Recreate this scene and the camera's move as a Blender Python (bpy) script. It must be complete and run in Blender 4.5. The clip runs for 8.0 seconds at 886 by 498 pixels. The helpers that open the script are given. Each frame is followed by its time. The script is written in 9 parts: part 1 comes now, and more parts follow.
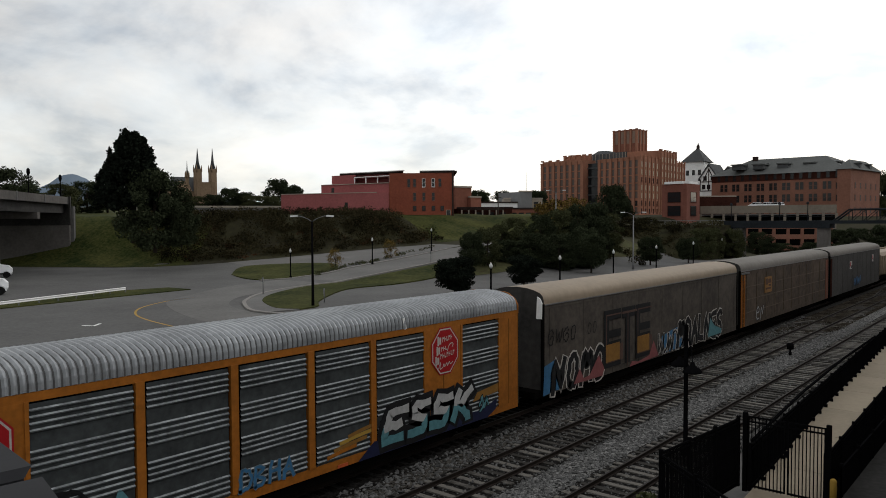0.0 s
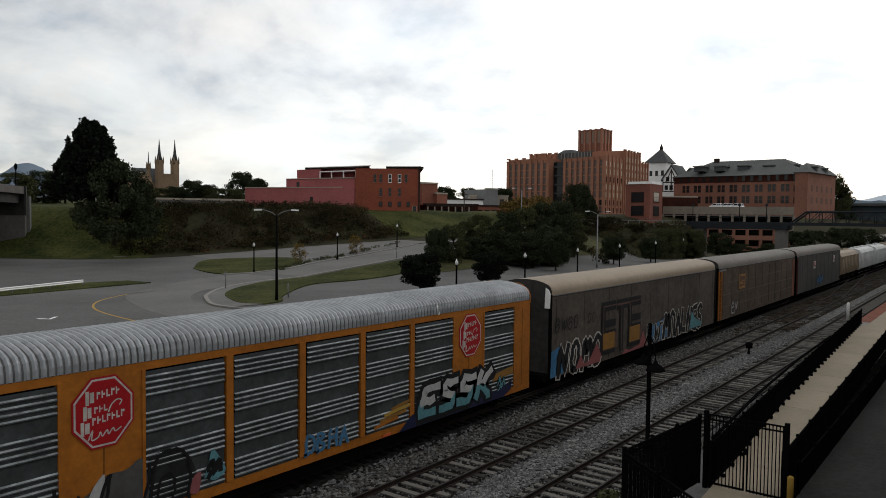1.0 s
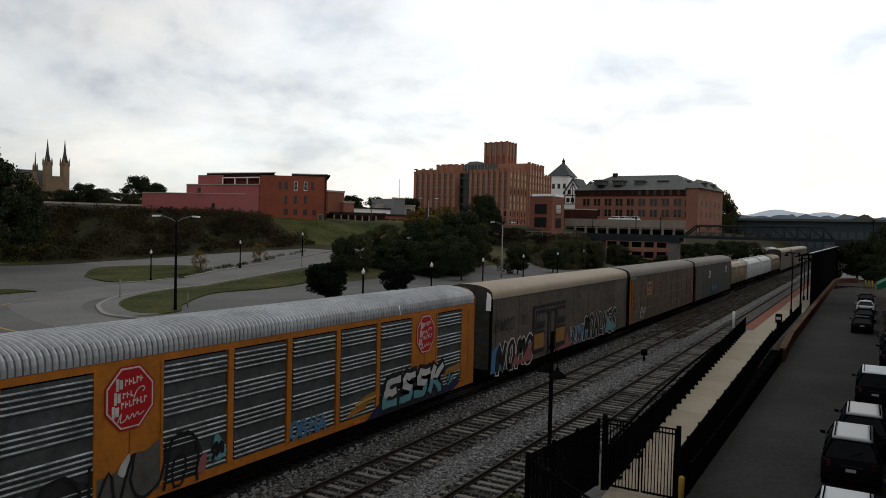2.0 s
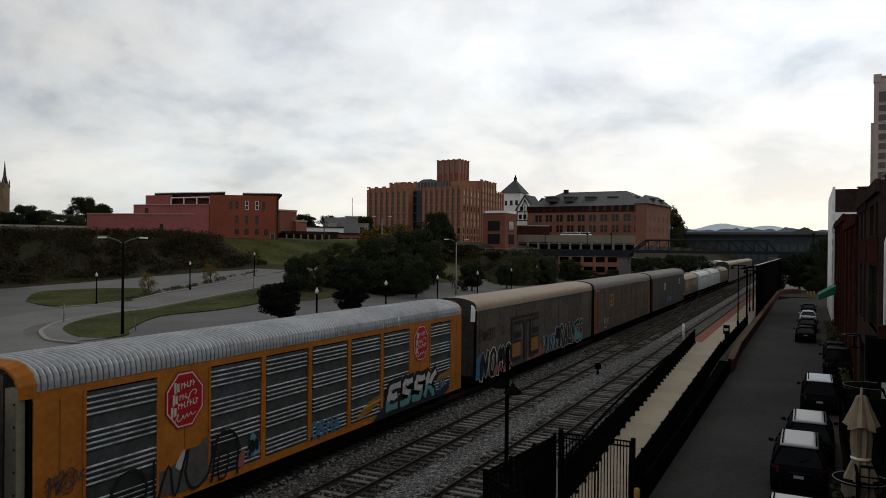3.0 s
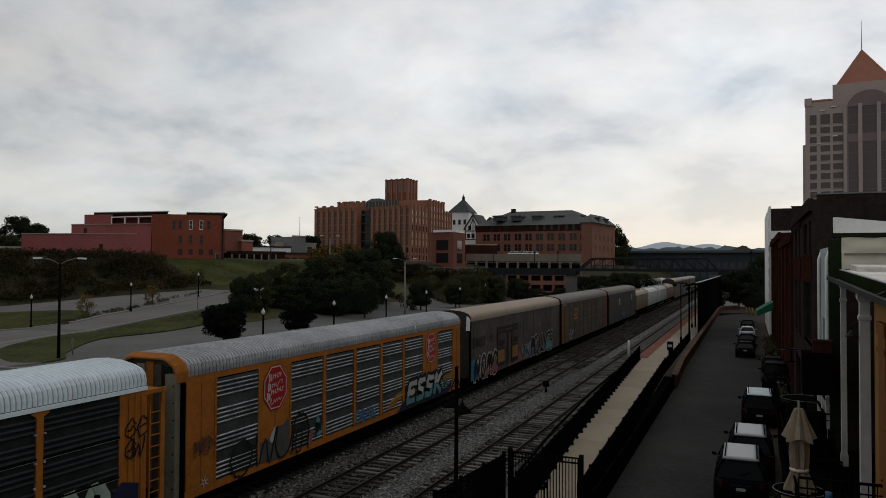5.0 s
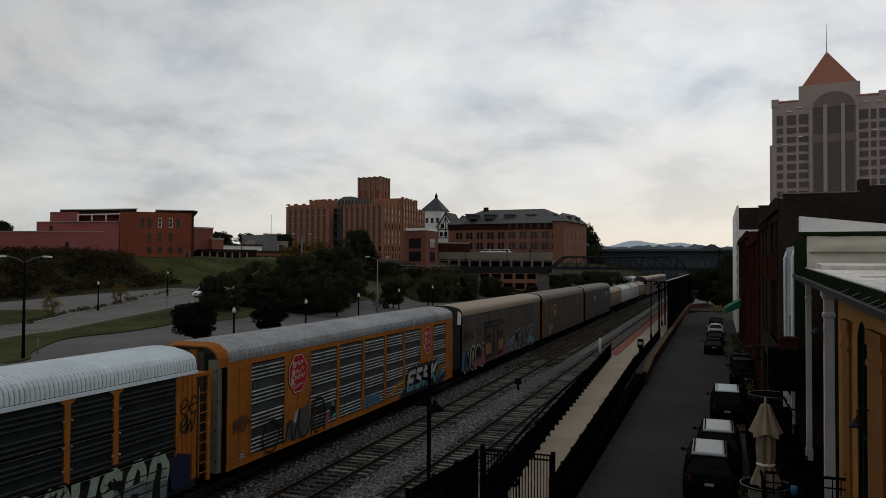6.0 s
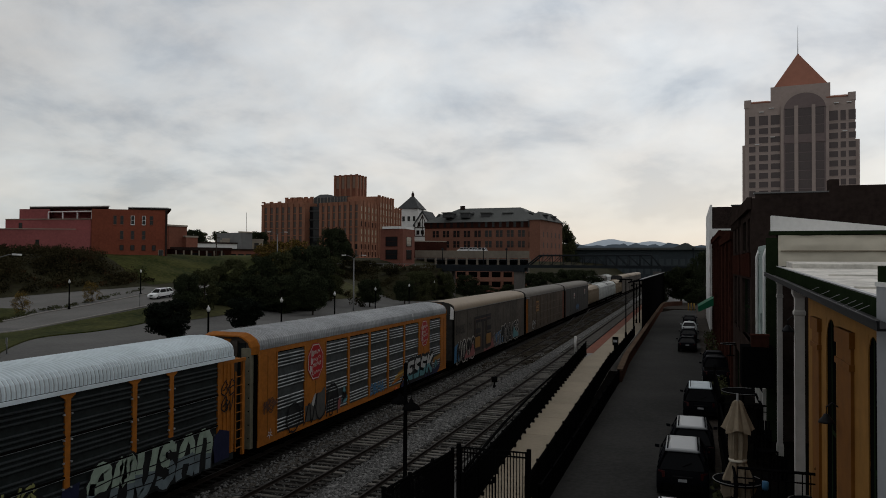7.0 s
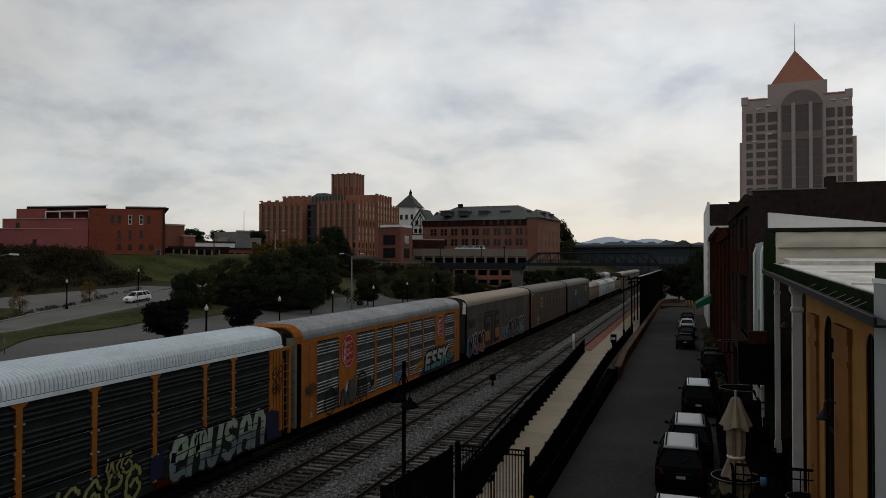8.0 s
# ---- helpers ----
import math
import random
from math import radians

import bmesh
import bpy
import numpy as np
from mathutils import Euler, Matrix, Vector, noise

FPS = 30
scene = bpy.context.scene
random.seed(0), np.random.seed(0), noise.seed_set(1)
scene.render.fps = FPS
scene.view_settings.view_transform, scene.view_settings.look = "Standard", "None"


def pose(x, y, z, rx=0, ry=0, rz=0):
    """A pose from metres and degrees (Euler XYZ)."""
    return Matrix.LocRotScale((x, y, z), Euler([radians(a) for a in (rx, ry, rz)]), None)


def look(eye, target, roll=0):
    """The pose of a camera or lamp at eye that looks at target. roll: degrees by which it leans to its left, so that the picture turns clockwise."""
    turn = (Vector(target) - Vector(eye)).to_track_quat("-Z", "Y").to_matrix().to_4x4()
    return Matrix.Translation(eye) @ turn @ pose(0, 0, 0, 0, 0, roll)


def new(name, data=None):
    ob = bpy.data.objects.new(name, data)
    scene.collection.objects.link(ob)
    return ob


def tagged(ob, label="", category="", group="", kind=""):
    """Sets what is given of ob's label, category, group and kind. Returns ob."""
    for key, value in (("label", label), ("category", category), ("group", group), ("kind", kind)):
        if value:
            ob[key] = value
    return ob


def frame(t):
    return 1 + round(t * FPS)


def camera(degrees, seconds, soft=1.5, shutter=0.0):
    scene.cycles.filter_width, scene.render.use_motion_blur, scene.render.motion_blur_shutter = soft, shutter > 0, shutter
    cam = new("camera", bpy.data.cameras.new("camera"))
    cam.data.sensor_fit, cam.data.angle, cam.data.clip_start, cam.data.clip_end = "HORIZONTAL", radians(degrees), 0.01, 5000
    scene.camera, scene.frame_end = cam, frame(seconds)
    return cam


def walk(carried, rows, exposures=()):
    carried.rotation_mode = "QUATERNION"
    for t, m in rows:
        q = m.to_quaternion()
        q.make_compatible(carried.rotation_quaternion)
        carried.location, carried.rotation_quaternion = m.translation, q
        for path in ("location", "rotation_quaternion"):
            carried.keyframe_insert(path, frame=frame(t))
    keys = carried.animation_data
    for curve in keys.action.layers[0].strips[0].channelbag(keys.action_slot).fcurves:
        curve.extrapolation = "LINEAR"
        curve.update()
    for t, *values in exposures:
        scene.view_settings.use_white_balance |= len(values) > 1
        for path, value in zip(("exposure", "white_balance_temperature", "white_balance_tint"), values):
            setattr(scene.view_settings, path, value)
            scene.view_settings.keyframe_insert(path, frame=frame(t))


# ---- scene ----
cam = camera(62.0, 8.0, 0.9)
EYE_Z = 9.0
# seconds, x, y, yaw, pitch, roll
VIEW = [(0.0, 0.11, 0.1, 40.0, -2.2, 0.3), (0.5, -0.027, 0.145, 40.96, -1.91, -1.76), (1.0, -0.03, 0.15, 37.33, -2.48, -0.59), (1.5, -0.01, 0.05, 33.16, -2.44, -0.96),
        (3.0, 0.0, 0.0, 26.51, -0.2, -0.56), (3.5, 0.0, 0.0, 25.47, -0.02, -0.24), (4.0, 0.0, 0.0, 24.11, 0.48, -0.33), (4.5, 0.0, 0.0, 23.26, 1.27, -0.24),
        (6.0, 0.0, 0.0, 20.4, 1.2, -0.27), (6.5, 0.0, 0.0, 19.09, 1.36, -0.01), (7.0, 0.0, 0.0, 18.58, 1.08, -0.31), (7.5, 0.0, 0.0, 18.49, 1.19, -0.26), (8.0, 0.0, 0.0, 18.42, 0.94, -0.09)]
walk(cam, [(t, pose(x, y, EYE_Z, 90 + p, r, w)) for t, x, y, w, p, r in VIEW],
     exposures=[(0.0, -0.02), (1.5, -0.08), (3.0, -0.4), (4.5, -0.6), (6.0, -0.76), (8.0, -0.8)])

# ---- world and sun: a bright overcast sky ----
world = bpy.data.worlds.new("overcast_sky")
scene.world = world
world.use_nodes = True


def wire(tree, kind, **values):
    n = tree.nodes.new(kind)
    for k, v in values.items():
        if k in n.inputs:
            n.inputs[k].default_value = v
    return n


def make_sky():
    nt = world.node_tree
    nt.nodes.clear()
    L = nt.links.new
    out = nt.nodes.new("ShaderNodeOutputWorld")
    bg = wire(nt, "ShaderNodeBackground", Strength=1.0)
    sky = nt.nodes.new("ShaderNodeTexSky")
    sky.sky_type, sky.sun_disc = "NISHITA", False
    sky.sun_elevation, sky.sun_rotation = radians(38), radians(25)
    faint = nt.nodes.new("ShaderNodeVectorMath")
    faint.operation = "SCALE"
    faint.inputs["Scale"].default_value = 0.03
    L(sky.outputs["Color"], faint.inputs[0])
    co = nt.nodes.new("ShaderNodeTexCoord")
    sep = nt.nodes.new("ShaderNodeSeparateXYZ")
    L(co.outputs["Generated"], sep.inputs[0])
    lift = nt.nodes.new("ShaderNodeMath")
    lift.operation = "MAXIMUM"
    lift.inputs[1].default_value = 0.0
    L(sep.outputs["Z"], lift.inputs[0])
    add = nt.nodes.new("ShaderNodeMath")
    add.operation = "ADD"
    add.inputs[1].default_value = 0.36
    L(lift.outputs[0], add.inputs[0])
    dx = nt.nodes.new("ShaderNodeMath")
    dy = nt.nodes.new("ShaderNodeMath")
    dx.operation = dy.operation = "DIVIDE"
    L(sep.outputs["X"], dx.inputs[0])
    L(add.outputs[0], dx.inputs[1])
    L(sep.outputs["Y"], dy.inputs[0])
    L(add.outputs[0], dy.inputs[1])
    flat = nt.nodes.new("ShaderNodeCombineXYZ")
    L(dx.outputs[0], flat.inputs[0])
    L(dy.outputs[0], flat.inputs[1])
    big = wire(nt, "ShaderNodeTexNoise", Scale=2.5, Detail=9.0, Roughness=0.56, Distortion=0.2)
    L(flat.outputs[0], big.inputs["Vector"])
    ramp = nt.nodes.new("ShaderNodeValToRGB")
    e = ramp.color_ramp.elements
    e[0].position, e[0].color = 0.36, (0.62, 0.64, 0.665, 1)
    e[1].position, e[1].color = 0.66, (1.1, 1.08, 1.04, 1)
    m = e.new(0.48)
    m.color = (0.885, 0.88, 0.865, 1)
    L(big.outputs["Fac"], ramp.inputs[0])
    # a pale warm glow low over the far end of the line
    glow = nt.nodes.new("ShaderNodeMapRange")
    glow.inputs["From Min"].default_value, glow.inputs["From Max"].default_value = 0.0, 0.22
    glow.inputs["To Min"].default_value, glow.inputs["To Max"].default_value = 1.0, 0.0
    L(lift.outputs[0], glow.inputs["Value"])
    ahead = nt.nodes.new("ShaderNodeMapRange")
    ahead.inputs["From Min"].default_value, ahead.inputs["From Max"].default_value = 0.7, 1.0
    L(sep.outputs["Y"], ahead.inputs["Value"])
    both = nt.nodes.new("ShaderNodeMath")
    both.operation = "MULTIPLY"
    L(glow.outputs[0], both.inputs[0])
    L(ahead.outputs[0], both.inputs[1])
    warm = nt.nodes.new("ShaderNodeMix")
    warm.data_type = "RGBA"
    warm.inputs["B"].default_value = (0.98, 0.85, 0.74, 1)
    half = nt.nodes.new("ShaderNodeMath")
    half.operation = "MULTIPLY"
    half.inputs[1].default_value = 0.75
    L(both.outputs[0], half.inputs[0])
    L(half.outputs[0], warm.inputs["Factor"])
    # cream and bluish patches in the cloud
    patch = wire(nt, "ShaderNodeTexNoise", Scale=3.4, Detail=6.0, Roughness=0.6, Distortion=0.2)
    L(flat.outputs[0], patch.inputs["Vector"])
    hue = nt.nodes.new("ShaderNodeValToRGB")
    h_ = hue.color_ramp.elements
    h_[0].position, h_[0].color = 0.36, (0.95, 0.98, 1.0, 1)
    h_[1].position, h_[1].color = 0.66, (1.02, 0.99, 0.95, 1)
    L(patch.outputs["Fac"], hue.inputs[0])
    tinted = nt.nodes.new("ShaderNodeMix")
    tinted.data_type, tinted.blend_type = "RGBA", "MULTIPLY"
    tinted.inputs["Factor"].default_value = 1.0
    L(ramp.outputs["Color"], tinted.inputs["A"])
    L(hue.outputs["Color"], tinted.inputs["B"])
    L(tinted.outputs["Result"], warm.inputs["A"])
    total = nt.nodes.new("ShaderNodeVectorMath")
    total.operation = "ADD"
    L(warm.outputs["Result"], total.inputs[0])
    L(faint.outputs[0], total.inputs[1])
    # overcast: brighter overhead than towards the horizon
    thick = nt.nodes.new("ShaderNodeMapRange")
    thick.interpolation_type = "SMOOTHSTEP"
    thick.inputs["From Min"].default_value, thick.inputs["From Max"].default_value = 0.42, 0.8
    thick.inputs["To Min"].default_value, thick.inputs["To Max"].default_value = 1.0, 1.22
    L(sep.outputs["Z"], thick.inputs["Value"])
    # the cloud is thinner, and brighter, along the line than over the town
    side = nt.nodes.new("ShaderNodeMapRange")
    side.interpolation_type = "SMOOTHSTEP"
    side.inputs["From Min"].default_value, side.inputs["From Max"].default_value = 0.3, 1.0
    side.inputs["To Min"].default_value, side.inputs["To Max"].default_value = 0.74, 1.16
    L(sep.outputs["Y"], side.inputs["Value"])
    power = nt.nodes.new("ShaderNodeMath")
    power.operation = "MULTIPLY"
    L(thick.outputs[0], power.inputs[0])
    L(side.outputs[0], power.inputs[1])
    L(power.outputs[0], bg.inputs["Strength"])
    L(total.outputs[0], bg.inputs["Color"])
    L(bg.outputs[0], out.inputs["Surface"])


make_sky()
sun = new("sun", bpy.data.lights.new("sun", "SUN"))
sun.data.energy, sun.data.angle, sun.data.color = 0.3, radians(25), (1.0, 0.96, 0.9)
sun.matrix_world = look((0, 0, 60), (0 - 25, -54, 12))


# ---- materials ----
def mat(name, color, rough=0.7, metal=0.0, vary=0.25, grain=6.0, stain=0.6, bump=0.15, tint=None, per_object=0.0, island=0.0, spec=0.15, hard=0.18):
    """A surface with fine grain, broad stains and relief, at real size."""
    m = bpy.data.materials.new(name)
    m.use_nodes = True
    nt = m.node_tree
    L = nt.links.new
    b = nt.nodes["Principled BSDF"]
    b.inputs["Roughness"].default_value, b.inputs["Metallic"].default_value = rough, metal
    b.inputs["Specular IOR Level"].default_value = spec
    co = nt.nodes.new("ShaderNodeTexCoord")
    fine = wire(nt, "ShaderNodeTexNoise", Scale=grain, Detail=4.0, Roughness=0.6)
    wide = wire(nt, "ShaderNodeTexNoise", Scale=stain, Detail=3.0, Roughness=0.55)
    L(co.outputs["Object"], fine.inputs["Vector"])
    L(co.outputs["Object"], wide.inputs["Vector"])
    dark = tuple(c * (1 - vary) for c in color)
    lite = tuple(min(1, c * (1 + vary)) for c in (tint or color))
    r1 = nt.nodes.new("ShaderNodeValToRGB")
    r1.color_ramp.elements[0].position, r1.color_ramp.elements[0].color = 0.5 - hard, (*dark, 1)
    r1.color_ramp.elements[1].position, r1.color_ramp.elements[1].color = 0.5 + hard, (*lite, 1)
    add = nt.nodes.new("ShaderNodeMath")
    add.operation = "MULTIPLY_ADD"
    add.inputs[1].default_value = 0.5
    L(fine.outputs["Fac"], add.inputs[0])
    half = nt.nodes.new("ShaderNodeMath")
    half.operation = "MULTIPLY"
    half.inputs[1].default_value = 0.5
    L(wide.outputs["Fac"], half.inputs[0])
    L(half.outputs[0], add.inputs[2])
    last = add.outputs[0]
    if per_object or island:
        src = nt.nodes.new("ShaderNodeObjectInfo").outputs["Random"] if per_object else nt.nodes.new("ShaderNodeNewGeometry").outputs["Random Per Island"]
        k = nt.nodes.new("ShaderNodeMath")
        k.operation = "MULTIPLY_ADD"
        k.inputs[1].default_value = per_object or island
        L(src, k.inputs[0])
        sub = nt.nodes.new("ShaderNodeMath")
        sub.operation = "SUBTRACT"
        sub.inputs[1].default_value = 0.5 * (per_object or island)
        L(last, sub.inputs[0])
        L(sub.outputs[0], k.inputs[2])
        last = k.outputs[0]
    L(last, r1.inputs[0])
    L(r1.outputs["Color"], b.inputs["Base Color"])
    if bump:
        bp = wire(nt, "ShaderNodeBump", Strength=bump, Distance=0.02)
        L(fine.outputs["Fac"], bp.inputs["Height"])
        L(bp.outputs["Normal"], b.inputs["Normal"])
    return m


def glass(name, color, rough=0.08, spec=0.25):
    return mat(name, color, rough, 0.0, 0.15, 3, 0.4, 0.0, spec=spec)


M = dict(
    asphalt=mat("asphalt", (0.084, 0.0821, 0.0795), 0.85, vary=0.25, grain=3, stain=0.10, bump=0.3, hard=0.14),
    street=mat("street_asphalt", (0.025, 0.0242, 0.023), 0.95, vary=0.3, grain=5, stain=0.18, bump=0.3, spec=0.08, hard=0.12),
    street_edge=mat("stained_brown_pavement", (0.037, 0.0303, 0.0252), 0.95, vary=0.45, grain=4, stain=0.6, bump=0.3, spec=0.05),
    concrete=mat("concrete", (0.235, 0.197, 0.145), 0.85, vary=0.12, grain=5, stain=0.5, bump=0.15, per_object=0.2),
    abutment=mat("abutment_concrete", (0.1073, 0.0977, 0.0903), 0.9, vary=0.25, grain=2, stain=0.25),
    bridge=mat("bridge_concrete", (0.1184, 0.1147, 0.111), 0.9, vary=0.2, grain=2, stain=0.2),
    kerb=mat("kerb_concrete", (0.1998, 0.1887, 0.1739), 0.9, vary=0.15),
    grass=mat("grass", (0.021, 0.036, 0.0072), 0.95, vary=0.5, grain=1.6, stain=0.14, bump=0.6, tint=(0.04, 0.04, 0.012), spec=0.05, hard=0.13),
    verge=mat("worn_verge", (0.0555, 0.0459, 0.0266), 0.95, vary=0.45, grain=1.2, stain=0.16, bump=0.6, tint=(0.0518, 0.0548, 0.0222), spec=0.05),
    scrub=mat("scrub_earth", (0.024, 0.0185, 0.0105), 0.95, vary=0.5, grain=0.9, stain=0.08, bump=0.8, tint=(0.0252, 0.0252, 0.0104), spec=0.1),
    gravel=mat("ballast", (0.095, 0.0935, 0.091), 0.95, vary=0.9, grain=13, stain=6.0, bump=1.0, spec=0.05, hard=0.07),
    stone_chip=mat("crushed_stone_chip", (0.1, 0.099, 0.097), 0.9, vary=0.3, grain=20, stain=4.0, bump=0.2, spec=0.1, island=0.9),
    ballast_brown=mat("brown_dusty_ballast", (0.047, 0.0435, 0.039), 0.95, vary=0.8, grain=13, stain=5.0, bump=1.0, spec=0.0, hard=0.08),
    cinder=mat("brown_cinder_dirt", (0.026, 0.0222, 0.0178), 0.95, vary=0.8, grain=9, stain=1.2, bump=0.8, spec=0.0, hard=0.1),
    # oily ballast between rails; round the train it also carries the shadow
    ballast_dark=mat("oily_ballast_with_train_shade", (0.0104, 0.0096, 0.0089), 0.95, vary=0.85, grain=13, stain=4.0, bump=1.0, spec=0.05, hard=0.09),
    drive=mat("pale_asphalt", (0.1146, 0.1108, 0.1056), 0.9, vary=0.2, grain=3, stain=0.15, bump=0.2, hard=0.14),
    tie=mat("tie_wood", (0.076, 0.0705, 0.063), 0.9, vary=0.6, grain=9, stain=1.5, bump=0.4, per_object=0.6, spec=0.1, hard=0.13),
    rail=mat("rusty_rail", (0.0163, 0.0118, 0.0096), 0.8, 0.0, vary=0.3, grain=9, spec=0.1),
    railtop=mat("worn_rail_head", (0.037, 0.0333, 0.0318), 0.8, 0.0, vary=0.3, spec=0.05),
    orange=mat("orange_paint", (0.258, 0.087, 0.0105), 0.7, vary=0.3, grain=5, stain=0.9, bump=0.05),
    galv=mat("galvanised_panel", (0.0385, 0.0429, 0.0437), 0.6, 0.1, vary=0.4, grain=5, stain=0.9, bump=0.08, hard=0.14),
    # pale steel; on the ribs it paints in their highlight
    galv_rib=mat("pale_steel_rib_highlight", (0.225, 0.24, 0.247), 0.6, 0.1, vary=0.55, grain=6, stain=1.2, bump=0.0, hard=0.12),
    # fainter painted highlight for the ribs of the dark panels
    galv_mid=mat("dull_rib_highlight", (0.016, 0.02, 0.0215), 0.75, 0.0, vary=0.4, grain=5, stain=0.8, bump=0.0),
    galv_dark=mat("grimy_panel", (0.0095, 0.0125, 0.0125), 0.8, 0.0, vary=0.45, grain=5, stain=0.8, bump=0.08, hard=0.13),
    roof_grey=mat("galvanised_roof", (0.27, 0.28, 0.29), 0.45, 0.4, vary=0.25, grain=3, stain=0.35, bump=0.05, hard=0.14),
    roof_white=mat("white_roof_sheet", (0.56, 0.63, 0.67), 0.5, 0.0, vary=0.15, grain=3, stain=0.4, bump=0.03),
    roof_dull=mat("dusty_grey_roof_sheet", (0.148, 0.1369, 0.1221), 0.8, 0.0, vary=0.2, grain=3, stain=0.3, bump=0.03),
    post_olive=mat("olive_grey_post", (0.1628, 0.1517, 0.111), 0.8, vary=0.3, grain=5, stain=1.0),
    # ties of the train's track, with its shadow in their colour
    tie_dark=mat("tie_wood_in_train_shade", (0.0059, 0.0052, 0.0044), 0.95, vary=0.4, grain=9, stain=1.5, spec=0.0),
    # next two darken the roof valleys: groove shade put into the colour
    groove_dark=mat("shaded_roof_groove", (0.0888, 0.0888, 0.0888), 0.7, 0.0, vary=0.4, grain=3, stain=0.5, bump=0.0),
    groove_pale=mat("shaded_pale_roof_groove", (0.3108, 0.3256, 0.333), 0.7, 0.0, vary=0.3, grain=3, stain=0.5, bump=0.0),
    roof_tan=mat("tan_roof_sheet", (0.2294, 0.1813, 0.1295), 0.6, 0.1, vary=0.15, grain=3, stain=0.3, bump=0.03),
    rust_side=mat("rusty_brown_side", (0.062, 0.0455, 0.0335), 0.85, vary=0.45, grain=2, stain=0.4, bump=0.05, spec=0.15, hard=0.14),
    brown_rib=mat("dusty_brown_rib", (0.092, 0.07, 0.05), 0.85, vary=0.4, grain=3, stain=0.6, spec=0.15),
    brown_side=mat("brown_grime_side", (0.0533, 0.0444, 0.0363), 0.85, vary=0.4, grain=3, stain=0.35, bump=0.05, spec=0.2, hard=0.14),
    dark_side=mat("dark_grey_side", (0.037, 0.0348, 0.0326), 0.85, vary=0.4, grain=3, stain=0.35, bump=0.05, spec=0.2, hard=0.14),
    hopper=mat("light_grey_hopper", (0.43, 0.44, 0.43), 0.6, vary=0.25, grain=2, stain=0.5),
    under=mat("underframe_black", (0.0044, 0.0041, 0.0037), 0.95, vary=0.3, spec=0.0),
    red=mat("sign_red", (0.2664, 0.0089, 0.0118), 0.5, vary=0.12, bump=0.0),
    sign_white=mat("weathered_sign_white", (0.37, 0.3478, 0.3182), 0.6, vary=0.25, grain=8, stain=2.0, bump=0.0),
    white=mat("white_paint", (0.72, 0.715, 0.70), 0.6, vary=0.1, bump=0.03),
    black=mat("black_metal", (0.0044, 0.0044, 0.0048), 0.9, 0.0, vary=0.3, spec=0.0),
    column_paint=mat("weathered_white_paint", (0.4588, 0.4366, 0.4144), 0.8, vary=0.18, grain=4, stain=0.6, bump=0.05),
    black_paint=mat("black_paint", (0.0089, 0.0089, 0.0096), 0.7, vary=0.2, bump=0.0),
    teal=mat("teal_paint", (0.074, 0.185, 0.2072), 0.6, vary=0.3, bump=0.0),
    blue=mat("blue_paint", (0.037, 0.1184, 0.222), 0.6, vary=0.3, bump=0.0),
    navy=mat("navy_paint", (0.0104, 0.0126, 0.037), 0.6, vary=0.3, bump=0.0),
    pink=mat("pink_paint", (0.1924, 0.0629, 0.0629), 0.6, vary=0.25, bump=0.0),
    mustard=mat("mustard_paint", (0.1924, 0.0962, 0.0222), 0.6, vary=0.25, bump=0.0),
    silver_paint=mat("silver_paint", (0.333, 0.333, 0.3256), 0.5, vary=0.25, bump=0.0),
    mint_paint=mat("mint_spray_paint", (0.222, 0.2812, 0.2294), 0.6, vary=0.25, grain=4, stain=1.5, bump=0.0),
    slate_paint=mat("slate_blue_spray_paint", (0.111, 0.1406, 0.1554), 0.6, vary=0.3, grain=4, stain=1.5, bump=0.0),
    yellow_green=mat("olive_yellow_paint", (0.1924, 0.1998, 0.074), 0.6, vary=0.3, bump=0.0),
    yellow=mat("yellow_paint", (0.3108, 0.1924, 0.037), 0.7, vary=0.15),
    pole=mat("galvanised_pole", (0.1628, 0.1628, 0.1628), 0.5, 0.4, vary=0.15),
    lampglass=mat("lamp_globe", (0.5328, 0.5328, 0.518), 0.3, vary=0.05, bump=0.0),
    brick_red=mat("red_painted_brick", (0.2146, 0.0607, 0.0355), 0.9, vary=0.2, grain=2, stain=0.12, hard=0.13),
    brick_pink=mat("pink_red_stucco", (0.2664, 0.0851, 0.0829), 0.9, vary=0.18, grain=2, stain=0.1, hard=0.13),
    brick_orange=mat("orange_brick", (0.2738, 0.1273, 0.0814), 0.9, vary=0.25, grain=1.2, stain=0.12),
    brick_tower=mat("red_brown_tower_brick", (0.1665, 0.0651, 0.0474), 0.9, vary=0.25, grain=1.2, stain=0.12),
    brick_umber=mat("umber_brick", (0.2, 0.094, 0.065), 0.9, vary=0.25, grain=1.2, stain=0.12),
    brick_brown=mat("brown_brick", (0.1998, 0.0799, 0.0533), 0.9, vary=0.25, grain=1.2, stain=0.12),
    brick_dark=mat("soot_dark_brick", (0.034, 0.0245, 0.0215), 0.95, vary=0.45, grain=4, stain=0.4, spec=0.0),
    brick_wall=mat("low_wall_brick", (0.0555, 0.0281, 0.0207), 0.95, vary=0.4, grain=6, stain=0.5, spec=0.0),
    wall_cap=mat("tan_brick_cap", (0.085, 0.06, 0.044), 0.95, vary=0.35, grain=6, stain=0.5, spec=0.0),
    brick_old=mat("old_red_brown_brick", (0.039, 0.0155, 0.0115), 0.95, vary=0.45, grain=4, stain=0.35, spec=0.0),
    paver=mat("red_paver", (0.1406, 0.0459, 0.0266), 0.9, vary=0.25, grain=9, stain=0.5),
    stone=mat("limestone_trim", (0.3108, 0.2701, 0.222), 0.85, vary=0.15),
    # tower stone, its colour lightened for distance haze
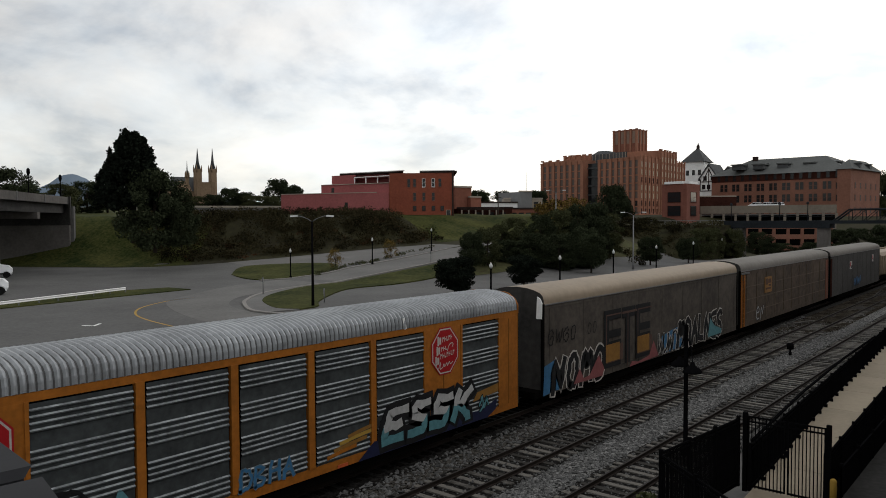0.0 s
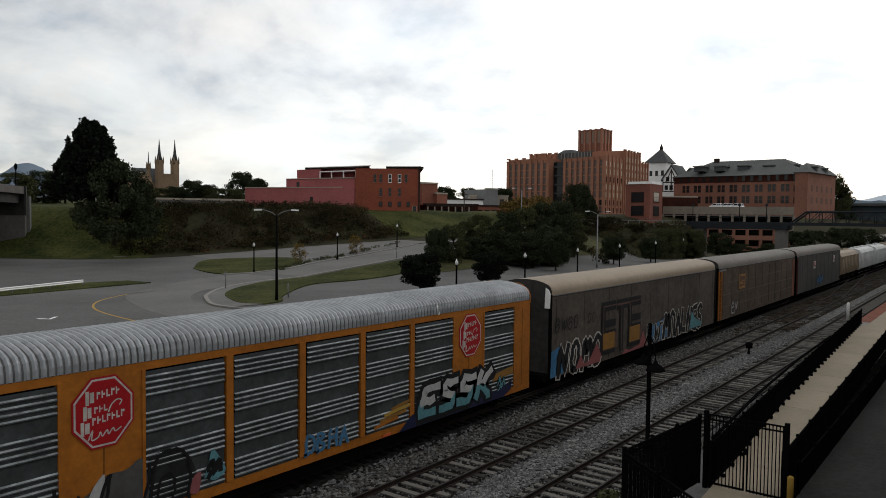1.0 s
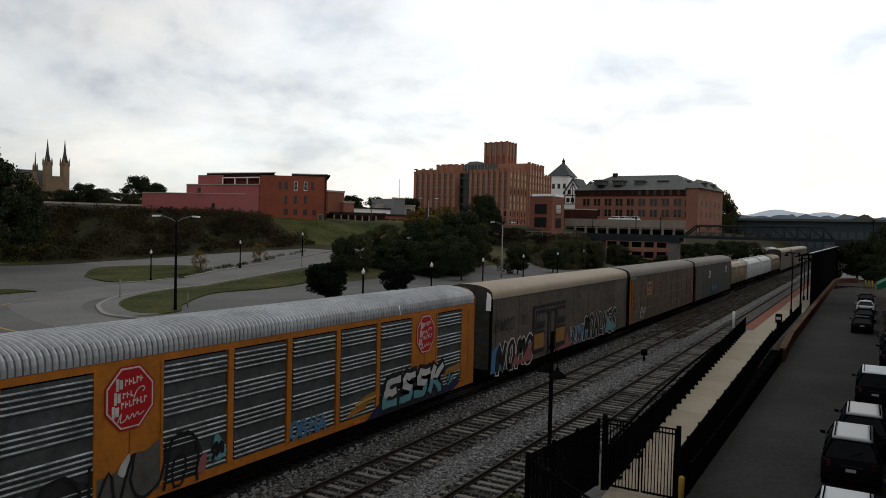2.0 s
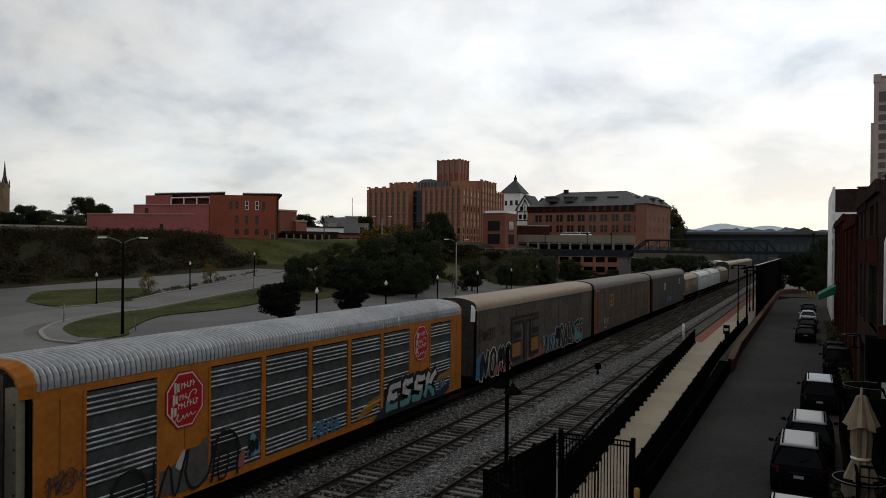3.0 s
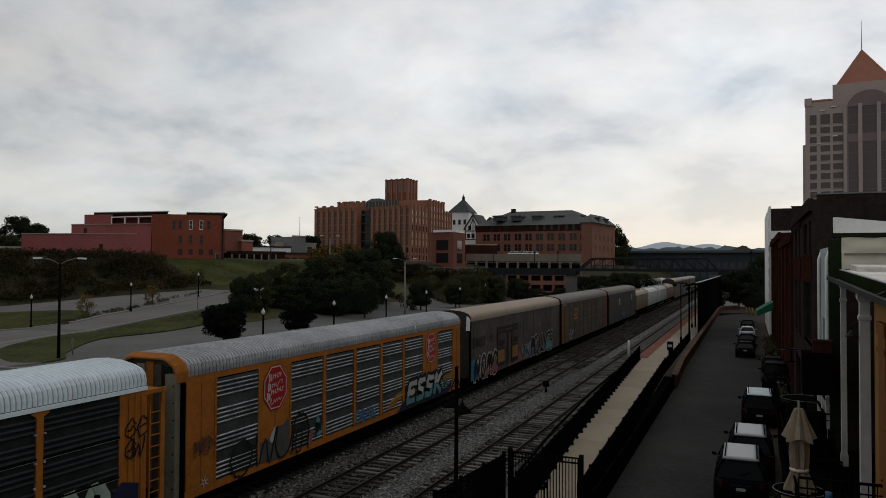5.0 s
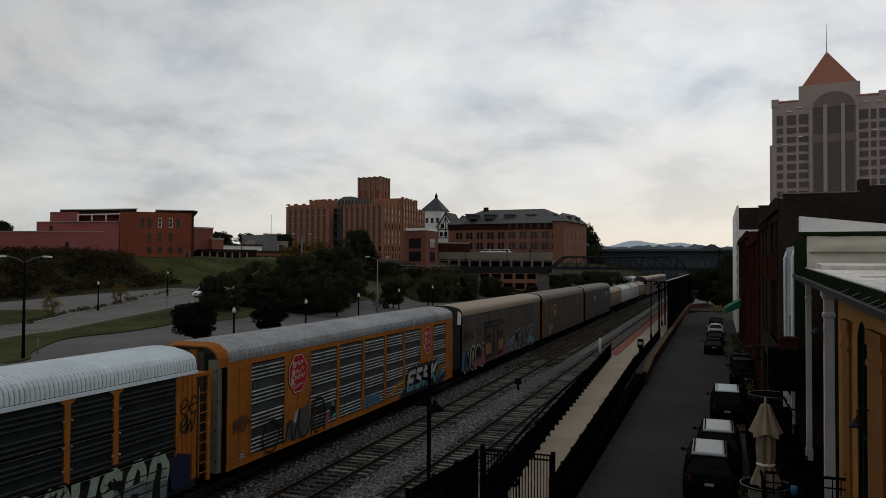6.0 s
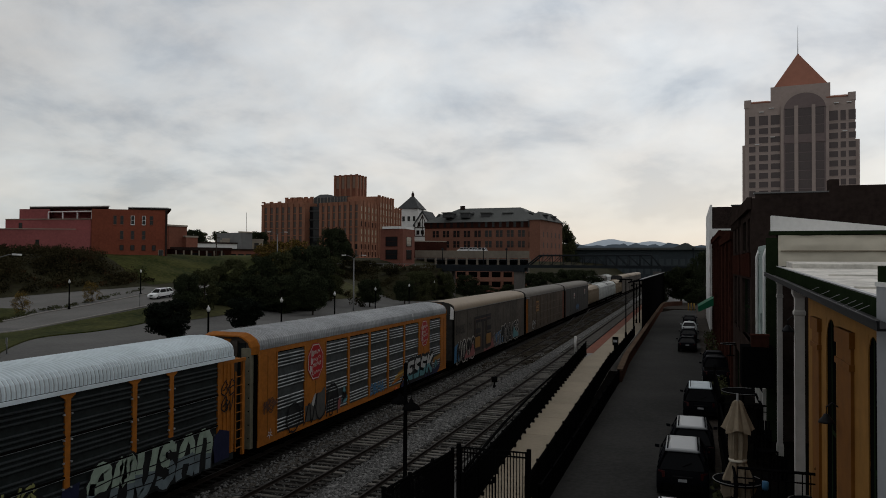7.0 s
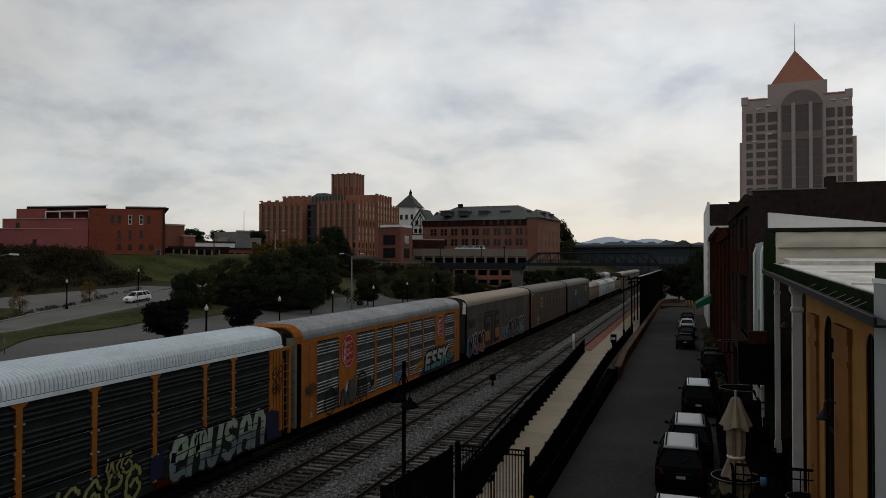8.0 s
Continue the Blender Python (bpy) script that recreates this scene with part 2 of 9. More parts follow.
    tower_stone=mat("pinkish_granite", (0.385, 0.31, 0.28), 0.8, vary=0.12, grain=0.8, stain=0.06),
    tower_recess=mat("darker_pink_granite", (0.2, 0.155, 0.15), 0.8, vary=0.12, grain=0.8, stain=0.06),
    copper=mat("orange_copper_roof", (0.296, 0.1258, 0.0851), 0.7, vary=0.12, grain=0.6, stain=0.1),
    slate=mat("slate_roof", (0.0629, 0.0651, 0.0666), 0.9, vary=0.25, grain=1, stain=0.1, spec=0.2),
    slate_green=mat("grey_green_roof", (0.082, 0.086, 0.083), 0.9, vary=0.2, grain=1, stain=0.1, spec=0.2),
    deck_concrete=mat("parking_deck_concrete", (0.185, 0.1591, 0.1295), 0.9, vary=0.2, grain=1, stain=0.15),
    # dark bridge steel, raised a little in colour for aerial haze
    steel_dim=mat("dark_bridge_steel", (0.0163, 0.0192, 0.0222), 0.85, vary=0.3, grain=2, stain=0.3, spec=0.1),
    shed_pane=mat("dull_shed_panes", (0.0518, 0.0629, 0.0703), 0.4, vary=0.25, bump=0.0),
    shed_wall=mat("blue_grey_shed_glazing", (0.036, 0.047, 0.054), 0.7, vary=0.2, grain=0.6, stain=0.05),
    umber=mat("umber_paint", (0.074, 0.0429, 0.0333), 0.8, vary=0.3, bump=0.0),
    blind_dark=mat("dark_window_blind", (0.0222, 0.02, 0.0192), 0.5, vary=0.25, bump=0.0, spec=0.2),
    grime_paint=mat("thin_black_spray", (0.0148, 0.0155, 0.0163), 0.7, vary=0.5, grain=5, stain=1.5, bump=0.05),
    smoke_paint=mat("smoky_spray_paint", (0.0555, 0.054, 0.0503), 0.7, vary=0.3, grain=4, stain=1.2, bump=0.05),
    blind=mat("window_blind", (0.0851, 0.0629, 0.0518), 0.35, vary=0.25, bump=0.0, spec=0.3),
    blind_pale=mat("pale_window_blind", (0.4588, 0.37, 0.2664), 0.4, vary=0.35, bump=0.0, spec=0.3),
    brick_pale=mat("pale_brick_panel", (0.1998, 0.1406, 0.1073), 0.85, vary=0.2, bump=0.1),
    window=glass("window_glass", (0.0133, 0.0148, 0.0163)),
    # bronze glass, kept paler to carry the haze over the tower
    window_bronze=glass("bronze_glass", (0.1, 0.079, 0.077), 0.2, 0.2),
    cream=mat("cream_stone", (0.2, 0.14, 0.09), 0.85, vary=0.25, grain=1, stain=0.2),
    ochre=mat("ochre_stucco", (0.235, 0.112, 0.024), 0.85, vary=0.25, grain=3, stain=0.5, bump=0.2),
    ochre_dark=mat("ochre_pilaster_paint", (0.15, 0.058, 0.0095), 0.85, vary=0.25, grain=3, stain=0.5, bump=0.2),
    tarp=mat("cream_roof_membrane", (0.58, 0.535, 0.44), 0.7, vary=0.12, grain=1.5, stain=0.8, bump=0.25),
    white_roof=mat("white_coated_roof", (0.56, 0.535, 0.49), 0.6, vary=0.4, grain=5, stain=0.9, bump=0.1),
    dark_green=mat("dark_green_trim", (0.014, 0.021, 0.0105), 0.8, vary=0.3, spec=0.0),
    pale_green=mat("pale_green_clapboard", (0.33, 0.40, 0.38), 0.75, vary=0.12, grain=3),
    grey_paint=mat("pale_grey_paint", (0.3108, 0.3182, 0.333), 0.5, vary=0.1),
    awning=mat("green_awning_cloth", (0.0089, 0.1036, 0.0518), 0.8, vary=0.2),
    canvas=mat("beige_canvas", (0.2072, 0.1665, 0.1184), 0.9, vary=0.2, grain=5, stain=2.5, bump=0.2),
    car_black=mat("black_car_paint", (0.0037, 0.0041, 0.0059), 0.6, vary=0.1, bump=0.0, spec=0.02),
    # silver paint; on dark cars' roofs it is the sky's reflection painted in
    car_silver_and_sheen=mat("silver_paint_and_roof_sheen", (0.43, 0.445, 0.46), 0.4, 0.1, vary=0.05, bump=0.0),
    car_white=mat("white_car_paint", (0.8, 0.81, 0.82), 0.3, vary=0.04, bump=0.0, spec=0.5),
    # grey stands in for sky reflected in a black roof
    car_grey=mat("grey_roof_sheen", (0.1184, 0.1258, 0.1332), 0.3, vary=0.08, bump=0.0, spec=0.5),
    car_glass=mat("car_glass", (0.0044, 0.0048, 0.0059), 0.06, vary=0.05, bump=0.0, spec=0.05),
    cap_grey=mat("dull_grey_metal", (0.0098, 0.01, 0.0118), 0.65, vary=0.35, grain=20, stain=4, bump=0.02, spec=0.15),
    tyre=mat("tyre_rubber", (0.0089, 0.0089, 0.0089), 0.9, vary=0.2),
    chrome=mat("chrome", (0.444, 0.444, 0.444), 0.2, 1.0, vary=0.05, bump=0.0),
    tail_red=mat("tail_light_red", (0.037, 0.003, 0.003), 0.3, vary=0.1, bump=0.0),
    reflector=mat("reflective_strip", (0.407, 0.0814, 0.0296), 0.4, vary=0.1, bump=0.0),
    leaf=mat("dark_leaves", (0.033, 0.04, 0.022), 0.95, vary=0.5, grain=0.9, stain=0.3, bump=0.0, island=0.22, spec=0.0, hard=0.15),
    leaf_olive=mat("olive_leaves", (0.054, 0.058, 0.028), 0.95, vary=0.45, grain=0.9, stain=0.3, bump=0.0, island=0.25, spec=0.0),
    leaf_autumn=mat("autumn_leaves", (0.115, 0.075, 0.016), 0.9, vary=0.45, grain=1.2, stain=0.4, bump=0.0, island=0.7, spec=0.15),
    brush=mat("brown_brush", (0.0185, 0.0172, 0.0098), 0.95, vary=0.4, grain=0.35, stain=0.11, bump=0.0, island=0.2, spec=0.0, tint=(0.034, 0.029, 0.0148), hard=0.13),
    brush_rust=mat("rusty_brush", (0.0629, 0.0311, 0.0163), 0.95, vary=0.5, grain=0.8, stain=0.15, bump=0.0, island=0.25, spec=0.0),
    conifer=mat("cedar_needles", (0.0126, 0.0163, 0.0118), 0.95, vary=0.5, grain=1.2, stain=0.4, bump=0.0, island=0.25, spec=0.0),
    bark=mat("bark", (0.037, 0.0296, 0.0222), 0.95, vary=0.3, grain=8),
    # distance haze is mixed into the next three hill colours
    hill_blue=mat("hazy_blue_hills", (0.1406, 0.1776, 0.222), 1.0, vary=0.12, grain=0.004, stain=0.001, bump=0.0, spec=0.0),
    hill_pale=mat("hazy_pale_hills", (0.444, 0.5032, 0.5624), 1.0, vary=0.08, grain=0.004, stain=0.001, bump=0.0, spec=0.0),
    hill_mid=mat("hazy_wooded_rise", (0.085, 0.105, 0.125), 1.0, vary=0.3, grain=0.03, stain=0.008, bump=0.0, spec=0.0),
    hill_dark=mat("wooded_ridge", (0.0444, 0.0555, 0.0555), 1.0, vary=0.35, grain=0.03, stain=0.008, bump=0.0, spec=0.0),
)


# ---- builders ----
def box(bm, x0, x1, y0, y1, z0, z1, mi=0):
    v = [bm.verts.new(p) for p in ((x0, y0, z0), (x1, y0, z0), (x1, y1, z0), (x0, y1, z0), (x0, y0, z1), (x1, y0, z1), (x1, y1, z1), (x0, y1, z1))]
    for f in ((3, 2, 1, 0), (4, 5, 6, 7), (0, 1, 5, 4), (1, 2, 6, 5), (2, 3, 7, 6), (3, 0, 4, 7)):
        bm.faces.new([v[i] for i in f]).material_index = mi


def hole_wall(bm, y0, y1, z0, z1, x0, x1, holes, along_x=False):
    """A wall with rectangular holes (ya, yb, za, zb) through it, as one welded piece."""
    ys = sorted({y0, y1, *[h[0] for h in holes], *[h[1] for h in holes]})
    zs = sorted({z0, z1, *[h[2] for h in holes], *[h[3] for h in holes]})
    for a, b in zip(ys, ys[1:]):
        for c, d in zip(zs, zs[1:]):
            m, n = (a + b) / 2, (c + d) / 2
            if not any(h[0] < m < h[1] and h[2] < n < h[3] for h in holes):
                if along_x:
                    box(bm, a, b, x0, x1, c, d)
                else:
                    box(bm, x0, x1, a, b, c, d)
    seen = {}
    for f in bm.faces:
        seen.setdefault(tuple(round(q, 4) for q in f.calc_center_median()), []).append(f)
    bmesh.ops.delete(bm, geom=[f for fs in seen.values() if len(fs) > 1 for f in fs], context="FACES_ONLY")
    bmesh.ops.remove_doubles(bm, verts=bm.verts, dist=0.0005)


def prism(bm, pts, axis, a, b, mi=0):
    """A polygon pulled along an axis from a to b."""
    def put(p, w):
        return {"x": (w, p[0], p[1]), "y": (p[0], w, p[1]), "z": (p[0], p[1], w)}[axis]
    lo, hi = [bm.verts.new(put(p, a)) for p in pts], [bm.verts.new(put(p, b)) for p in pts]
    n = len(pts)
    fs = [bm.faces.new(lo[::-1]), bm.faces.new(hi)]
    for i in range(n):
        fs.append(bm.faces.new((lo[i], lo[(i + 1) % n], hi[(i + 1) % n], hi[i])))
    for f in fs:
        f.material_index = mi


def tube(bm, path, radii, n=8, caps=True):
    """A round bar through the points of a path, with a radius at each."""
    if not hasattr(radii, "__len__"):
        radii = [radii] * len(path)
    P = [Vector(p) for p in path]
    rings = []
    for i, p in enumerate(P):
        d = (P[min(i + 1, len(P) - 1)] - P[max(i - 1, 0)]).normalized()
        a = d.cross(Vector((0, 0, 1))) if abs(d.z) < 0.95 else d.cross(Vector((1, 0, 0)))
        a.normalize()
        b = d.cross(a)
        rings.append([bm.verts.new(p + (a * math.cos(k * 2 * math.pi / n) + b * math.sin(k * 2 * math.pi / n)) * radii[i]) for k in range(n)])
    for r, s in zip(rings, rings[1:]):
        for k in range(n):
            f = bm.faces.new((r[k], r[(k + 1) % n], s[(k + 1) % n], s[k]))
            f.smooth = True
    if caps:
        bm.faces.new(rings[0][::-1])
        bm.faces.new(rings[-1])


def lathe(bm, prof, n=12, cx=0.0, cy=0.0):
    """A turned shape: (radius, height) pairs round a vertical axis."""
    rings = [[bm.verts.new((cx + r * math.cos(k * 2 * math.pi / n), cy + r * math.sin(k * 2 * math.pi / n), z)) for k in range(n)] for r, z in prof]
    for r, s in zip(rings, rings[1:]):
        for k in range(n):
            f = bm.faces.new((r[k], r[(k + 1) % n], s[(k + 1) % n], s[k]))
            f.smooth = True
    bm.faces.new(rings[0][::-1])
    bm.faces.new(rings[-1])


def mesh_of(name, bm, *mats):
    bmesh.ops.recalc_face_normals(bm, faces=bm.faces)
    me = bpy.data.meshes.new(name)
    bm.to_mesh(me)
    bm.free()
    for m in mats:
        me.materials.append(m)
    return me


def part(name, bm, material, parent, label=""):
    mats = material if isinstance(material, (list, tuple)) else [material]
    ob = new(name, mesh_of(name, bm, *mats))
    ob.parent = parent
    return tagged(ob, label)


def loft(bm, sections):
    """Skin over closed rings of points, with both ends capped."""
    rings = [[bm.verts.new(p) for p in s] for s in sections]
    n = len(rings[0])
    for r, s in zip(rings, rings[1:]):
        for k in range(n):
            bm.faces.new((r[k], r[(k + 1) % n], s[(k + 1) % n], s[k]))
    bm.faces.new(rings[0][::-1])
    bm.faces.new(rings[-1])


def boxpart(name, b, material, parent, label=""):
    bm = bmesh.new()
    box(bm, *b)
    return part(name, bm, material, parent, label)


def piece(name, me, parent, at, turn=0.0):
    ob = new(name, me)
    ob.parent = parent
    ob.matrix_basis = pose(*at, 0, 0, turn)
    return ob


def empty(name, at=(0, 0, 0), turn=0.0, label="", category="", group="", kind=""):
    ob = new(name)
    ob.matrix_basis = pose(*at, 0, 0, turn)
    return tagged(ob, label, category, group, kind)


def solid(name, bm, material, label="", category="", group="", kind=""):
    mats = material if isinstance(material, (list, tuple)) else [material]
    return tagged(new(name, mesh_of(name, bm, *mats)), label, category, group, kind)


rng = random.Random(7)


# ---- ground ----
FOOT = [(-210, 40), (-165, 62), (-136, 80), (-127, 92), (-119, 110), (-110, 128), (-105, 148), (-99, 168), (-88, 200), (-70, 260), (-50, 340), (-20, 460), (10, 900)]


def foot_distance(x, y):
    best, sign = 1e9, 1
    for (ax, ay), (bx, by) in zip(FOOT, FOOT[1:]):
        dx, dy = bx - ax, by - ay
        u = max(0, min(1, ((x - ax) * dx + (y - ay) * dy) / (dx * dx + dy * dy)))
        d = math.hypot(x - ax - u * dx, y - ay - u * dy)
        if d < best - 1e-6:
            best, sign = d, (1 if dx * (y - ay) - dy * (x - ax) > 0 else -1)
    return best * sign


def smooth(a):
    a = max(0, min(1, a))
    return a * a * (3 - 2 * a)


def ground_z(x, y):
    ramp = max(0, min(5.0, (y - 74) * 0.075)) * smooth((-66 - x) / 18)
    s = foot_distance(x, y)
    return ramp + (10.5 - ramp) * smooth(s / 22) + max(0, min(12, (s - 40) * 0.03)) - 0.15 - 0.45 * smooth((x + 40) / 12)


def grid_lines(lo, hi, step, far):
    inner = [lo + step * i for i in range(int((hi - lo) / step) + 1)]
    return [lo - f for f in reversed(far)] + inner + [inner[-1] + f for f in far]


def make_ground():
    xs = grid_lines(-200, 40, 4, (20, 50, 100, 180, 300, 500, 900, 1600, 2600, 4300))
    ys = grid_lines(-60, 260, 4, (20, 50, 100, 180, 300, 500, 900, 1600, 2600, 4300))
    bm = bmesh.new()
    rows = []
    for y in ys:
        rows.append([bm.verts.new((x, y, ground_z(x, y) - 0.35 * smooth((foot_distance(x, y) - 1) / 3))) for x in xs])
    for j in range(len(ys) - 1):
        for i in range(len(xs) - 1):
            f = bm.faces.new((rows[j][i], rows[j][i + 1], rows[j + 1][i + 1], rows[j + 1][i]))
            f.smooth = True
            x, y = xs[i], ys[j]
            far = foot_distance(x, y) > 6 or x < -215 or y > 300
            f.material_index = (2 if y > 185 else 1) if far else (2 if (x < -76 and y > 118) or (y > 168 and x < -30) else 0)
    solid("ground", bm, [M["asphalt"], M["grass"], M["scrub"]], "worn grey asphalt lot and grassland running to the horizon", "ground", kind="structure")


make_ground()


def sheet(name, pts, z, material, label, category, thick=0.06, step=3.0):
    """A flat piece laid on the ground, with its own edge; pts go round it."""
    dense = []
    for a, b in zip(pts, pts[1:] + pts[:1]):
        n = max(1, int(math.hypot(b[0] - a[0], b[1] - a[1]) / step))
        dense += [(a[0] + (b[0] - a[0]) * i / n, a[1] + (b[1] - a[1]) * i / n) for i in range(n)]
    bm = bmesh.new()
    top = [bm.verts.new((x, y, ground_z(x, y) + z)) for x, y in dense]
    low = [bm.verts.new((x, y, ground_z(x, y) + z - thick - 0.3)) for x, y in dense]
    f = bm.faces.new(top)
    for i in range(len(top)):
        j = (i + 1) % len(top)
        bm.faces.new((low[i], low[j], top[j], top[i]))
    bmesh.ops.triangulate(bm, faces=[f])
    return solid(name, bm, material, label, category, kind="structure")


def ribbon(name, line, width, z, material, label, category, thick=0.12):
    """A raised band along a line on the ground, such as a kerb or a painted line."""
    bm = bmesh.new()
    P = []
    for a, b in zip(line, line[1:]):
        n = max(1, int(math.hypot(b[0] - a[0], b[1] - a[1]) / 1.5))
        P += [Vector((a[0] + (b[0] - a[0]) * i / n, a[1] + (b[1] - a[1]) * i / n)) for i in range(n)]
    P.append(Vector(line[-1]))
    rows = []
    for i, p in enumerate(P):
        d = (P[min(i + 1, len(P) - 1)] - P[max(0, i - 1)]).normalized()
        o = Vector((-d.y, d.x)) * width / 2
        g = max(ground_z(*(p + o)), ground_z(*(p - o)))
        rows.append([bm.verts.new((*(p + o), g + z - thick)), bm.verts.new((*(p + o), g + z)), bm.verts.new((*(p - o), g + z)), bm.verts.new((*(p - o), g + z - thick))])
    for r, s in zip(rows, rows[1:]):
        for k in range(3):
            bm.faces.new((r[k], r[k + 1], s[k + 1], s[k]))
    bm.faces.new(rows[0])
    bm.faces.new(rows[-1][::-1])
    return solid(name, bm, material, label, category, kind="structure")


def curve_line(pts, n=8):
    """A smooth line through points (Catmull-Rom)."""
    P = [Vector(p) for p in [pts[0]] + list(pts) + [pts[-1]]]
    out = []
    for a, b, c, d in zip(P, P[1:], P[2:], P[3:]):
        for i in range(n):
            t = i / n
            out.append(0.5 * ((2 * b) + (c - a) * t + (2 * a - 5 * b + 4 * c - d) * t * t + (3 * b - a - 3 * c + d) * t ** 3))
    out.append(P[-1])
    return [tuple(p) for p in out]


# grass islands between the drives
I1 = curve_line([(-109, 73.5), (-118, 83), (-106, 91), (-97.5, 87.5), (-94.2, 76), (-97, 69.5), (-109, 73.5)], 5)
sheet("lawn_1", I1[:-1], 0.13, M["grass"], "patchy green grass island with worn brown tips", "lawn")
sheet("drive", curve_line([(-58, 44), (-68, 46), (-75, 51), (-79, 58), (-82, 70), (-83, 84), (-85, 100), (-88, 130), (-97, 129), (-96, 100), (-95, 84), (-93.5, 70), (-90, 60), (-84, 51), (-78, 44), (-66, 39), (-58, 38), (-58, 44)], 4)[:-1], 0.012, M["drive"], "paler asphalt drive curving up past the grass", "road", 0.0, 2.5)
sheet("upper_lot", [(-133, 87), (-120, 84.5), (-98.5, 90), (-98.5, 125), (-108, 126), (-117, 111), (-125, 95)], 0.012, M["drive"], "pale asphalt upper parking lot below the bank", "parking lot", 0.0, 3)
I2 = curve_line([(-60.1, 48.9), (-63, 47.9), (-68.5, 50.4), (-71.7, 52.7), (-74.7, 55.9), (-77.6, 60.3), (-80.4, 66.2), (-81.6, 74.3), (-82.0, 84), (-82.4, 97), (-84, 112), (-80, 112), (-76.5, 97), (-73.4, 85), (-72.7, 76.7), (-73.0, 67.4), (-65.3, 56), (-60.9, 51.9), (-60.1, 48.9)], 5)
sheet("lawn_2", I2[:-1], 0.14, M["grass"], "long grass island with a rounded kerbed tip beside the drive", "lawn")
APRON = curve_line([(-60.6, 45.2), (-64.0, 45.6), (-69.3, 48.6), (-72.2, 50.9), (-76.0, 55.0), (-78.8, 59.8), (-81.2, 66), (-79.4, 66), (-76.0, 60.3), (-73.0, 56), (-70, 53.5), (-66, 51), (-60.6, 50.5), (-60.6, 45.2)], 5)
sheet("pavement_1", APRON[:-1], 0.1, M["bridge"], "grey concrete apron round the tip of the grass", "pavement", 0.02)
ribbon("kerb_1", curve_line([(-58.2, 45.6), (-60.6, 45.0), (-64.0, 45.4), (-69.3, 48.4), (-72.2, 50.7), (-76.1, 54.9), (-79.2, 60), (-81.4, 66.2), (-82.8, 74.3), (-83.3, 84), (-83.8, 97), (-85.6, 112)]), 0.42, 0.15, M["kerb"], "pale concrete kerb curving round the grass tip", "kerb")
ribbon("kerb_2", curve_line([(-94.9, 69.0), (-94.0, 74.6), (-93.0, 81.1), (-94.6, 87.9), (-95.2, 100.4), (-97.5, 118)]), 0.5, 0.15, M["kerb"], "pale concrete kerb along the rising drive", "kerb")
ribbon("road_line_1", curve_line([(-58, 34.0), (-65.6, 35.0), (-71, 36.7), (-75.6, 39.9), (-79.2, 44.9), (-80.2, 48.8)]), 0.22, 0.012, M["yellow"], "faded yellow painted line bending across the asphalt", "road marking", 0.01)
ribbon("road_line_2", [(-66.4, 29.4), (-65.4, 30.0), (-66.4, 31.0)], 0.3, 0.012, M["white"], "small worn white painted arrow on the asphalt", "road marking", 0.01)
sheet("lawn_3", [(-86, 28), (-88.4, 43.4), (-90, 54.3), (-94.8, 53.8), (-95.7, 47), (-94, 28)], 0.1, M["grass"], "narrow grass strip behind the guard rail", "lawn")


def verge(name, inner, outer, material, label, category, across=6):
    """A strip of ground cover between two lines, lying on the slope."""
    bm = bmesh.new()
    rows = []
    for a, b in zip(curve_line(inner, 6), curve_line(outer, 6)):
        rows.append([])
        for k in range(across + 1):
            x, y = a[0] + (b[0] - a[0]) * k / across, a[1] + (b[1] - a[1]) * k / across
            rows[-1].append(bm.verts.new((x, y, ground_z(x, y) + 0.1 + 0.12 * noise.noise(Vector((x * 0.4, y * 0.4, 1))) * (0 < k < across))))
    for r, s in zip(rows, rows[1:]):
        for k in range(across):
            bm.faces.new((r[k], r[k + 1], s[k + 1], s[k])).smooth = True
    return solid(name, bm, material, label, category, kind="structure")


verge("lawn_4", [(-72.0, 86), (-71.4, 94), (-71.6, 104), (-72.4, 115), (-72.3, 126), (-71.9, 140), (-70.5, 163)], [(-74, 86), (-76.5, 96), (-81, 106), (-84, 118), (-86, 130), (-86, 145), (-84, 163)], M["verge"], "worn brown-green verge between the lot and the trees", "lawn")


def make_bank():
    bm = bmesh.new()
    line = curve_line(FOOT[:9], 14)
    acr = [-1.0, 0.5, 2.5, 5, 8, 11, 14, 17, 20, 24, 30, 40]
    rows = []
    for i, p in enumerate(line):
        a, b = Vector(line[max(0, i - 1)]), Vector(line[min(len(line) - 1, i + 1)])
        d = (b - a).normalized()
        nrm = Vector((-d.y, d.x))
        row = []
        for s in acr:
            q = Vector(p) + nrm * s
            g = ground_z(*q) + 0.05 + 0.22 * smooth((s + 1.0) / 2)
            if s > 1:
                g += noise.noise(Vector((q.x * 0.12, q.y * 0.12, 0))) * 0.7
            row.append(bm.verts.new((q.x, q.y, g)))
        rows.append(row)
    for i, (r, t) in enumerate(zip(rows, rows[1:])):
        y = line[i][1]
        for k in range(len(acr) - 1):
            f = bm.faces.new((r[k], r[k + 1], t[k + 1], t[k]))
            f.smooth = True
            f.material_index = 0 if (y < 81 or 129 < y < 188) else 1
    solid("embankment", bm, [M["grass"], M["scrub"]], "embankment of mown grass turning to brown scrub above the lot", "embankment", kind="structure")


make_bank()

# ---- railway: bed, three tracks ----
TRACKS = [-20.0, -15.6, -11.35]
bed_y0, bed_y1 = -30, 700


def make_bed():
    bm = bmesh.new()
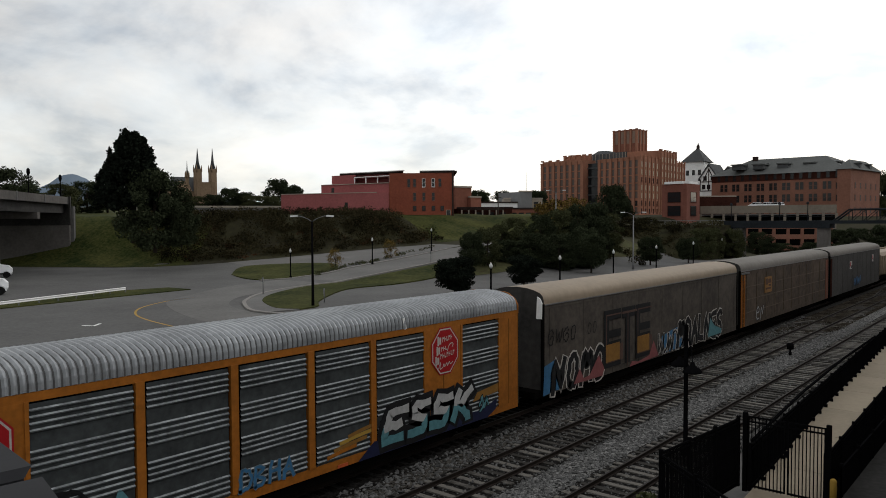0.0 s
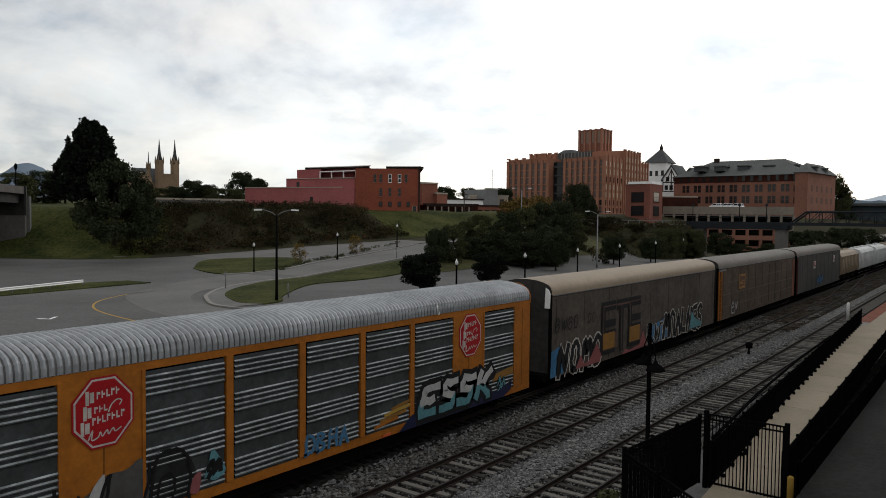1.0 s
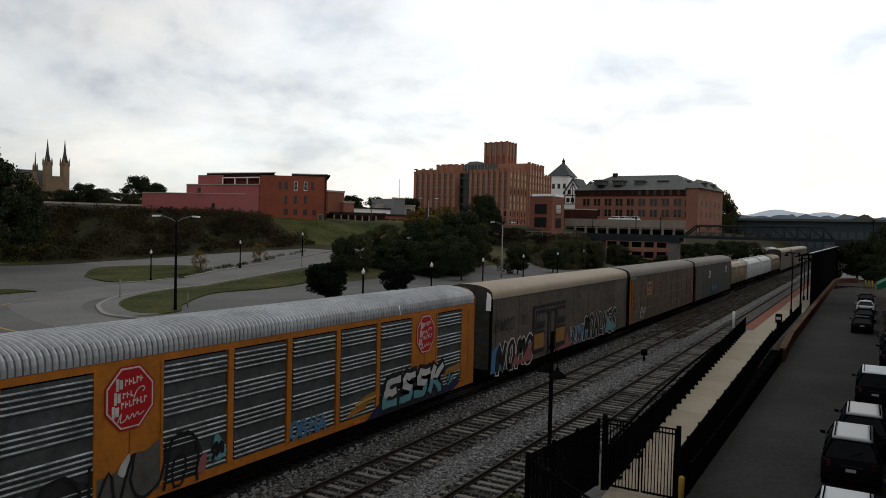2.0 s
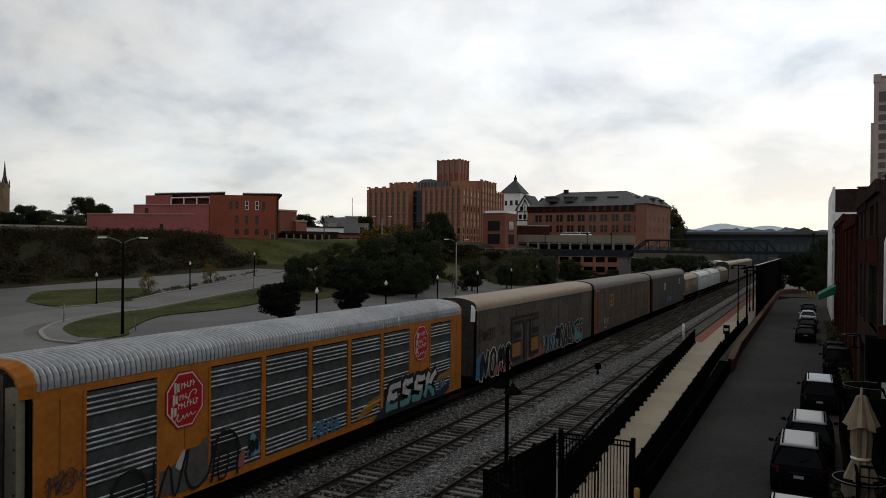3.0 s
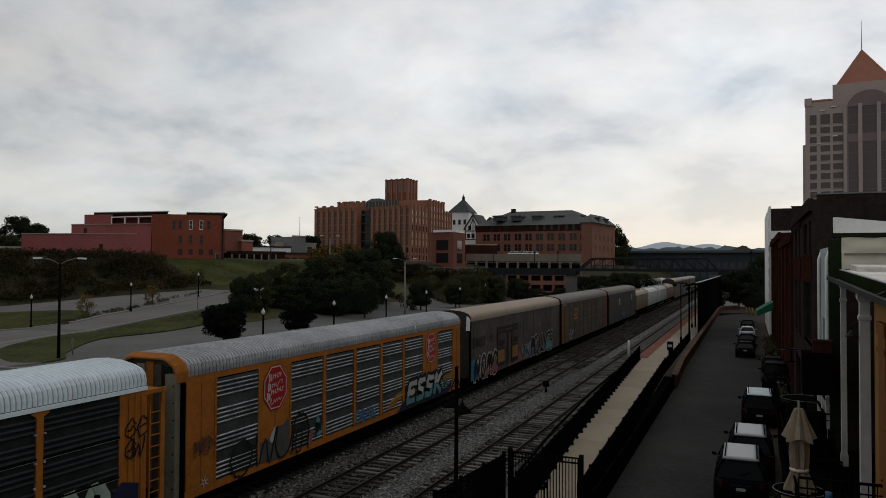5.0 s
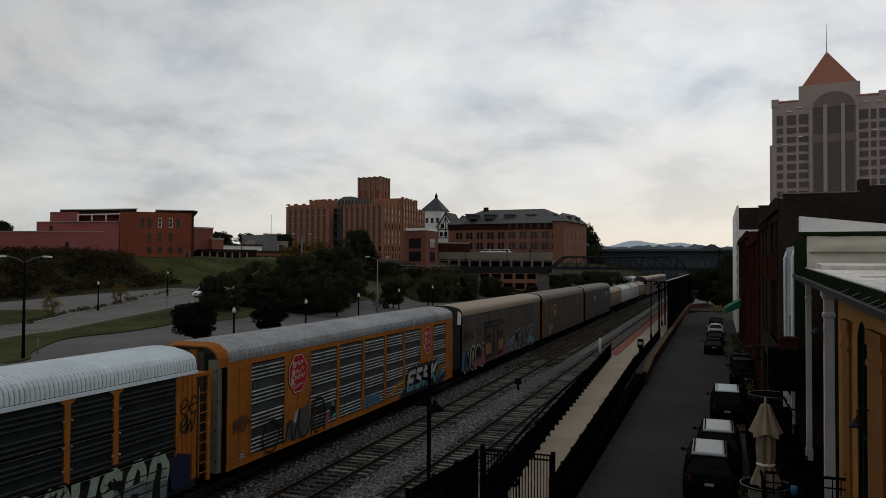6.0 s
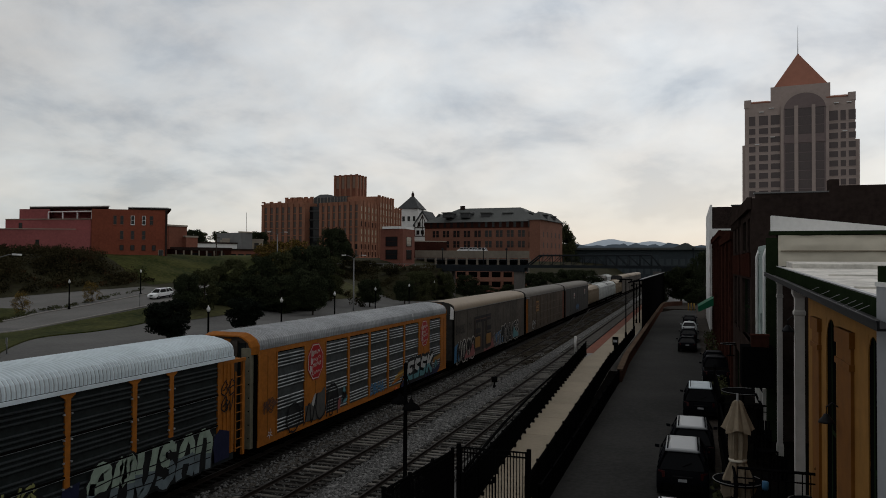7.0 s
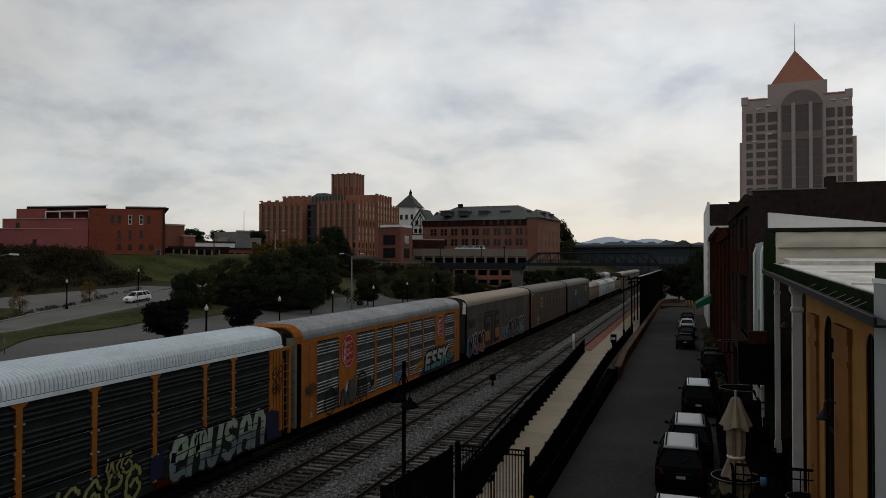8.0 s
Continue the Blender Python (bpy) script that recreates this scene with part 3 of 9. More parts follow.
    prof = [(-24.2, -0.7), (-22.4, -0.2), (-21.4, -0.20), (-18.6, -0.20), (-17.9, -0.22), (-17.0, -0.21), (-14.2, -0.21), (-13.5, -0.19), (-12.8, -0.21), (-9.95, -0.21), (-9.75, -0.7)]
    ys = [bed_y0 + 1.0 * i for i in range(131)] + [105, 115, 130, 150, 180, 220, 280, 360, 480, 700]
    prev = None
    for y in ys:
        row = []
        for a, b in zip(prof, prof[1:]):
            n = 5
            for k in range(n):
                t = k / n
                x, z = a[0] + (b[0] - a[0]) * t, a[1] + (b[1] - a[1]) * t
                row.append(bm.verts.new((x, y, z + 0.025 * noise.noise(Vector((x * 2.1, y * 2.1, 3.0))))))
        row.append(bm.verts.new((*prof[-1][:1], y, prof[-1][1])))
        if prev and len(prev) == len(row):
            for k in range(len(row) - 1):
                f = bm.faces.new((prev[k], prev[k + 1], row[k + 1], row[k]))
                f.smooth = True
                xm = (row[k].co.x + row[k + 1].co.x) / 2
                # the wider dark band at the train's track is its painted shadow
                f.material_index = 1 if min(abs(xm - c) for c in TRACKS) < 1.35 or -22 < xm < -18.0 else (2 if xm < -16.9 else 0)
        prev = row
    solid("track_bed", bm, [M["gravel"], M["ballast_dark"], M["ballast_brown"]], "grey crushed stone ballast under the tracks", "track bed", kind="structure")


make_bed()
RAIL_PROF = [(-0.07, -0.172), (0.07, -0.172), (0.07, -0.155), (0.012, -0.135), (0.012, -0.045), (0.037, -0.035), (0.037, 0.0), (-0.037, 0.0), (-0.037, -0.035), (-0.012, -0.045), (-0.012, -0.135), (-0.07, -0.155)]
far_tie = bmesh.new()
box(far_tie, -1.28, 1.28, -0.115, 0.115, -0.33, -0.165)
TIE_MESH = mesh_of("tie", far_tie, M["tie"])
TRACK_OBS = []
for cx in TRACKS:
    tr = empty("railway_track", (cx, 0, 0), 0, "railway track of rusty steel rails on weathered timber ties", "railway track", "parallel railway tracks", "structure")
    TRACK_OBS.append(tr)
    for sx in (-0.7525, 0.7525):
        bm = bmesh.new()
        prism(bm, [(sx + a, b) for a, b in RAIL_PROF], "y", bed_y0, bed_y1)
        for f in bm.faces:
            c = f.calc_center_median()
            f.material_index = 1 if c.z > -0.002 else 0
        part("rail", bm, [M["rail"], M["railtop"]], tr, "rusty steel rail with a worn bright head")
    bm = bmesh.new()
    y = -30.0
    while y < 330:
        if not (10 <= y < 84 and cx > -19):
            a = rng.uniform(-0.05, 0.05)
            box(bm, -1.28 + a, 1.28 + a, y - 0.115, y + 0.115, -0.33, -0.165)
        y += 0.55
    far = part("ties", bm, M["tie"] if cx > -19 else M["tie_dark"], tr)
    tagged(far, kind="stuff")

# oily dirt and cinders that fill the ties farther along
bm = bmesh.new()
rows_ = []
for i in range(141):
    y = 56 + i * 0.9
    k = smooth((y - 56) / 16)
    rows_.append([bm.verts.new((x, y, -0.235 + 0.075 * k + 0.11 * noise.noise(Vector((x * 0.8, y * 0.45, 5.0))) * (0 < q < 14))) for q, x in enumerate([-18.0 + 0.3 * n for n in range(15)])])
for r, s in zip(rows_, rows_[1:]):
    for k in range(14):
        bm.faces.new((r[k], r[k + 1], s[k + 1], s[k])).smooth = True
solid("cinder_bed", bm, M["cinder"], "dark brown cinders and dirt among the ties", "track bed", kind="structure")

# a crossover between the inner tracks, far along
bm = bmesh.new()
for off in (-0.75, 0.75):
    a, b = Vector((-15.6 + off, 96, 0)), Vector((-20.0 + off, 150, 0))
    prism(bm, [(a.x - 0.04, a.y), (a.x + 0.04, a.y), (b.x + 0.04, b.y), (b.x - 0.04, b.y)], "z", -0.16, 0.004)
solid("crossover_rails", bm, M["rail"], "rusty crossover rails joining two tracks", "railway track", kind="structure")

# ---- the train ----
SIDE, SILL, EAVE = 1.55, 0.65, 5.0
HALF = [(1.55, 5.0), (1.55, 5.2), (1.50, 5.40), (1.36, 5.55), (1.04, 5.67), (0.6, 5.76)]
ROOF = [(-x, z) for x, z in HALF] + [(0.0, 5.8)] + HALF[::-1]
HOOD = [(-1.57, 4.85), (-1.57, 5.22), (-1.43, 5.48), (-1.1, 5.70), (-0.85, 5.77), (0.85, 5.77), (1.1, 5.70), (1.43, 5.48), (1.57, 5.22), (1.57, 4.85)]
CAR = 26.6


def roof_sheet(bm, y0, y1, pitch=0.21, deep=0.07, prof=ROOF):
    """Corrugated, curved roof sheet from y0 to y1."""
    n = int((y1 - y0) / pitch) * 4
    prev = None
    for i in range(n + 1):
        y = y0 + (y1 - y0) * i / n
        w = (0.0, 1.0, 1.0, 0.0)[i % 4] * deep
        row = [bm.verts.new((x * (1 + w * 0.55), y, z + w * (0.35 + 0.65 * (z - 5.0) / 0.8))) for x, z in prof]
        if prev:
            for k in range(len(row) - 1):
                # valley faces take the darker colour, as painted shade
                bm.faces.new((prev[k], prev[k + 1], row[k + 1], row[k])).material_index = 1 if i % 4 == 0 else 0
        prev = row


def plain_roof(bm, y0, y1, prof=ROOF):
    n = 36
    prev = None
    for i in range(n + 1):
        y = y0 + (y1 - y0) * i / n
        row = [bm.verts.new((x, y, z)) for x, z in prof]
        if prev:
            for k in range(len(row) - 1):
                bm.faces.new((prev[k], prev[k + 1], row[k + 1], row[k])).smooth = True
        prev = row


def ribbed_panel(y0, y1, z0, z1, x=SIDE, pitch=1.005, ribs=4):
    """A sheet with groups of horizontal pressed ribs."""
    bm = bmesh.new()
    prof = [(0, z1)]
    top = z1 - 0.12
    while top > z0 + 0.12:
        for r in range(ribs):
            z = top - r * 0.165
            if z - 0.12 < z0:
                break
            prof += [(0, z), (0.05, z - 0.034), (0.06, z - 0.06), (0, z - 0.1)]
        top -= pitch
    prof.append((0, z0))
    prof.reverse()
    lo = [bm.verts.new((x + dx, y0, z)) for dx, z in prof]
    hi = [bm.verts.new((x + dx, y1, z)) for dx, z in prof]
    for i in range(len(prof) - 1):
        f = bm.faces.new((lo[i], hi[i], hi[i + 1], lo[i + 1]))
        # the rib's upward face gets the paler colour, a painted highlight
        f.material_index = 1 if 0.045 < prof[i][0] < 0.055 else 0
    return bm


def octagon(bm, y, z, w, hgt, x, depth, cut=0.3):
    pts = [(y - w / 2, z - hgt / 2 + cut * hgt), (y - w / 2 + cut * w, z - hgt / 2), (y + w / 2 - cut * w, z - hgt / 2), (y + w / 2, z - hgt / 2 + cut * hgt),
           (y + w / 2, z + hgt / 2 - cut * hgt), (y + w / 2 - cut * w, z + hgt / 2), (y - w / 2 + cut * w, z + hgt / 2), (y - w / 2, z + hgt / 2 - cut * hgt)]
    prism(bm, pts, "x", x, x + depth)


def stroke(bm, pts, width, x, split=None):
    """A painted stroke on a car's side: one band through (y, z) points, in a second colour below a height."""
    P = [Vector(p) for p in pts]
    W = width if hasattr(width, "__len__") else [width] * len(P)
    prev = None
    for i, p in enumerate(P):
        d = (P[min(i + 1, len(P) - 1)] - P[max(i - 1, 0)]).normalized()
        o = Vector((-d.y, d.x)) * W[i] / 2
        if i in (0, len(P) - 1):
            p = p + d * W[i] * 0.3 * (-1 if i == 0 else 1)
        row = [bm.verts.new((x, *(p + o))), bm.verts.new((x, *(p - o)))]
        if prev:
            f = bm.faces.new((prev[0], prev[1], row[1], row[0]))
            f.material_index = 1 if split is not None and (P[i].y + P[i - 1].y) / 2 < split else 0
        prev = row
    return bm


def soft_line(pts, n=4):
    """A smooth hand-drawn line through (u, v) points."""
    return [tuple(p) for p in curve_line(pts, n)]


def rib_wheels(car, ys, half=0.84):
    for y in ys:
        for sx in (-1, 1):
            a, b = sorted((sx * 0.9, sx * 1.05))
            side = boxpart("bogie_side", (a, b, y - 1.3, y + 1.3, 0.35, 0.62), M["under"], car)
            for k in (-0.9, 0.9):
                bm = bmesh.new()
                tube(bm, [(sx * 0.7, y + k, 0.42), (sx * half, y + k, 0.42)], 0.42, 16)
                part("wheel", bm, M["under"], side)


def car_core(label, group="coupled freight cars of the train"):
    car = empty("autorack_car", (TRACKS[0], 0, 0), 0, label, "freight car", group)
    bm = bmesh.new()
    box(bm, -1.45, 1.45, 0.3, CAR - 0.3, 0.62, 0.95)
    # low sill, made full-width and black to carry the shade beneath
    box(bm, -1.38, 1.38, 4.3, CAR - 4.3, 0.28, 0.62)
    box(bm, -0.4, 0.4, -0.55, CAR + 0.55, 0.7, 0.95)
    part("underframe", bm, M["under"], car)
    rib_wheels(car, (2.6, CAR - 2.6))
    return car


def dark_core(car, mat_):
    # black core stands in for the unlit interior between the panels
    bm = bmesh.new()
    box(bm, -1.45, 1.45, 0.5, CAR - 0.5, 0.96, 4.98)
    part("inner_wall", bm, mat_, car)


def bars(car, rows, x, mat_, name="sign_writing"):
    """Plain bars in place of lettering: (y0, y1, z0, z1)."""
    bm = bmesh.new()
    for y0, y1, z0, z1 in rows:
        box(bm, x, x + 0.006, y0, y1, z0, z1)
    return part(name, bm, mat_, car)


def end_cap(car, y, sgn, mat_, plate):
    """The chamfered hood, the corner posts with a dark slot, and the door leaves at a car's end."""
    bm = bmesh.new()
    rings = []
    for dy, k, drop in ((-0.07, 1.012, -0.03), (0.0, 1.018, -0.03), (0.06, 1.0, 0.0), (0.30, 0.88, 0.1), (0.30, 0.83, 0.16), (0.05, 0.92, 0.12)):
        rings.append([bm.verts.new((a * k, y + sgn * dy, b - drop * (0.4 + 0.6 * (b - 5.0) / 0.8))) for a, b in HOOD])
    for r, s in zip(rings, rings[1:] + rings[:1]):
        for k in range(len(r) - 1):
            bm.faces.new((r[k], r[k + 1], s[k + 1], s[k]))
    part("end_hood", bm, mat_, car, "chamfered orange end hood")
    bm = bmesh.new()
    prism(bm, [(x * 0.93, z - 0.11) for x, z in ROOF] + [(1.36, 0.8), (-1.36, 0.8)], "y", y + sgn * 0.02, y + sgn * 0.06)
    part("end_wall", bm, M["brown_side"], car)
    for sx in (-1, 1):
        x0, x1 = sorted((sx * 1.38, sx * 0.9))
        y0, y1 = sorted((y + sgn * 0.06, y + sgn * 0.34))
        post = boxpart("corner_post", (x0, x1, y0, y1, SILL, 5.12), M["post_olive"], car, "dull olive-grey riveted corner post")
        for k in range(7):
            xr = sx * 1.29
            y0, y1 = sorted((y + sgn * 0.34, y + sgn * 0.355))
            boxpart("rivet", (xr - 0.025, xr + 0.025, y0, y1, 1.1 + 0.6 * k, 1.15 + 0.6 * k), M["under"], post)
        # solid black strip stands for the shaded slot beside the post
        x0, x1 = sorted((sx * 1.54, sx * 1.36))
        y0, y1 = sorted((y, y + sgn * 0.10))
        boxpart("post_slot", (x0, x1, y0, y1, SILL, 5.0), M["under"], car)
    for k in range(5):
        a = -0.97 + k * 0.39
        y0, y1 = sorted((y + sgn * 0.06, y + sgn * (0.18 if k % 2 else 0.12)))
        boxpart("end_door_panel", (a, a + 0.37, y0, y1, 0.8, 5.5 - 0.08 * abs(k - 2)), (M["brown_side"], M["post_olive"], mat_, M["brown_side"], plate)[k], car)


def ladder(car, y, x, mat_):
    bm = bmesh.new()
    box(bm, x, x + 0.05, y, y + 0.05, 0.9, 4.3)
    box(bm, x, x + 0.05, y + 0.5, y + 0.55, 0.9, 4.3)
    for k in range(9):
        box(bm, x + 0.01, x + 0.04, y, y + 0.55, 1.0 + k * 0.38, 1.03 + k * 0.38)
    part("ladder", bm, mat_, car)


def side_rails(car, mat_, low=0.3, high=0.22, x=SIDE, y0=0.0, y1=CAR):
    for sx in (-1, 1):
        a, b = sorted((sx * (x - 0.12), sx * (x + 0.02)))
        part_b = bmesh.new()
        box(part_b, a, b, y0, y1, SILL, SILL + low)
        part("side_sill", part_b, mat_, car)
        part_b = bmesh.new()
        box(part_b, a, b, y0, y1, EAVE - high, EAVE)
        part("top_rail", part_b, mat_, car)


def letters(car, spec, y0, z0, size, x, fill, line, lean=0.15, gap=1.0, squash=0.75, outline=0.16, body=0.22, lower=None, tall=1.0, wild=0.05):
    """Spray-painted shapes: hand-drawn strokes on a unit grid, each letter a body over a dark outline."""
    shapes = {
        "E": [[(0.9, 1), (0.05, 0.95), (0, 0.5), (0, 0.05), (0.9, 0)], [(0.0, 0.5), (0.75, 0.52)]],
        "S": [[(0.9, 0.95), (0.15, 1), (0.1, 0.6), (0.85, 0.45), (0.8, 0.02), (0, 0.05)]],
        "K": [[(0.05, 0), (0.1, 1)], [(0.9, 1), (0.2, 0.5), (0.95, 0)]],
        "N": [[(0, 0), (0.08, 1), (0.8, 0.05), (0.88, 1)]],
        "O": [[(0.2, 0.05), (0.05, 0.5), (0.2, 0.95), (0.65, 0.95), (0.85, 0.5), (0.65, 0.05), (0.2, 0.05)]],
        "D": [[(0.05, 0), (0.05, 1), (0.65, 0.9), (0.85, 0.5), (0.65, 0.1), (0.05, 0)]],
        "B": [[(0.05, 0), (0.05, 1), (0.7, 0.85), (0.2, 0.52), (0.85, 0.3), (0.6, 0.02), (0.05, 0)]],
        "H": [[(0.05, 0), (0.1, 1)], [(0.85, 0), (0.8, 1)], [(0.08, 0.5), (0.82, 0.52)]],
        "M": [[(0, 0), (0.1, 1), (0.45, 0.4), (0.8, 1), (0.95, 0)]],
        "A": [[(0.05, 0), (0.45, 1), (0.9, 0)], [(0.22, 0.38), (0.7, 0.38)]],
        "L": [[(0.1, 1), (0.1, 0.05), (0.85, 0.08)]],
        "U": [[(0.05, 1), (0.1, 0.1), (0.75, 0.1), (0.85, 1)]],
        "e": [[(0.1, 0.55), (0.85, 0.62), (0.7, 0.98), (0.25, 0.95), (0.02, 0.5), (0.3, 0.03), (0.9, 0.12)]],
        "a": [[(0.05, 0.0), (0.12, 0.7), (0.5, 1.02), (0.85, 0.7), (0.92, 0.0)], [(0.15, 0.42), (0.85, 0.40)]],
        "s": [[(0.9, 0.85), (0.5, 1.02), (0.1, 0.8), (0.3, 0.55), (0.75, 0.45), (0.88, 0.2), (0.5, -0.02), (0.02, 0.12)]],
        "u": [[(0.05, 1.0), (0.05, 0.35), (0.4, 0.0), (0.8, 0.3), (0.88, 1.0)]],
        "m": [[(0.0, 0.0), (0.08, 0.8), (0.3, 0.98), (0.48, 0.45), (0.7, 0.98), (0.92, 0.75), (0.98, 0.0)]],
        "n": [[(0.03, 0.0), (0.08, 0.85), (0.4, 1.0), (0.8, 0.8), (0.9, 0.0)]],
        "k": [[(0.05, 0.0), (0.1, 1.05)], [(0.95, 1.0), (0.35, 0.55), (0.6, 0.3), (0.98, -0.02)]],
        "o": [[(0.25, 0.05), (0.02, 0.5), (0.25, 0.97), (0.7, 0.95), (0.9, 0.5), (0.65, 0.05), (0.25, 0.05)]],
        "w": [[(0.0, 1.0), (0.18, 0.05), (0.48, 0.75), (0.75, 0.02), (1.0, 1.0)]],
        "(": [[(0.0, 0.0), (0.1, 0.6), (0.45, 0.95), (0.9, 0.9), (1.0, 0.4), (0.8, 0.0)]],
        "/": [[(0.1, 0), (0.35, 0.9), (0.75, 0.3), (0.95, 1.0)]],
        "~": [[(0, 0.4), (0.25, 0.85), (0.5, 0.2), (0.75, 0.8), (1.0, 0.3)], [(0.1, 0.1), (0.9, 0.6)]],
        "@": [[(0.9, 0.7), (0.5, 1.0), (0.05, 0.7), (0.1, 0.2), (0.6, 0.0), (0.95, 0.35), (0.55, 0.6), (0.3, 0.4)]],
    }
    r = random.Random(len(spec) * 31 + int(y0 * 10))
    for i, ch in enumerate(spec):
        if ch == " ":
            continue
        lines = []
        for st in shapes[ch]:
            if ch.islower() or ch in "@(~/O":
                fine = soft_line(st)
            else:
                fine = []
                for (u0, v0), (u1, v1) in zip(st, st[1:]):
                    fine += [(u0 + (u1 - u0) * k / 3, v0 + (v1 - v0) * k / 3) for k in range(3)]
                fine.append(st[-1])
            lines.append([(y0 + (i * gap + u * squash + lean * v + r.uniform(-wild, wild)) * size, z0 + (v + r.uniform(-wild, wild)) * size * tall, r.uniform(0.85, 1.15)) for u, v in fine])
        for tag, width, dx, m in (("outline", outline + body, 0.0, line), ("body", body, 0.006, fill)):
            bm = bmesh.new()
            for k, pts in enumerate(lines):
                stroke(bm, [p[:2] for p in pts], [width * size * (p[2] if tag == "body" else 1.0) for p in pts], x + dx + 0.0008 * k, z0 + 0.46 * size * tall if lower and tag == "body" else None)
            part("graffiti_letter", bm, [m, lower or m], car, "black spray-paint outline" if tag == "outline" else "spray-painted letter shape")


def blot(car, pts, x, m, name="graffiti_patch"):
    bm = bmesh.new()
    bm.faces.new([bm.verts.new((x, *p)) for p in pts])
    part(name, bm, m, car, "sprayed patch of paint")


def posts(car, ys, w, mat_, x0=SIDE - 0.1, x1=SIDE + 0.055):
    for y in ys:
        for sx in (1, -1):
            a, b = sorted((sx * x0, sx * x1))
            bm = bmesh.new()
            box(bm, a, b, y - w / 2, y + w / 2, SILL + 0.3, EAVE - 0.2)
            part("side_post", bm, mat_, car)


def car_orange():
    """Orange-framed autorack with ribbed galvanised panels and two red signs."""
    car = car_core("orange autorack car with ribbed grey panels, red octagon signs and graffiti")
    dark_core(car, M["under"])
    side_rails(car, M["orange"], y0=0.1, y1=26.95)
    panels = [(1.66, 4.3), (6.53, 9.19), (9.44, 12.06), (12.36, 14.95), (15.25, 17.77), (18.05, 20.65), (22.9, 25.5)]
    for a, b in panels:
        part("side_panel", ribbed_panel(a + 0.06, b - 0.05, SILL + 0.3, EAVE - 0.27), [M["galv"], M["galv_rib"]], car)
    for a, b in ((0.12, 1.66), (4.3, 6.53), (20.65, 22.9), (25.5, 26.93)):
        bm = bmesh.new()
        box(bm, SIDE - 0.1, SIDE + 0.03, a, b, SILL + 0.3, EAVE - 0.22)
        mid = (a + b) / 2
        part("side_plate", bm, M["orange"], car, "orange painted plate")
        boxpart("seam_strip", (SIDE + 0.03, SIDE + 0.04, mid - 0.02, mid + 0.02, SILL + 0.3, EAVE - 0.3), M["ochre_dark"], car)
    bm = bmesh.new()
    box(bm, -SIDE - 0.02, -SIDE + 0.1, 0, CAR, SILL + 0.3, EAVE - 0.22)
    part("far_side", bm, M["galv"], car)
    posts(car, (9.315, 12.21, 15.10, 17.91), 0.25, M["orange"])
    posts(car, (1.66, 4.3, 6.53, 20.65, 22.9, 25.5), 0.10, M["orange"])
    bm = bmesh.new()
    roof_sheet(bm, 0.18, CAR + 0.3, 0.195, 0.06)
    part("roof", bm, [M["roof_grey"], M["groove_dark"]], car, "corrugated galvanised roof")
    bm = bmesh.new()
    stroke(bm, [(19.6, 5.02), (19.55, 5.2), (19.5, 5.38)], 0.12, SIDE + 0.03, 0.01)
    part("roof_scrape", bm, M["white"], car, "bright scraped mark")
    end_cap(car, 0.12, -1, M["orange"], M["galv_dark"])
    end_cap(car, 26.95, 1, M["orange"], M["galv_dark"])
    for yc in (5.41, 21.85):
        x, zc = SIDE + 0.045, 3.88
        bm = bmesh.new()
        octagon(bm, yc, zc, 1.66, 1.86, x, 0.010)
        sign = part("sign", bm, M["red"], car, "octagonal red sign with an inset white border line")
        for nm, w, hgt, dx, m_ in (("sign_border", 1.56, 1.76, 0.010, M["sign_white"]), ("sign_face", 1.46, 1.66, 0.014, M["red"])):
            bm = bmesh.new()
            octagon(bm, yc, zc, w, hgt, x + dx, 0.004)
            part(nm, bm, m_, sign)
        xa, xb = x + 0.019, x + 0.022
        bm = bmesh.new()
        for u, v, w in ((-0.48, 0.24, 0.25), (-0.54, -0.14, 0.24), (-0.61, -0.53, 0.26)):
            box(bm, xa, xb, yc + u, yc + u + 0.09, zc + v, zc + v + 0.36)
            box(bm, xa, xb, yc + u + 0.11, yc + u + w - 0.03, zc + v + 0.05, zc + v + 0.32)
        for count, u, v, hgt in ((5, -0.19, 0.36, 0.19), (3, -0.26, 0.0, 0.17), (7, -0.31, -0.29, 0.19)):
            for j in range(count):
                y, z = yc + u + 0.128 * j, zc + v + 0.014 * j
                box(bm, xa, xb, y, y + 0.035, z, z + hgt)
                box(bm, xa, xb, y + 0.035, y + 0.095, z + hgt * (0.62, 0.4, 0.0)[j % 3], z + hgt * (0.95, 0.65, 0.25)[j % 3])
        stroke(bm, soft_line([(yc - 0.42, zc - 0.66), (yc - 0.3, zc - 0.42), (yc - 0.33, zc - 0.67), (yc - 0.16, zc - 0.62), (yc - 0.1, zc - 0.5), (yc - 0.05, zc - 0.62), (yc + 0.08, zc - 0.48), (yc + 0.12, zc - 0.6), (yc + 0.24, zc - 0.46), (yc + 0.3, zc - 0.56), (yc + 0.46, zc - 0.48)]), 0.035, xb)
        stroke(bm, soft_line([(yc + 0.12, zc - 0.02), (yc + 0.2, zc + 0.16), (yc + 0.36, zc + 0.27), (yc + 0.48, zc + 0.22), (yc + 0.42, zc + 0.12)]), 0.035, xb)
        tagged(part("sign_writing", bm, M["sign_white"], sign, "white lettering bars"), "white lettering bars", kind="stuff")
    x = SIDE + 0.062
    # bright piece towards the front end
    blot(car, [(17.1, 0.66), (17.9, 1.2), (19.5, 1.05), (22.0, 1.2), (24.2, 1.05), (25.3, 1.35), (25.2, 0.9), (24.6, 0.66)], x, M["navy"])
    blot(car, [(23.6, 1.5), (25.4, 1.65), (25.4, 2.0), (23.9, 1.85)], x, M["mustard"])
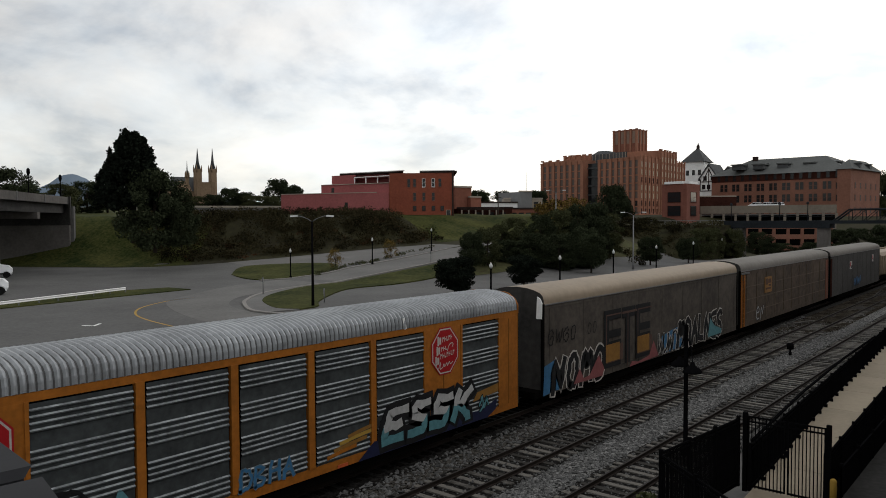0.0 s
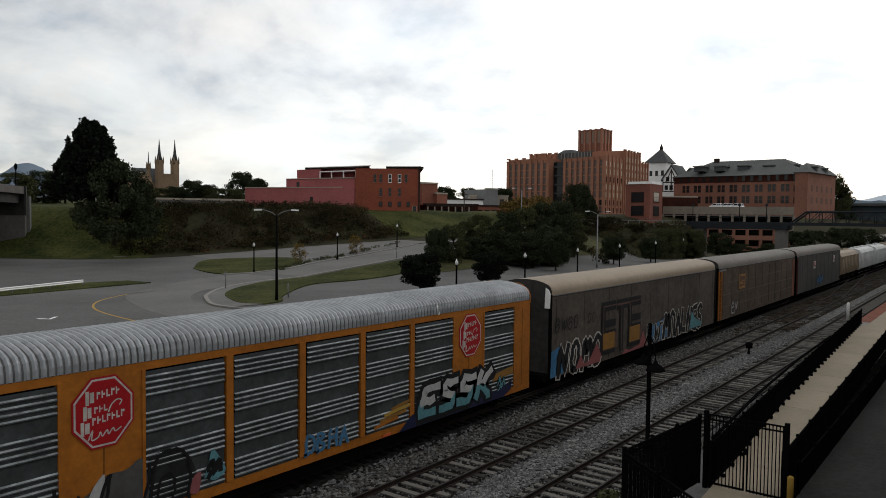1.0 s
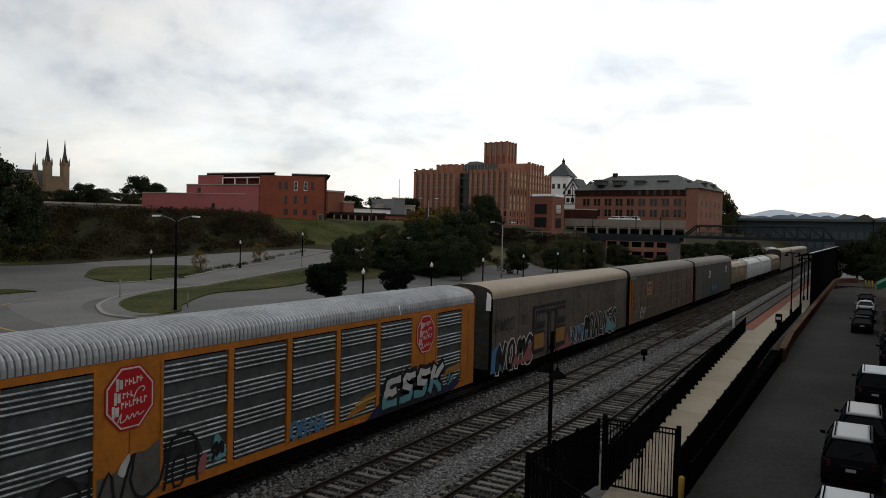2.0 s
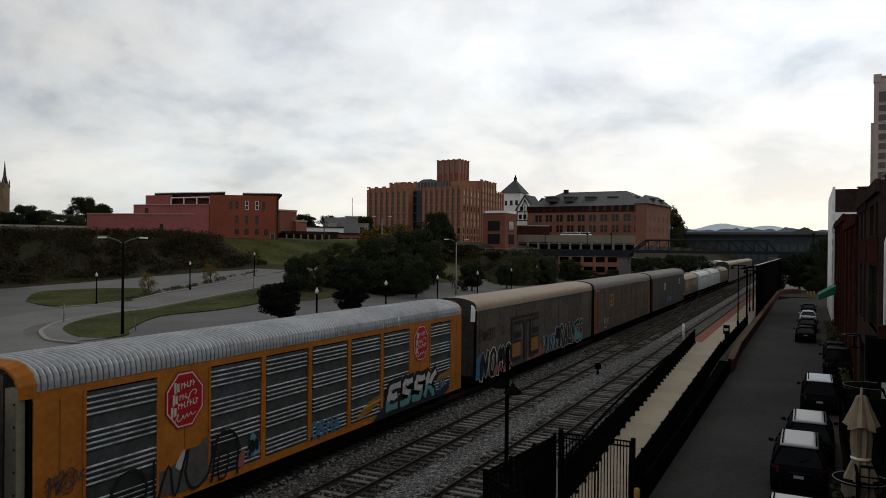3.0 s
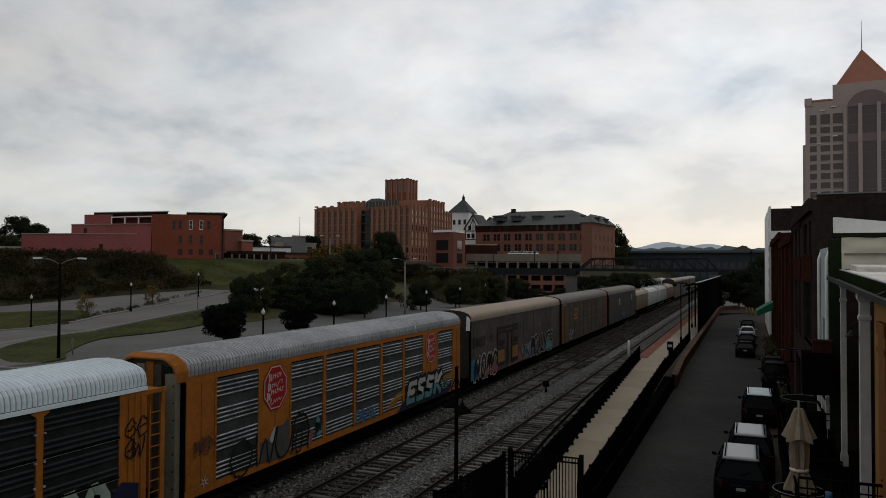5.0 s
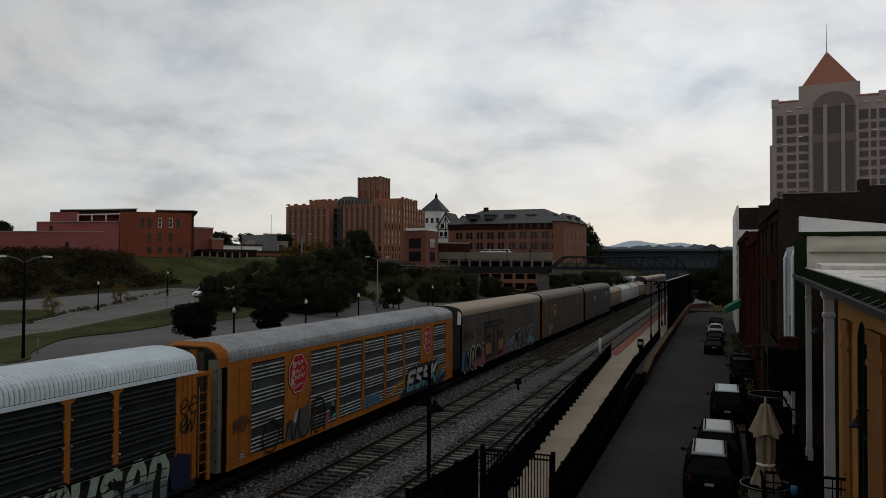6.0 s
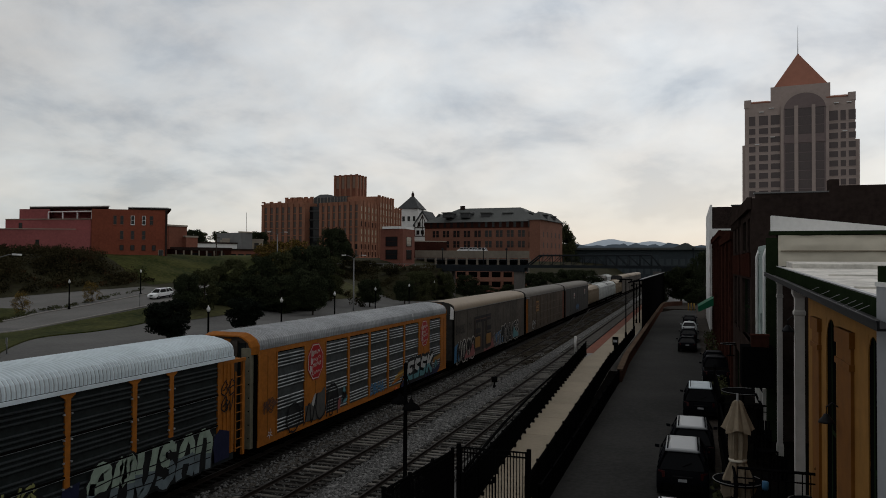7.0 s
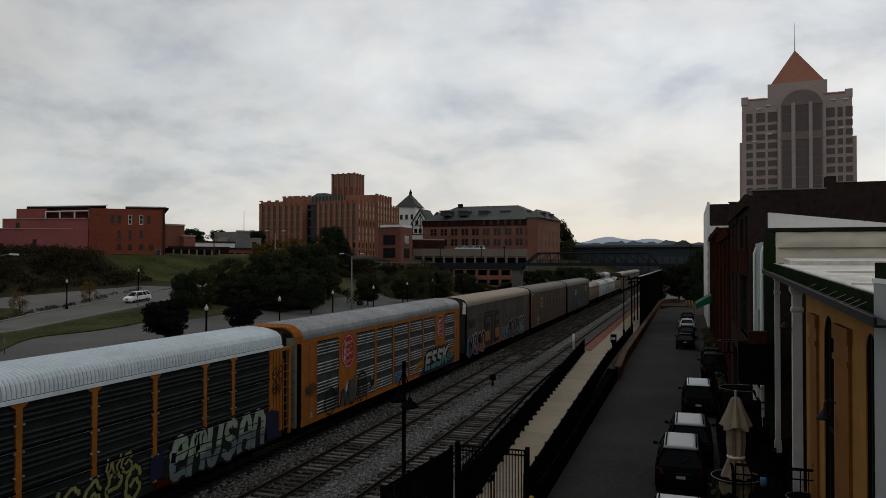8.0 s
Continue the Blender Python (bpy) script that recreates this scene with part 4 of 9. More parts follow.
    for a, b, z, m_ in ((15.75, 17.0, 1.18, "orange"), (16.05, 17.5, 1.36, "mustard"), (16.3, 17.72, 1.54, "yellow"), (16.7, 17.72, 1.7, "mustard")):
        bm = bmesh.new()
        stroke(bm, soft_line([(a, z - 0.05), ((a + b) / 2, z + 0.04), (b, z + 0.1)]), 0.13, x + 0.002)
        part("graffiti_patch", bm, M[m_], car, "short yellow sprayed stroke")
    letters(car, "ESSk", 18.35, 1.02, 1.2, x + 0.004, M["silver_paint"], M["black_paint"], lean=0.28, gap=1.08, squash=0.84, outline=0.36, body=0.27, lower=M["teal"], tall=0.88, wild=0.05)
    letters(car, "~", 24.0, 0.95, 0.8, x + 0.004, M["teal"], M["black_paint"], body=0.1, outline=0.12)
    letters(car, "DBHA", 12.3, 0.98, 0.62, x, M["blue"], M["slate_paint"], lean=0.1, gap=0.85, body=0.16, outline=0.07)
    # black outlined piece near the rear, with a smoky fill
    blot(car, soft_line([(4.35, 0.95), (4.3, 1.7), (4.75, 1.75), (5.2, 1.95), (5.5, 2.2), (6.0, 2.2), (6.5, 2.35), (6.5, 0.95), (4.35, 0.95)])[:-1], x - 0.010, M["smoke_paint"])
    blot(car, soft_line([(2.5, 0.95), (2.5, 1.5), (3.0, 1.95), (3.7, 1.9), (4.25, 1.6), (4.25, 0.95), (2.5, 0.95)])[:-1], SIDE + 0.03, M["grime_paint"])
    blot(car, soft_line([(6.6, 0.95), (6.6, 2.2), (7.3, 2.45), (7.9, 2.1), (8.2, 1.4), (8.1, 0.95), (6.6, 0.95)])[:-1], SIDE + 0.03, M["grime_paint"])
    letters(car, "o", 2.45, 0.72, 1.5, x + 0.004, M["black_paint"], M["black_paint"], lean=0.05, body=0.045, outline=0.02, wild=0.02, squash=1.0, tall=0.9)
    letters(car, "wu", 3.95, 0.8, 1.45, x + 0.004, M["black_paint"], M["black_paint"], lean=0.12, gap=0.95, body=0.045, outline=0.02, wild=0.02, squash=0.95, tall=0.95)
    letters(car, "n", 6.6, 0.8, 1.6, x + 0.004, M["black_paint"], M["black_paint"], lean=0.1, body=0.045, outline=0.02, wild=0.02, squash=0.9)
    letters(car, "o", 6.85, 0.75, 1.0, x + 0.004, M["black_paint"], M["black_paint"], lean=0.1, body=0.06, outline=0.02, wild=0.03, squash=0.6)
    blot(car, soft_line([(5.0, 1.75), (5.12, 1.98), (5.4, 2.25), (5.38, 1.9), (5.2, 1.6), (5.0, 1.75)])[:-1], x, M["silver_paint"])
    blot(car, soft_line([(7.9, 1.0), (8.2, 0.95), (8.3, 1.5), (8.05, 1.45), (7.9, 1.0)])[:-1], x, M["pink"])
    blot(car, soft_line([(8.4, 1.3), (8.8, 1.15), (9.15, 1.35), (9.0, 1.7), (8.7, 2.1), (8.55, 1.7), (8.4, 1.3)])[:-1], x - 0.006, M["teal"])
    letters(car, "~", 8.5, 1.25, 0.6, x, M["black_paint"], M["black_paint"], body=0.1)
    letters(car, "~@s~", 0.42, 2.2, 0.5, x, M["umber"], M["umber"], body=0.06, outline=0.03, gap=0.55, wild=0.08)
    letters(car, "w@", 0.5, 2.05, 0.55, x, M["umber"], M["umber"], body=0.05, outline=0.02, gap=0.7, wild=0.08)
    for k in range(6):
        a = 0.3 + k * 1.07
        blot(car, [(1.05 + 0.06 * math.cos(a - 0.6), 1.08 + 0.06 * math.sin(a - 0.6)), (1.05 + (0.24 + 0.1 * (k % 2)) * math.cos(a), 1.08 + 0.26 * math.sin(a)), (1.05 + 0.06 * math.cos(a + 0.6), 1.08 + 0.06 * math.sin(a + 0.6))], x, M["silver_paint"], "paint_splash")
    for y in (16.2, 18.4, 21.0, 23.2):
        boxpart("reflector_strip", (SIDE + 0.02, SIDE + 0.05, y, y + 0.45, SILL + 0.02, SILL + 0.12), M["reflector"], car, "orange-red reflective strip")
    return car


def car_white_roof():
    car = car_core("autorack car with a bright white roof, dark ribbed panels and graffiti")
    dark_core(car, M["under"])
    side_rails(car, M["galv_dark"], y0=0.1, y1=26.45)
    edges = [0.3, 3.1, 6.05, 8.95, 11.85, 14.72, 17.6, 20.52, 22.45, 25.4]
    for a, b in zip(edges, edges[1:]):
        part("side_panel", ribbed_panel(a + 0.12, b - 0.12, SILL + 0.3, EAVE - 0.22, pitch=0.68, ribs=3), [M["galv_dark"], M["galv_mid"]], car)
        for z in (2.25, 3.5):
            seam = boxpart("panel_seam", (SIDE + 0.02, SIDE + 0.075, a + 0.1, b - 0.1, z, z + 0.06), M["under"], car)
            boxpart("seam_edge", (SIDE + 0.02, SIDE + 0.07, a + 0.1, b - 0.1, z - 0.016, z), M["galv_rib"], seam)
    posts(car, edges, 0.22, M["orange"])
    for y in edges[1:-1]:
        bm = bmesh.new()
        prism(bm, [(y - 0.3, EAVE - 0.07), (y + 0.3, EAVE - 0.07), (y + 0.28, EAVE - 0.2), (y + 0.11, EAVE - 0.3), (y - 0.11, EAVE - 0.3), (y - 0.28, EAVE - 0.2)], "x", SIDE + 0.02, SIDE + 0.062)
        part("post_gusset", bm, M["orange"], car, "flared orange post head")
        for z in (1.9, 2.7, 3.4, 4.2):
            for s in (-1, 1):
                boxpart("bolt_plate", (SIDE + 0.02, SIDE + 0.085, y + s * 0.15 - 0.03, y + s * 0.15 + 0.03, z, z + 0.05), M["galv_rib"], car)
    for a, b in ((0.0, 0.3), (25.4, 26.45)):
        bm = bmesh.new()
        box(bm, SIDE - 0.1, SIDE + 0.03, a, b, SILL + 0.3, EAVE - 0.05)
        part("side_plate", bm, M["orange"], car, "orange painted plate")
        for k in range(3):
            yy = a + (k + 1) * (b - a) / 4
            boxpart("plate_rib", (SIDE + 0.03, SIDE + 0.06, yy, yy + 0.05, SILL + 0.3, EAVE - 0.2), M["orange"], car)
    bm = bmesh.new()
    box(bm, -SIDE - 0.02, -SIDE + 0.1, 0, CAR, SILL + 0.3, EAVE - 0.22)
    part("far_side", bm, M["galv_dark"], car)
    bm = bmesh.new()
    roof_sheet(bm, 0.2, 26.4, 0.165, 0.05)
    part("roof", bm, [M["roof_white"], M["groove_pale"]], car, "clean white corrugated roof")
    bm = bmesh.new()
    octs = [(a, b) for a, b in ROOF]
    prism(bm, octs, "y", 26.4, 26.45)
    part("roof_end", bm, M["roof_white"], car)
    boxpart("eave_ledge", (SIDE, SIDE + 0.1, 0.2, 26.4, 4.87, 4.99), M["roof_white"], car, "white ledge under the roof")
    ladder(car, 26.6, SIDE - 0.04, M["orange"])
    boxpart("end_beam", (SIDE - 0.06, SIDE + 0.05, 25.3, 27.3, 4.70, 4.84), M["orange"], car, "orange beam over the ladder")
    boxpart("end_post", (SIDE - 0.12, SIDE, 27.15, 27.3, SILL, 4.7), M["orange"], car)
    bm = bmesh.new()
    box(bm, -1.4, 1.4, 26.5, 27.2, 4.72, 4.82)
    part("end_platform", bm, M["orange"], car)
    bm = bmesh.new()
    box(bm, -1.45, 1.45, 26.46, 26.54, 0.9, 4.7)
    part("end_door", bm, M["brown_side"], car)
    x = SIDE + 0.062
    blot(car, [(17.9, 0.75), (18.1, 1.7), (19.5, 1.95), (22, 2.1), (24.9, 2.2), (25.1, 0.8)], x, M["black_paint"])
    blot(car, [(17.3, 1.0), (18.0, 1.1), (18.1, 2.0), (17.4, 1.9)], x + 0.003, M["navy"])
    blot(car, [(17.6, 0.68), (18.9, 0.68), (18.9, 0.9), (17.7, 1.0)], x + 0.004, M["tail_red"])
    letters(car, "emusan", 18.4, 0.82, 1.0, x + 0.006, M["mint_paint"], M["black_paint"], lean=0.22, gap=1.1, squash=0.84, body=0.34, outline=0.2, lower=M["slate_paint"], tall=1.35, wild=0.03)
    for z in (1.02, 1.32, 1.62):
        bm = bmesh.new()
        stroke(bm, soft_line([(18.6, z), (20.0, z + 0.1), (21.6, z + 0.02), (23.2, z + 0.12), (24.8, z + 0.1)], 5), 0.045, x + 0.022)
        part("graffiti_line", bm, M["black_paint"], car, "thin black sprayed line")
    letters(car, "@o@ws@e@", 9.6, 0.72, 0.95, x, M["yellow_green"], M["black_paint"], lean=0.2, gap=0.97, body=0.15, outline=0.2, tall=1.15, wild=0.05)
    letters(car, "w@", 15.2, 1.7, 0.7, x, M["yellow_green"], M["black_paint"], body=0.12, outline=0.14, wild=0.1)
    blot(car, [(24.8, 0.8), (26.1, 0.8), (26.1, 1.9), (25.4, 2.1), (24.9, 1.7)], x, M["navy"])
    letters(car, "@w", 25.5, 2.75, 0.6, x, M["black_paint"], M["black_paint"], body=0.07, outline=0.04, gap=0.5, wild=0.07)
    letters(car, "@e", 25.5, 3.4, 0.6, x, M["black_paint"], M["black_paint"], body=0.06, outline=0.04, gap=0.8, wild=0.09)
    return car


def car_smooth(label, side, roof, panel_lines=9, y0=0.4, y1=27.5):
    car = car_core(label)
    for sx in (-1, 1):
        bm = bmesh.new()
        a, b = sorted((sx * (SIDE - 0.1), sx * SIDE))
        box(bm, a, b, y0, y1, SILL + 0.05, EAVE)
        if sx > 0:
            for k in range(panel_lines):
                y = y0 + 0.5 + k * (y1 - y0 - 1.0) / (panel_lines - 1)
                box(bm, SIDE, SIDE + 0.014, y - 0.03, y + 0.03, SILL + 0.1, EAVE - 0.05)
            for z in (EAVE - 0.2, 1.0):
                box(bm, SIDE, SIDE + 0.016, y0, y1, z, z + 0.07)
        part("side_wall", bm, side, car)
    bm = bmesh.new()
    plain_roof(bm, y0 - 0.05, y1 + 0.05)
    part("roof", bm, roof, car)
    boxpart("roof_edge", (SIDE, SIDE + 0.03, y0, y1, EAVE - 0.02, EAVE + 0.03), M["pole"], car, "thin pale metal roof edge")
    for y, s in ((y0, -1), (y1, 1)):
        bm = bmesh.new()
        prism(bm, [(a * 0.97, b) for a, b in ROOF] + [(1.5, 0.9), (-1.5, 0.9)], "y", y - 0.03, y + 0.03)
        part("end_wall", bm, M["dark_side"], car)
        for sx in (-1, 1):
            x0, x1 = sorted((sx * 1.56, sx * 1.42))
            ya, yb = sorted((y, y + s * 0.12))
            boxpart("corner_post", (x0, x1, ya, yb, SILL, 5.05), M["under"], car)
    bm = bmesh.new()
    box(bm, -1.46, 1.46, y0 + 0.1, y1 - 0.1, 0.96, 1.3)
    part("deck", bm, M["under"], car)
    return car


def car_tan():
    car = car_smooth("dark brown autorack car with tan roof and large graffiti", M["brown_side"], M["roof_tan"], y0=0.95, y1=27.65)
    x = SIDE + 0.034
    bm = bmesh.new()
    prism(bm, [(1.2, 4.35), (1.5, 4.35), (1.52, 5.1), (1.42, 5.3), (1.25, 5.4)], "y", 0.78, 0.84)
    part("end_plate", bm, M["white"], car, "white painted end plate")
    blot(car, [(0.8, 0.72), (0.9, 2.1), (1.9, 2.3), (2.3, 0.8)], x, M["blue"])
    letters(car, "NOmo", 1.6, 0.72, 1.3, x, M["black_paint"], M["sign_white"], lean=0.16, gap=1.05, squash=0.8, body=0.27, outline=0.14, tall=1.15)
    blot(car, [(3.6, 0.8), (4.2, 1.5), (4.6, 0.95), (5.2, 1.0), (6.2, 1.9), (6.8, 1.1), (6.6, 0.75)], x + 0.02, M["pink"])
    for k, (y, w) in enumerate(((6.8, 1.95), (8.9, 1.6), (10.6, 1.95))):
        for tag, g, m_, dx in (("outline", 0.0, M["black_paint"], 0.0), ("body", 0.24, M["umber"], 0.005)):
            bm = bmesh.new()
            if k == 1:
                cut = [(y, y + 0.42, 1.0, 3.55), (y + 0.98, y + w, 1.0, 3.55)]
            else:
                cut = [(y + 0.55, y + w, 3.05, 3.6), (y + 0.55, y + w, 2.45, 2.62)]
            hole_wall(bm, y + g, y + w - g, 1.05 + g, 4.15 - g, x + dx, x + dx + 0.004, [(a - g if a > y else a, b + g, c - g, d + g) for a, b, c, d in cut])
            part("graffiti_letter", bm, m_, car, "tall black spray-painted block letter" if g == 0 else "umber sprayed fill")
        if k != 1:
            boxpart("graffiti_patch", (x + 0.010, x + 0.013, y + 0.2, y + w - 0.15, 1.35, 2.3), M["mustard"], car, "mustard sprayed fill")
    blot(car, [(9.8, 0.72), (10.1, 1.0), (10.9, 0.85), (12.4, 1.0), (13.0, 1.8), (13.7, 0.8)], x + 0.014, M["pink"])
    blot(car, [(14.2, 0.8), (14.2, 1.9), (15.6, 2.1), (17.6, 2.3), (18.0, 0.9)], x, M["blue"])
    letters(car, "wuwn", 13.6, 0.85, 1.0, x + 0.004, M["black_paint"], M["sign_white"], gap=0.72, body=0.12, outline=0.14, tall=1.15)
    letters(car, "mnALNEs", 16.6, 0.9, 1.2, x + 0.005, M["black_paint"], M["sign_white"], lean=0.15, gap=0.95, squash=0.8, body=0.3, outline=0.13, tall=1.3)
    blot(car, [(21.8, 0.9), (22.2, 2.2), (23.0, 1.6), (24.4, 1.2), (24.4, 0.9)], x + 0.02, M["teal"])
    letters(car, "@w@O", 1.2, 3.05, 0.7, x, M["black_paint"], M["black_paint"], body=0.06, outline=0.03)
    letters(car, "OO", 5.0, 3.15, 0.55, x, M["black_paint"], M["black_paint"], body=0.05, outline=0.03)
    return car


def car_brown():
    car = car_smooth("weathered brown autorack car with panelled sides and orange ends", M["rust_side"], M["roof_dull"], 2)
    for k in range(10):
        y = 1.75 + 2.48 * k
        boxpart("panel_rib", (SIDE, SIDE + 0.035, y - 0.05, y + 0.05, SILL + 0.35, EAVE - 0.3), M["brown_rib"], car)
    for z in (1.75, 2.75, 3.75):
        boxpart("panel_seam", (SIDE, SIDE + 0.028, 1.5, 26.4, z - 0.035, z + 0.035), M["brown_rib"], car)
    for a, b, m_ in ((0.42, 0.62, "orange"), (1.02, 1.3, "orange"), (26.6, 26.85, "brick_brown"), (27.25, 27.45, "brick_brown")):
        boxpart("side_plate", (SIDE, SIDE + 0.05, a, b, SILL + 0.1, EAVE - 0.25), M[m_], car, "rusty orange end plate")
    boxpart("end_beam", (SIDE, SIDE + 0.09, 0.4, 2.2, EAVE - 0.22, EAVE - 0.1), M["pole"], car, "pale beam under the roof edge")
    ladder(car, 0.6, SIDE + 0.02, M["orange"])
    emblem = boxpart("emblem", (SIDE + 0.036, SIDE + 0.04, 6.15, 8.15, 2.95, 4.25), M["mustard"], car, "faded yellow emblem plate")
    bars(emblem, [(6.4, 7.0, 3.6, 4.1), (7.1, 7.9, 3.7, 4.05), (6.4, 7.9, 3.2, 3.35), (7.25, 7.85, 3.45, 3.6)], SIDE + 0.042, M["umber"], "emblem_bar")
    letters(car, "e/", 4.0, 0.95, 1.0, SIDE + 0.036, M["silver_paint"], M["dark_side"], body=0.1)
    return car


def car_grey():
    car = car_smooth("dark grey autorack car with small white markings", M["dark_side"], M["roof_dull"], 11)
    for a, b, c, d in ((9.5, 10.7, 3.2, 4.1), (22.4, 23.3, 3.5, 4.4)):
        plate = boxpart("marking", (SIDE + 0.03, SIDE + 0.034, a, b, c, d), M["sign_white"], car, "small white marking plate")
        bars(plate, [(a + 0.1, (a + b) / 2, c + 0.3, d - 0.12)], SIDE + 0.036, M["red"], "marking_bar")
        bars(plate, [((a + b) / 2, b - 0.15, c + 0.1, c + 0.4)], SIDE + 0.036, M["black_paint"], "marking_bar")
    boxpart("side_plate", (SIDE, SIDE + 0.05, 0.42, 1.0, SILL + 0.1, EAVE - 0.25), M["brick_old"], car, "rusty red end plate")
    letters(car, "~(~/", 12.0, 1.2, 0.9, SIDE + 0.034, M["blue"], M["navy"], body=0.2)
    return car


def car_hopper(mat_, label):
    """Covered hopper: rounded bulging side, roof hatches, sloped bottoms."""
    car = empty("hopper_car", (TRACKS[0], 0, 0), 0, label, "freight car", "coupled freight cars of the train")
    n, Lc = 12, 17.0
    prof = [(1.35, 1.3), (1.55, 2.2), (1.6, 3.2), (1.5, 3.9), (1.2, 4.35), (0.5, 4.55), (-0.5, 4.55), (-1.2, 4.35), (-1.5, 3.9), (-1.6, 3.2), (-1.55, 2.2), (-1.35, 1.3)]
    bm = bmesh.new()
    prism(bm, prof, "y", 0.9, Lc - 0.9)
    part("body", bm, mat_, car)
    for k in range(n):
        y = 1.2 + k * (Lc - 2.4) / (n - 1)
        boxpart("rib", (1.5, 1.66, y - 0.05, y + 0.05, 1.4, 3.9), mat_, car)
    for k in range(4):
        y = 2.6 + k * 3.9
        bm = bmesh.new()
        prism(bm, [(y - 1.5, 1.35), (y + 1.5, 1.35), (y + 0.3, 0.5), (y - 0.3, 0.5)], "x", -1.1, 1.1)
        part("discharge_hopper", bm, mat_, car)
        bm = bmesh.new()
        lathe(bm, [(0.4, 4.5), (0.4, 4.7), (0.3, 4.75)], 12, 0, y)
        part("hatch", bm, mat_, car)
    bm = bmesh.new()
    box(bm, -1.4, 1.4, -0.3, Lc + 0.3, 0.8, 1.1)
    part("underframe", bm, M["under"], car)
    rib_wheels(car, (1.7, Lc - 1.7))
    return car


for k, y in enumerate((228.0, 247.0, 266.0)):
    still = car_hopper(M["hopper"] if k != 1 else M["roof_dull"], "pale grey covered hopper car standing on a siding")
    tagged(still, group="freight cars standing beyond the bridge")
    still.location = (-29.5, y, 0.4)
TRAIN = [(car_orange(), 0.4)]
TRAIN.append((car_white_roof(), 0.4 - 28.2))
TRAIN.append((car_tan(), 0.4 + 28.25))
TRAIN.append((car_brown(), 0.4 + 56.5))
TRAIN.append((car_grey(), 0.4 + 84.75))
y_at = 0.4 + 113.0
for k, (m_, lab) in enumerate(((M["roof_tan"], "tan-grey covered hopper car"), (M["hopper"], "pale grey covered hopper car with ribbed sides"), (M["hopper"], "pale grey covered hopper car with ribbed sides"), (M["roof_tan"], "tan-grey covered hopper car"))):
    TRAIN.append((car_hopper(m_, lab), y_at))
    y_at += 18.0
for k in range(3):
    far_car = car_smooth("dark brown autorack car far along the train", M["brown_side"], M["roof_tan"], 5)
    TRAIN.append((far_car, y_at))
    y_at += 28.25


# ---- station walk, fences and street ----
def fence_left(y):
    return -7.7 - 0.0405 * (min(y, 72) - 25)


def fence_right(y):
    return -5.45 - 0.0257 * (min(y, 62) - 25)


WALK_Z = 0.3
path_ob = empty("station_walk", (0, 0, 0), 0, "pale concrete slab walk beside the tracks, with dark joints", "walkway", kind="structure")
bm = bmesh.new()
prism(bm, [(fence_left(37), 37), (fence_right(37), 37), (fence_right(64), 64), (-6.2, 165), (-10.05, 165), (-10.05, 72), (fence_left(72), 72)], "z", -0.8, WALK_Z - 0.03)
part("walk_base", bm, M["kerb"], path_ob)


def walk_z(q):
    """The walk ramps down towards its gate."""
    return WALK_Z - 0.36 * smooth(min(1.0, max(0.0, (37 - q) / 11)))


y = 15.2
while y < 160:
    y2 = y + 4.4
    bm = bmesh.new()
    lx = (lambda q: fence_left(q) + 0.05 if q < 72 else -9.0)
    rx = (lambda q: fence_right(q) if q < 64 else -6.45)
    za, zb = walk_z(y), walk_z(y2)
    deep = 0.6 if y < 37 else 0.05
    loft(bm, [[(lx(q), q, z - deep), (rx(q), q, z - deep), (rx(q), q, z), (lx(q), q, z)] for q, z in ((y, za), (y2 - 0.03, zb))])
    part("slab", bm, M["concrete"], path_ob)
    y = y2
bm = bmesh.new()
box(bm, -10.05, -9.02, 73, 165, WALK_Z - 0.05, WALK_Z + 0.004)
solid("platform_edge", bm, M["paver"], "red paver strip along the platform edge", "paving", kind="structure")

bm = bmesh.new()
prism(bm, [(-5.0, -10), (0.95, -10), (0.95, 150), (-3, 148), (-5.2, 140), (-5.3, 64), (-5.0, 62)], "z", -0.8, 0.26)
solid("street", bm, M["street"], "dark worn asphalt back street beside the railway", "street", kind="structure")
bm = bmesh.new()
prism(bm, [(0.95, -10), (2.6, -10), (2.6, 175), (-6, 175), (-5.3, 150), (0.95, 150)], "z", -0.8, 0.36)
solid("sidewalk", bm, M["street_edge"], "stained brown-grey sidewalk along the building backs", "pavement", kind="structure")


def picket_fence(name, a, b, z0, z1, label, gap=0.13, dense=0.035, post_every=2.4, base=0.0):
    """Black iron picket fence from a to b, with rails, posts and pickets."""
    ob = empty(name, (0, 0, 0), 0, label, "fence", "black iron fences of the station")
    A, B = Vector(a), Vector(b)
    d = B - A
    L = d.length
    u = d / L
    o = Vector((-u.y, u.x))

    def bar(bm, s0, s1, w, za, zb, off=0.0):
        p = [A + u * s0 + o * (off + w), A + u * s1 + o * (off + w), A + u * s1 + o * (off - w), A + u * s0 + o * (off - w)]
        prism(bm, [tuple(q) for q in p], "z", za, zb)
    for zz in (z0 + 0.12, z1 - 0.18, z1 - 0.05):
        bm = bmesh.new()
        bar(bm, 0, L, 0.03, zz, zz + 0.05)
        part("rail", bm, M["black"], ob)
    n = int(L / post_every) + 1
    for i in range(n + 1):
        s = L * i / n
        bm = bmesh.new()
        bar(bm, s - 0.05, s + 0.05, 0.05, z0, z1 + 0.08)
        part("post", bm, M["black"], ob)
    k = int(L / gap)
    bm = bmesh.new()
    ang = math.degrees(math.atan2(u.y, u.x))
    me = bmesh.new()
    box(me, -dense / 2, dense / 2, -0.013, 0.013, z0, z1)
    me = mesh_of("picket", me, M["black"])
    rest = 0
    for i in range(k):
        s = L * (i + 0.5) / k
        if i < 300:
            p = A + u * s
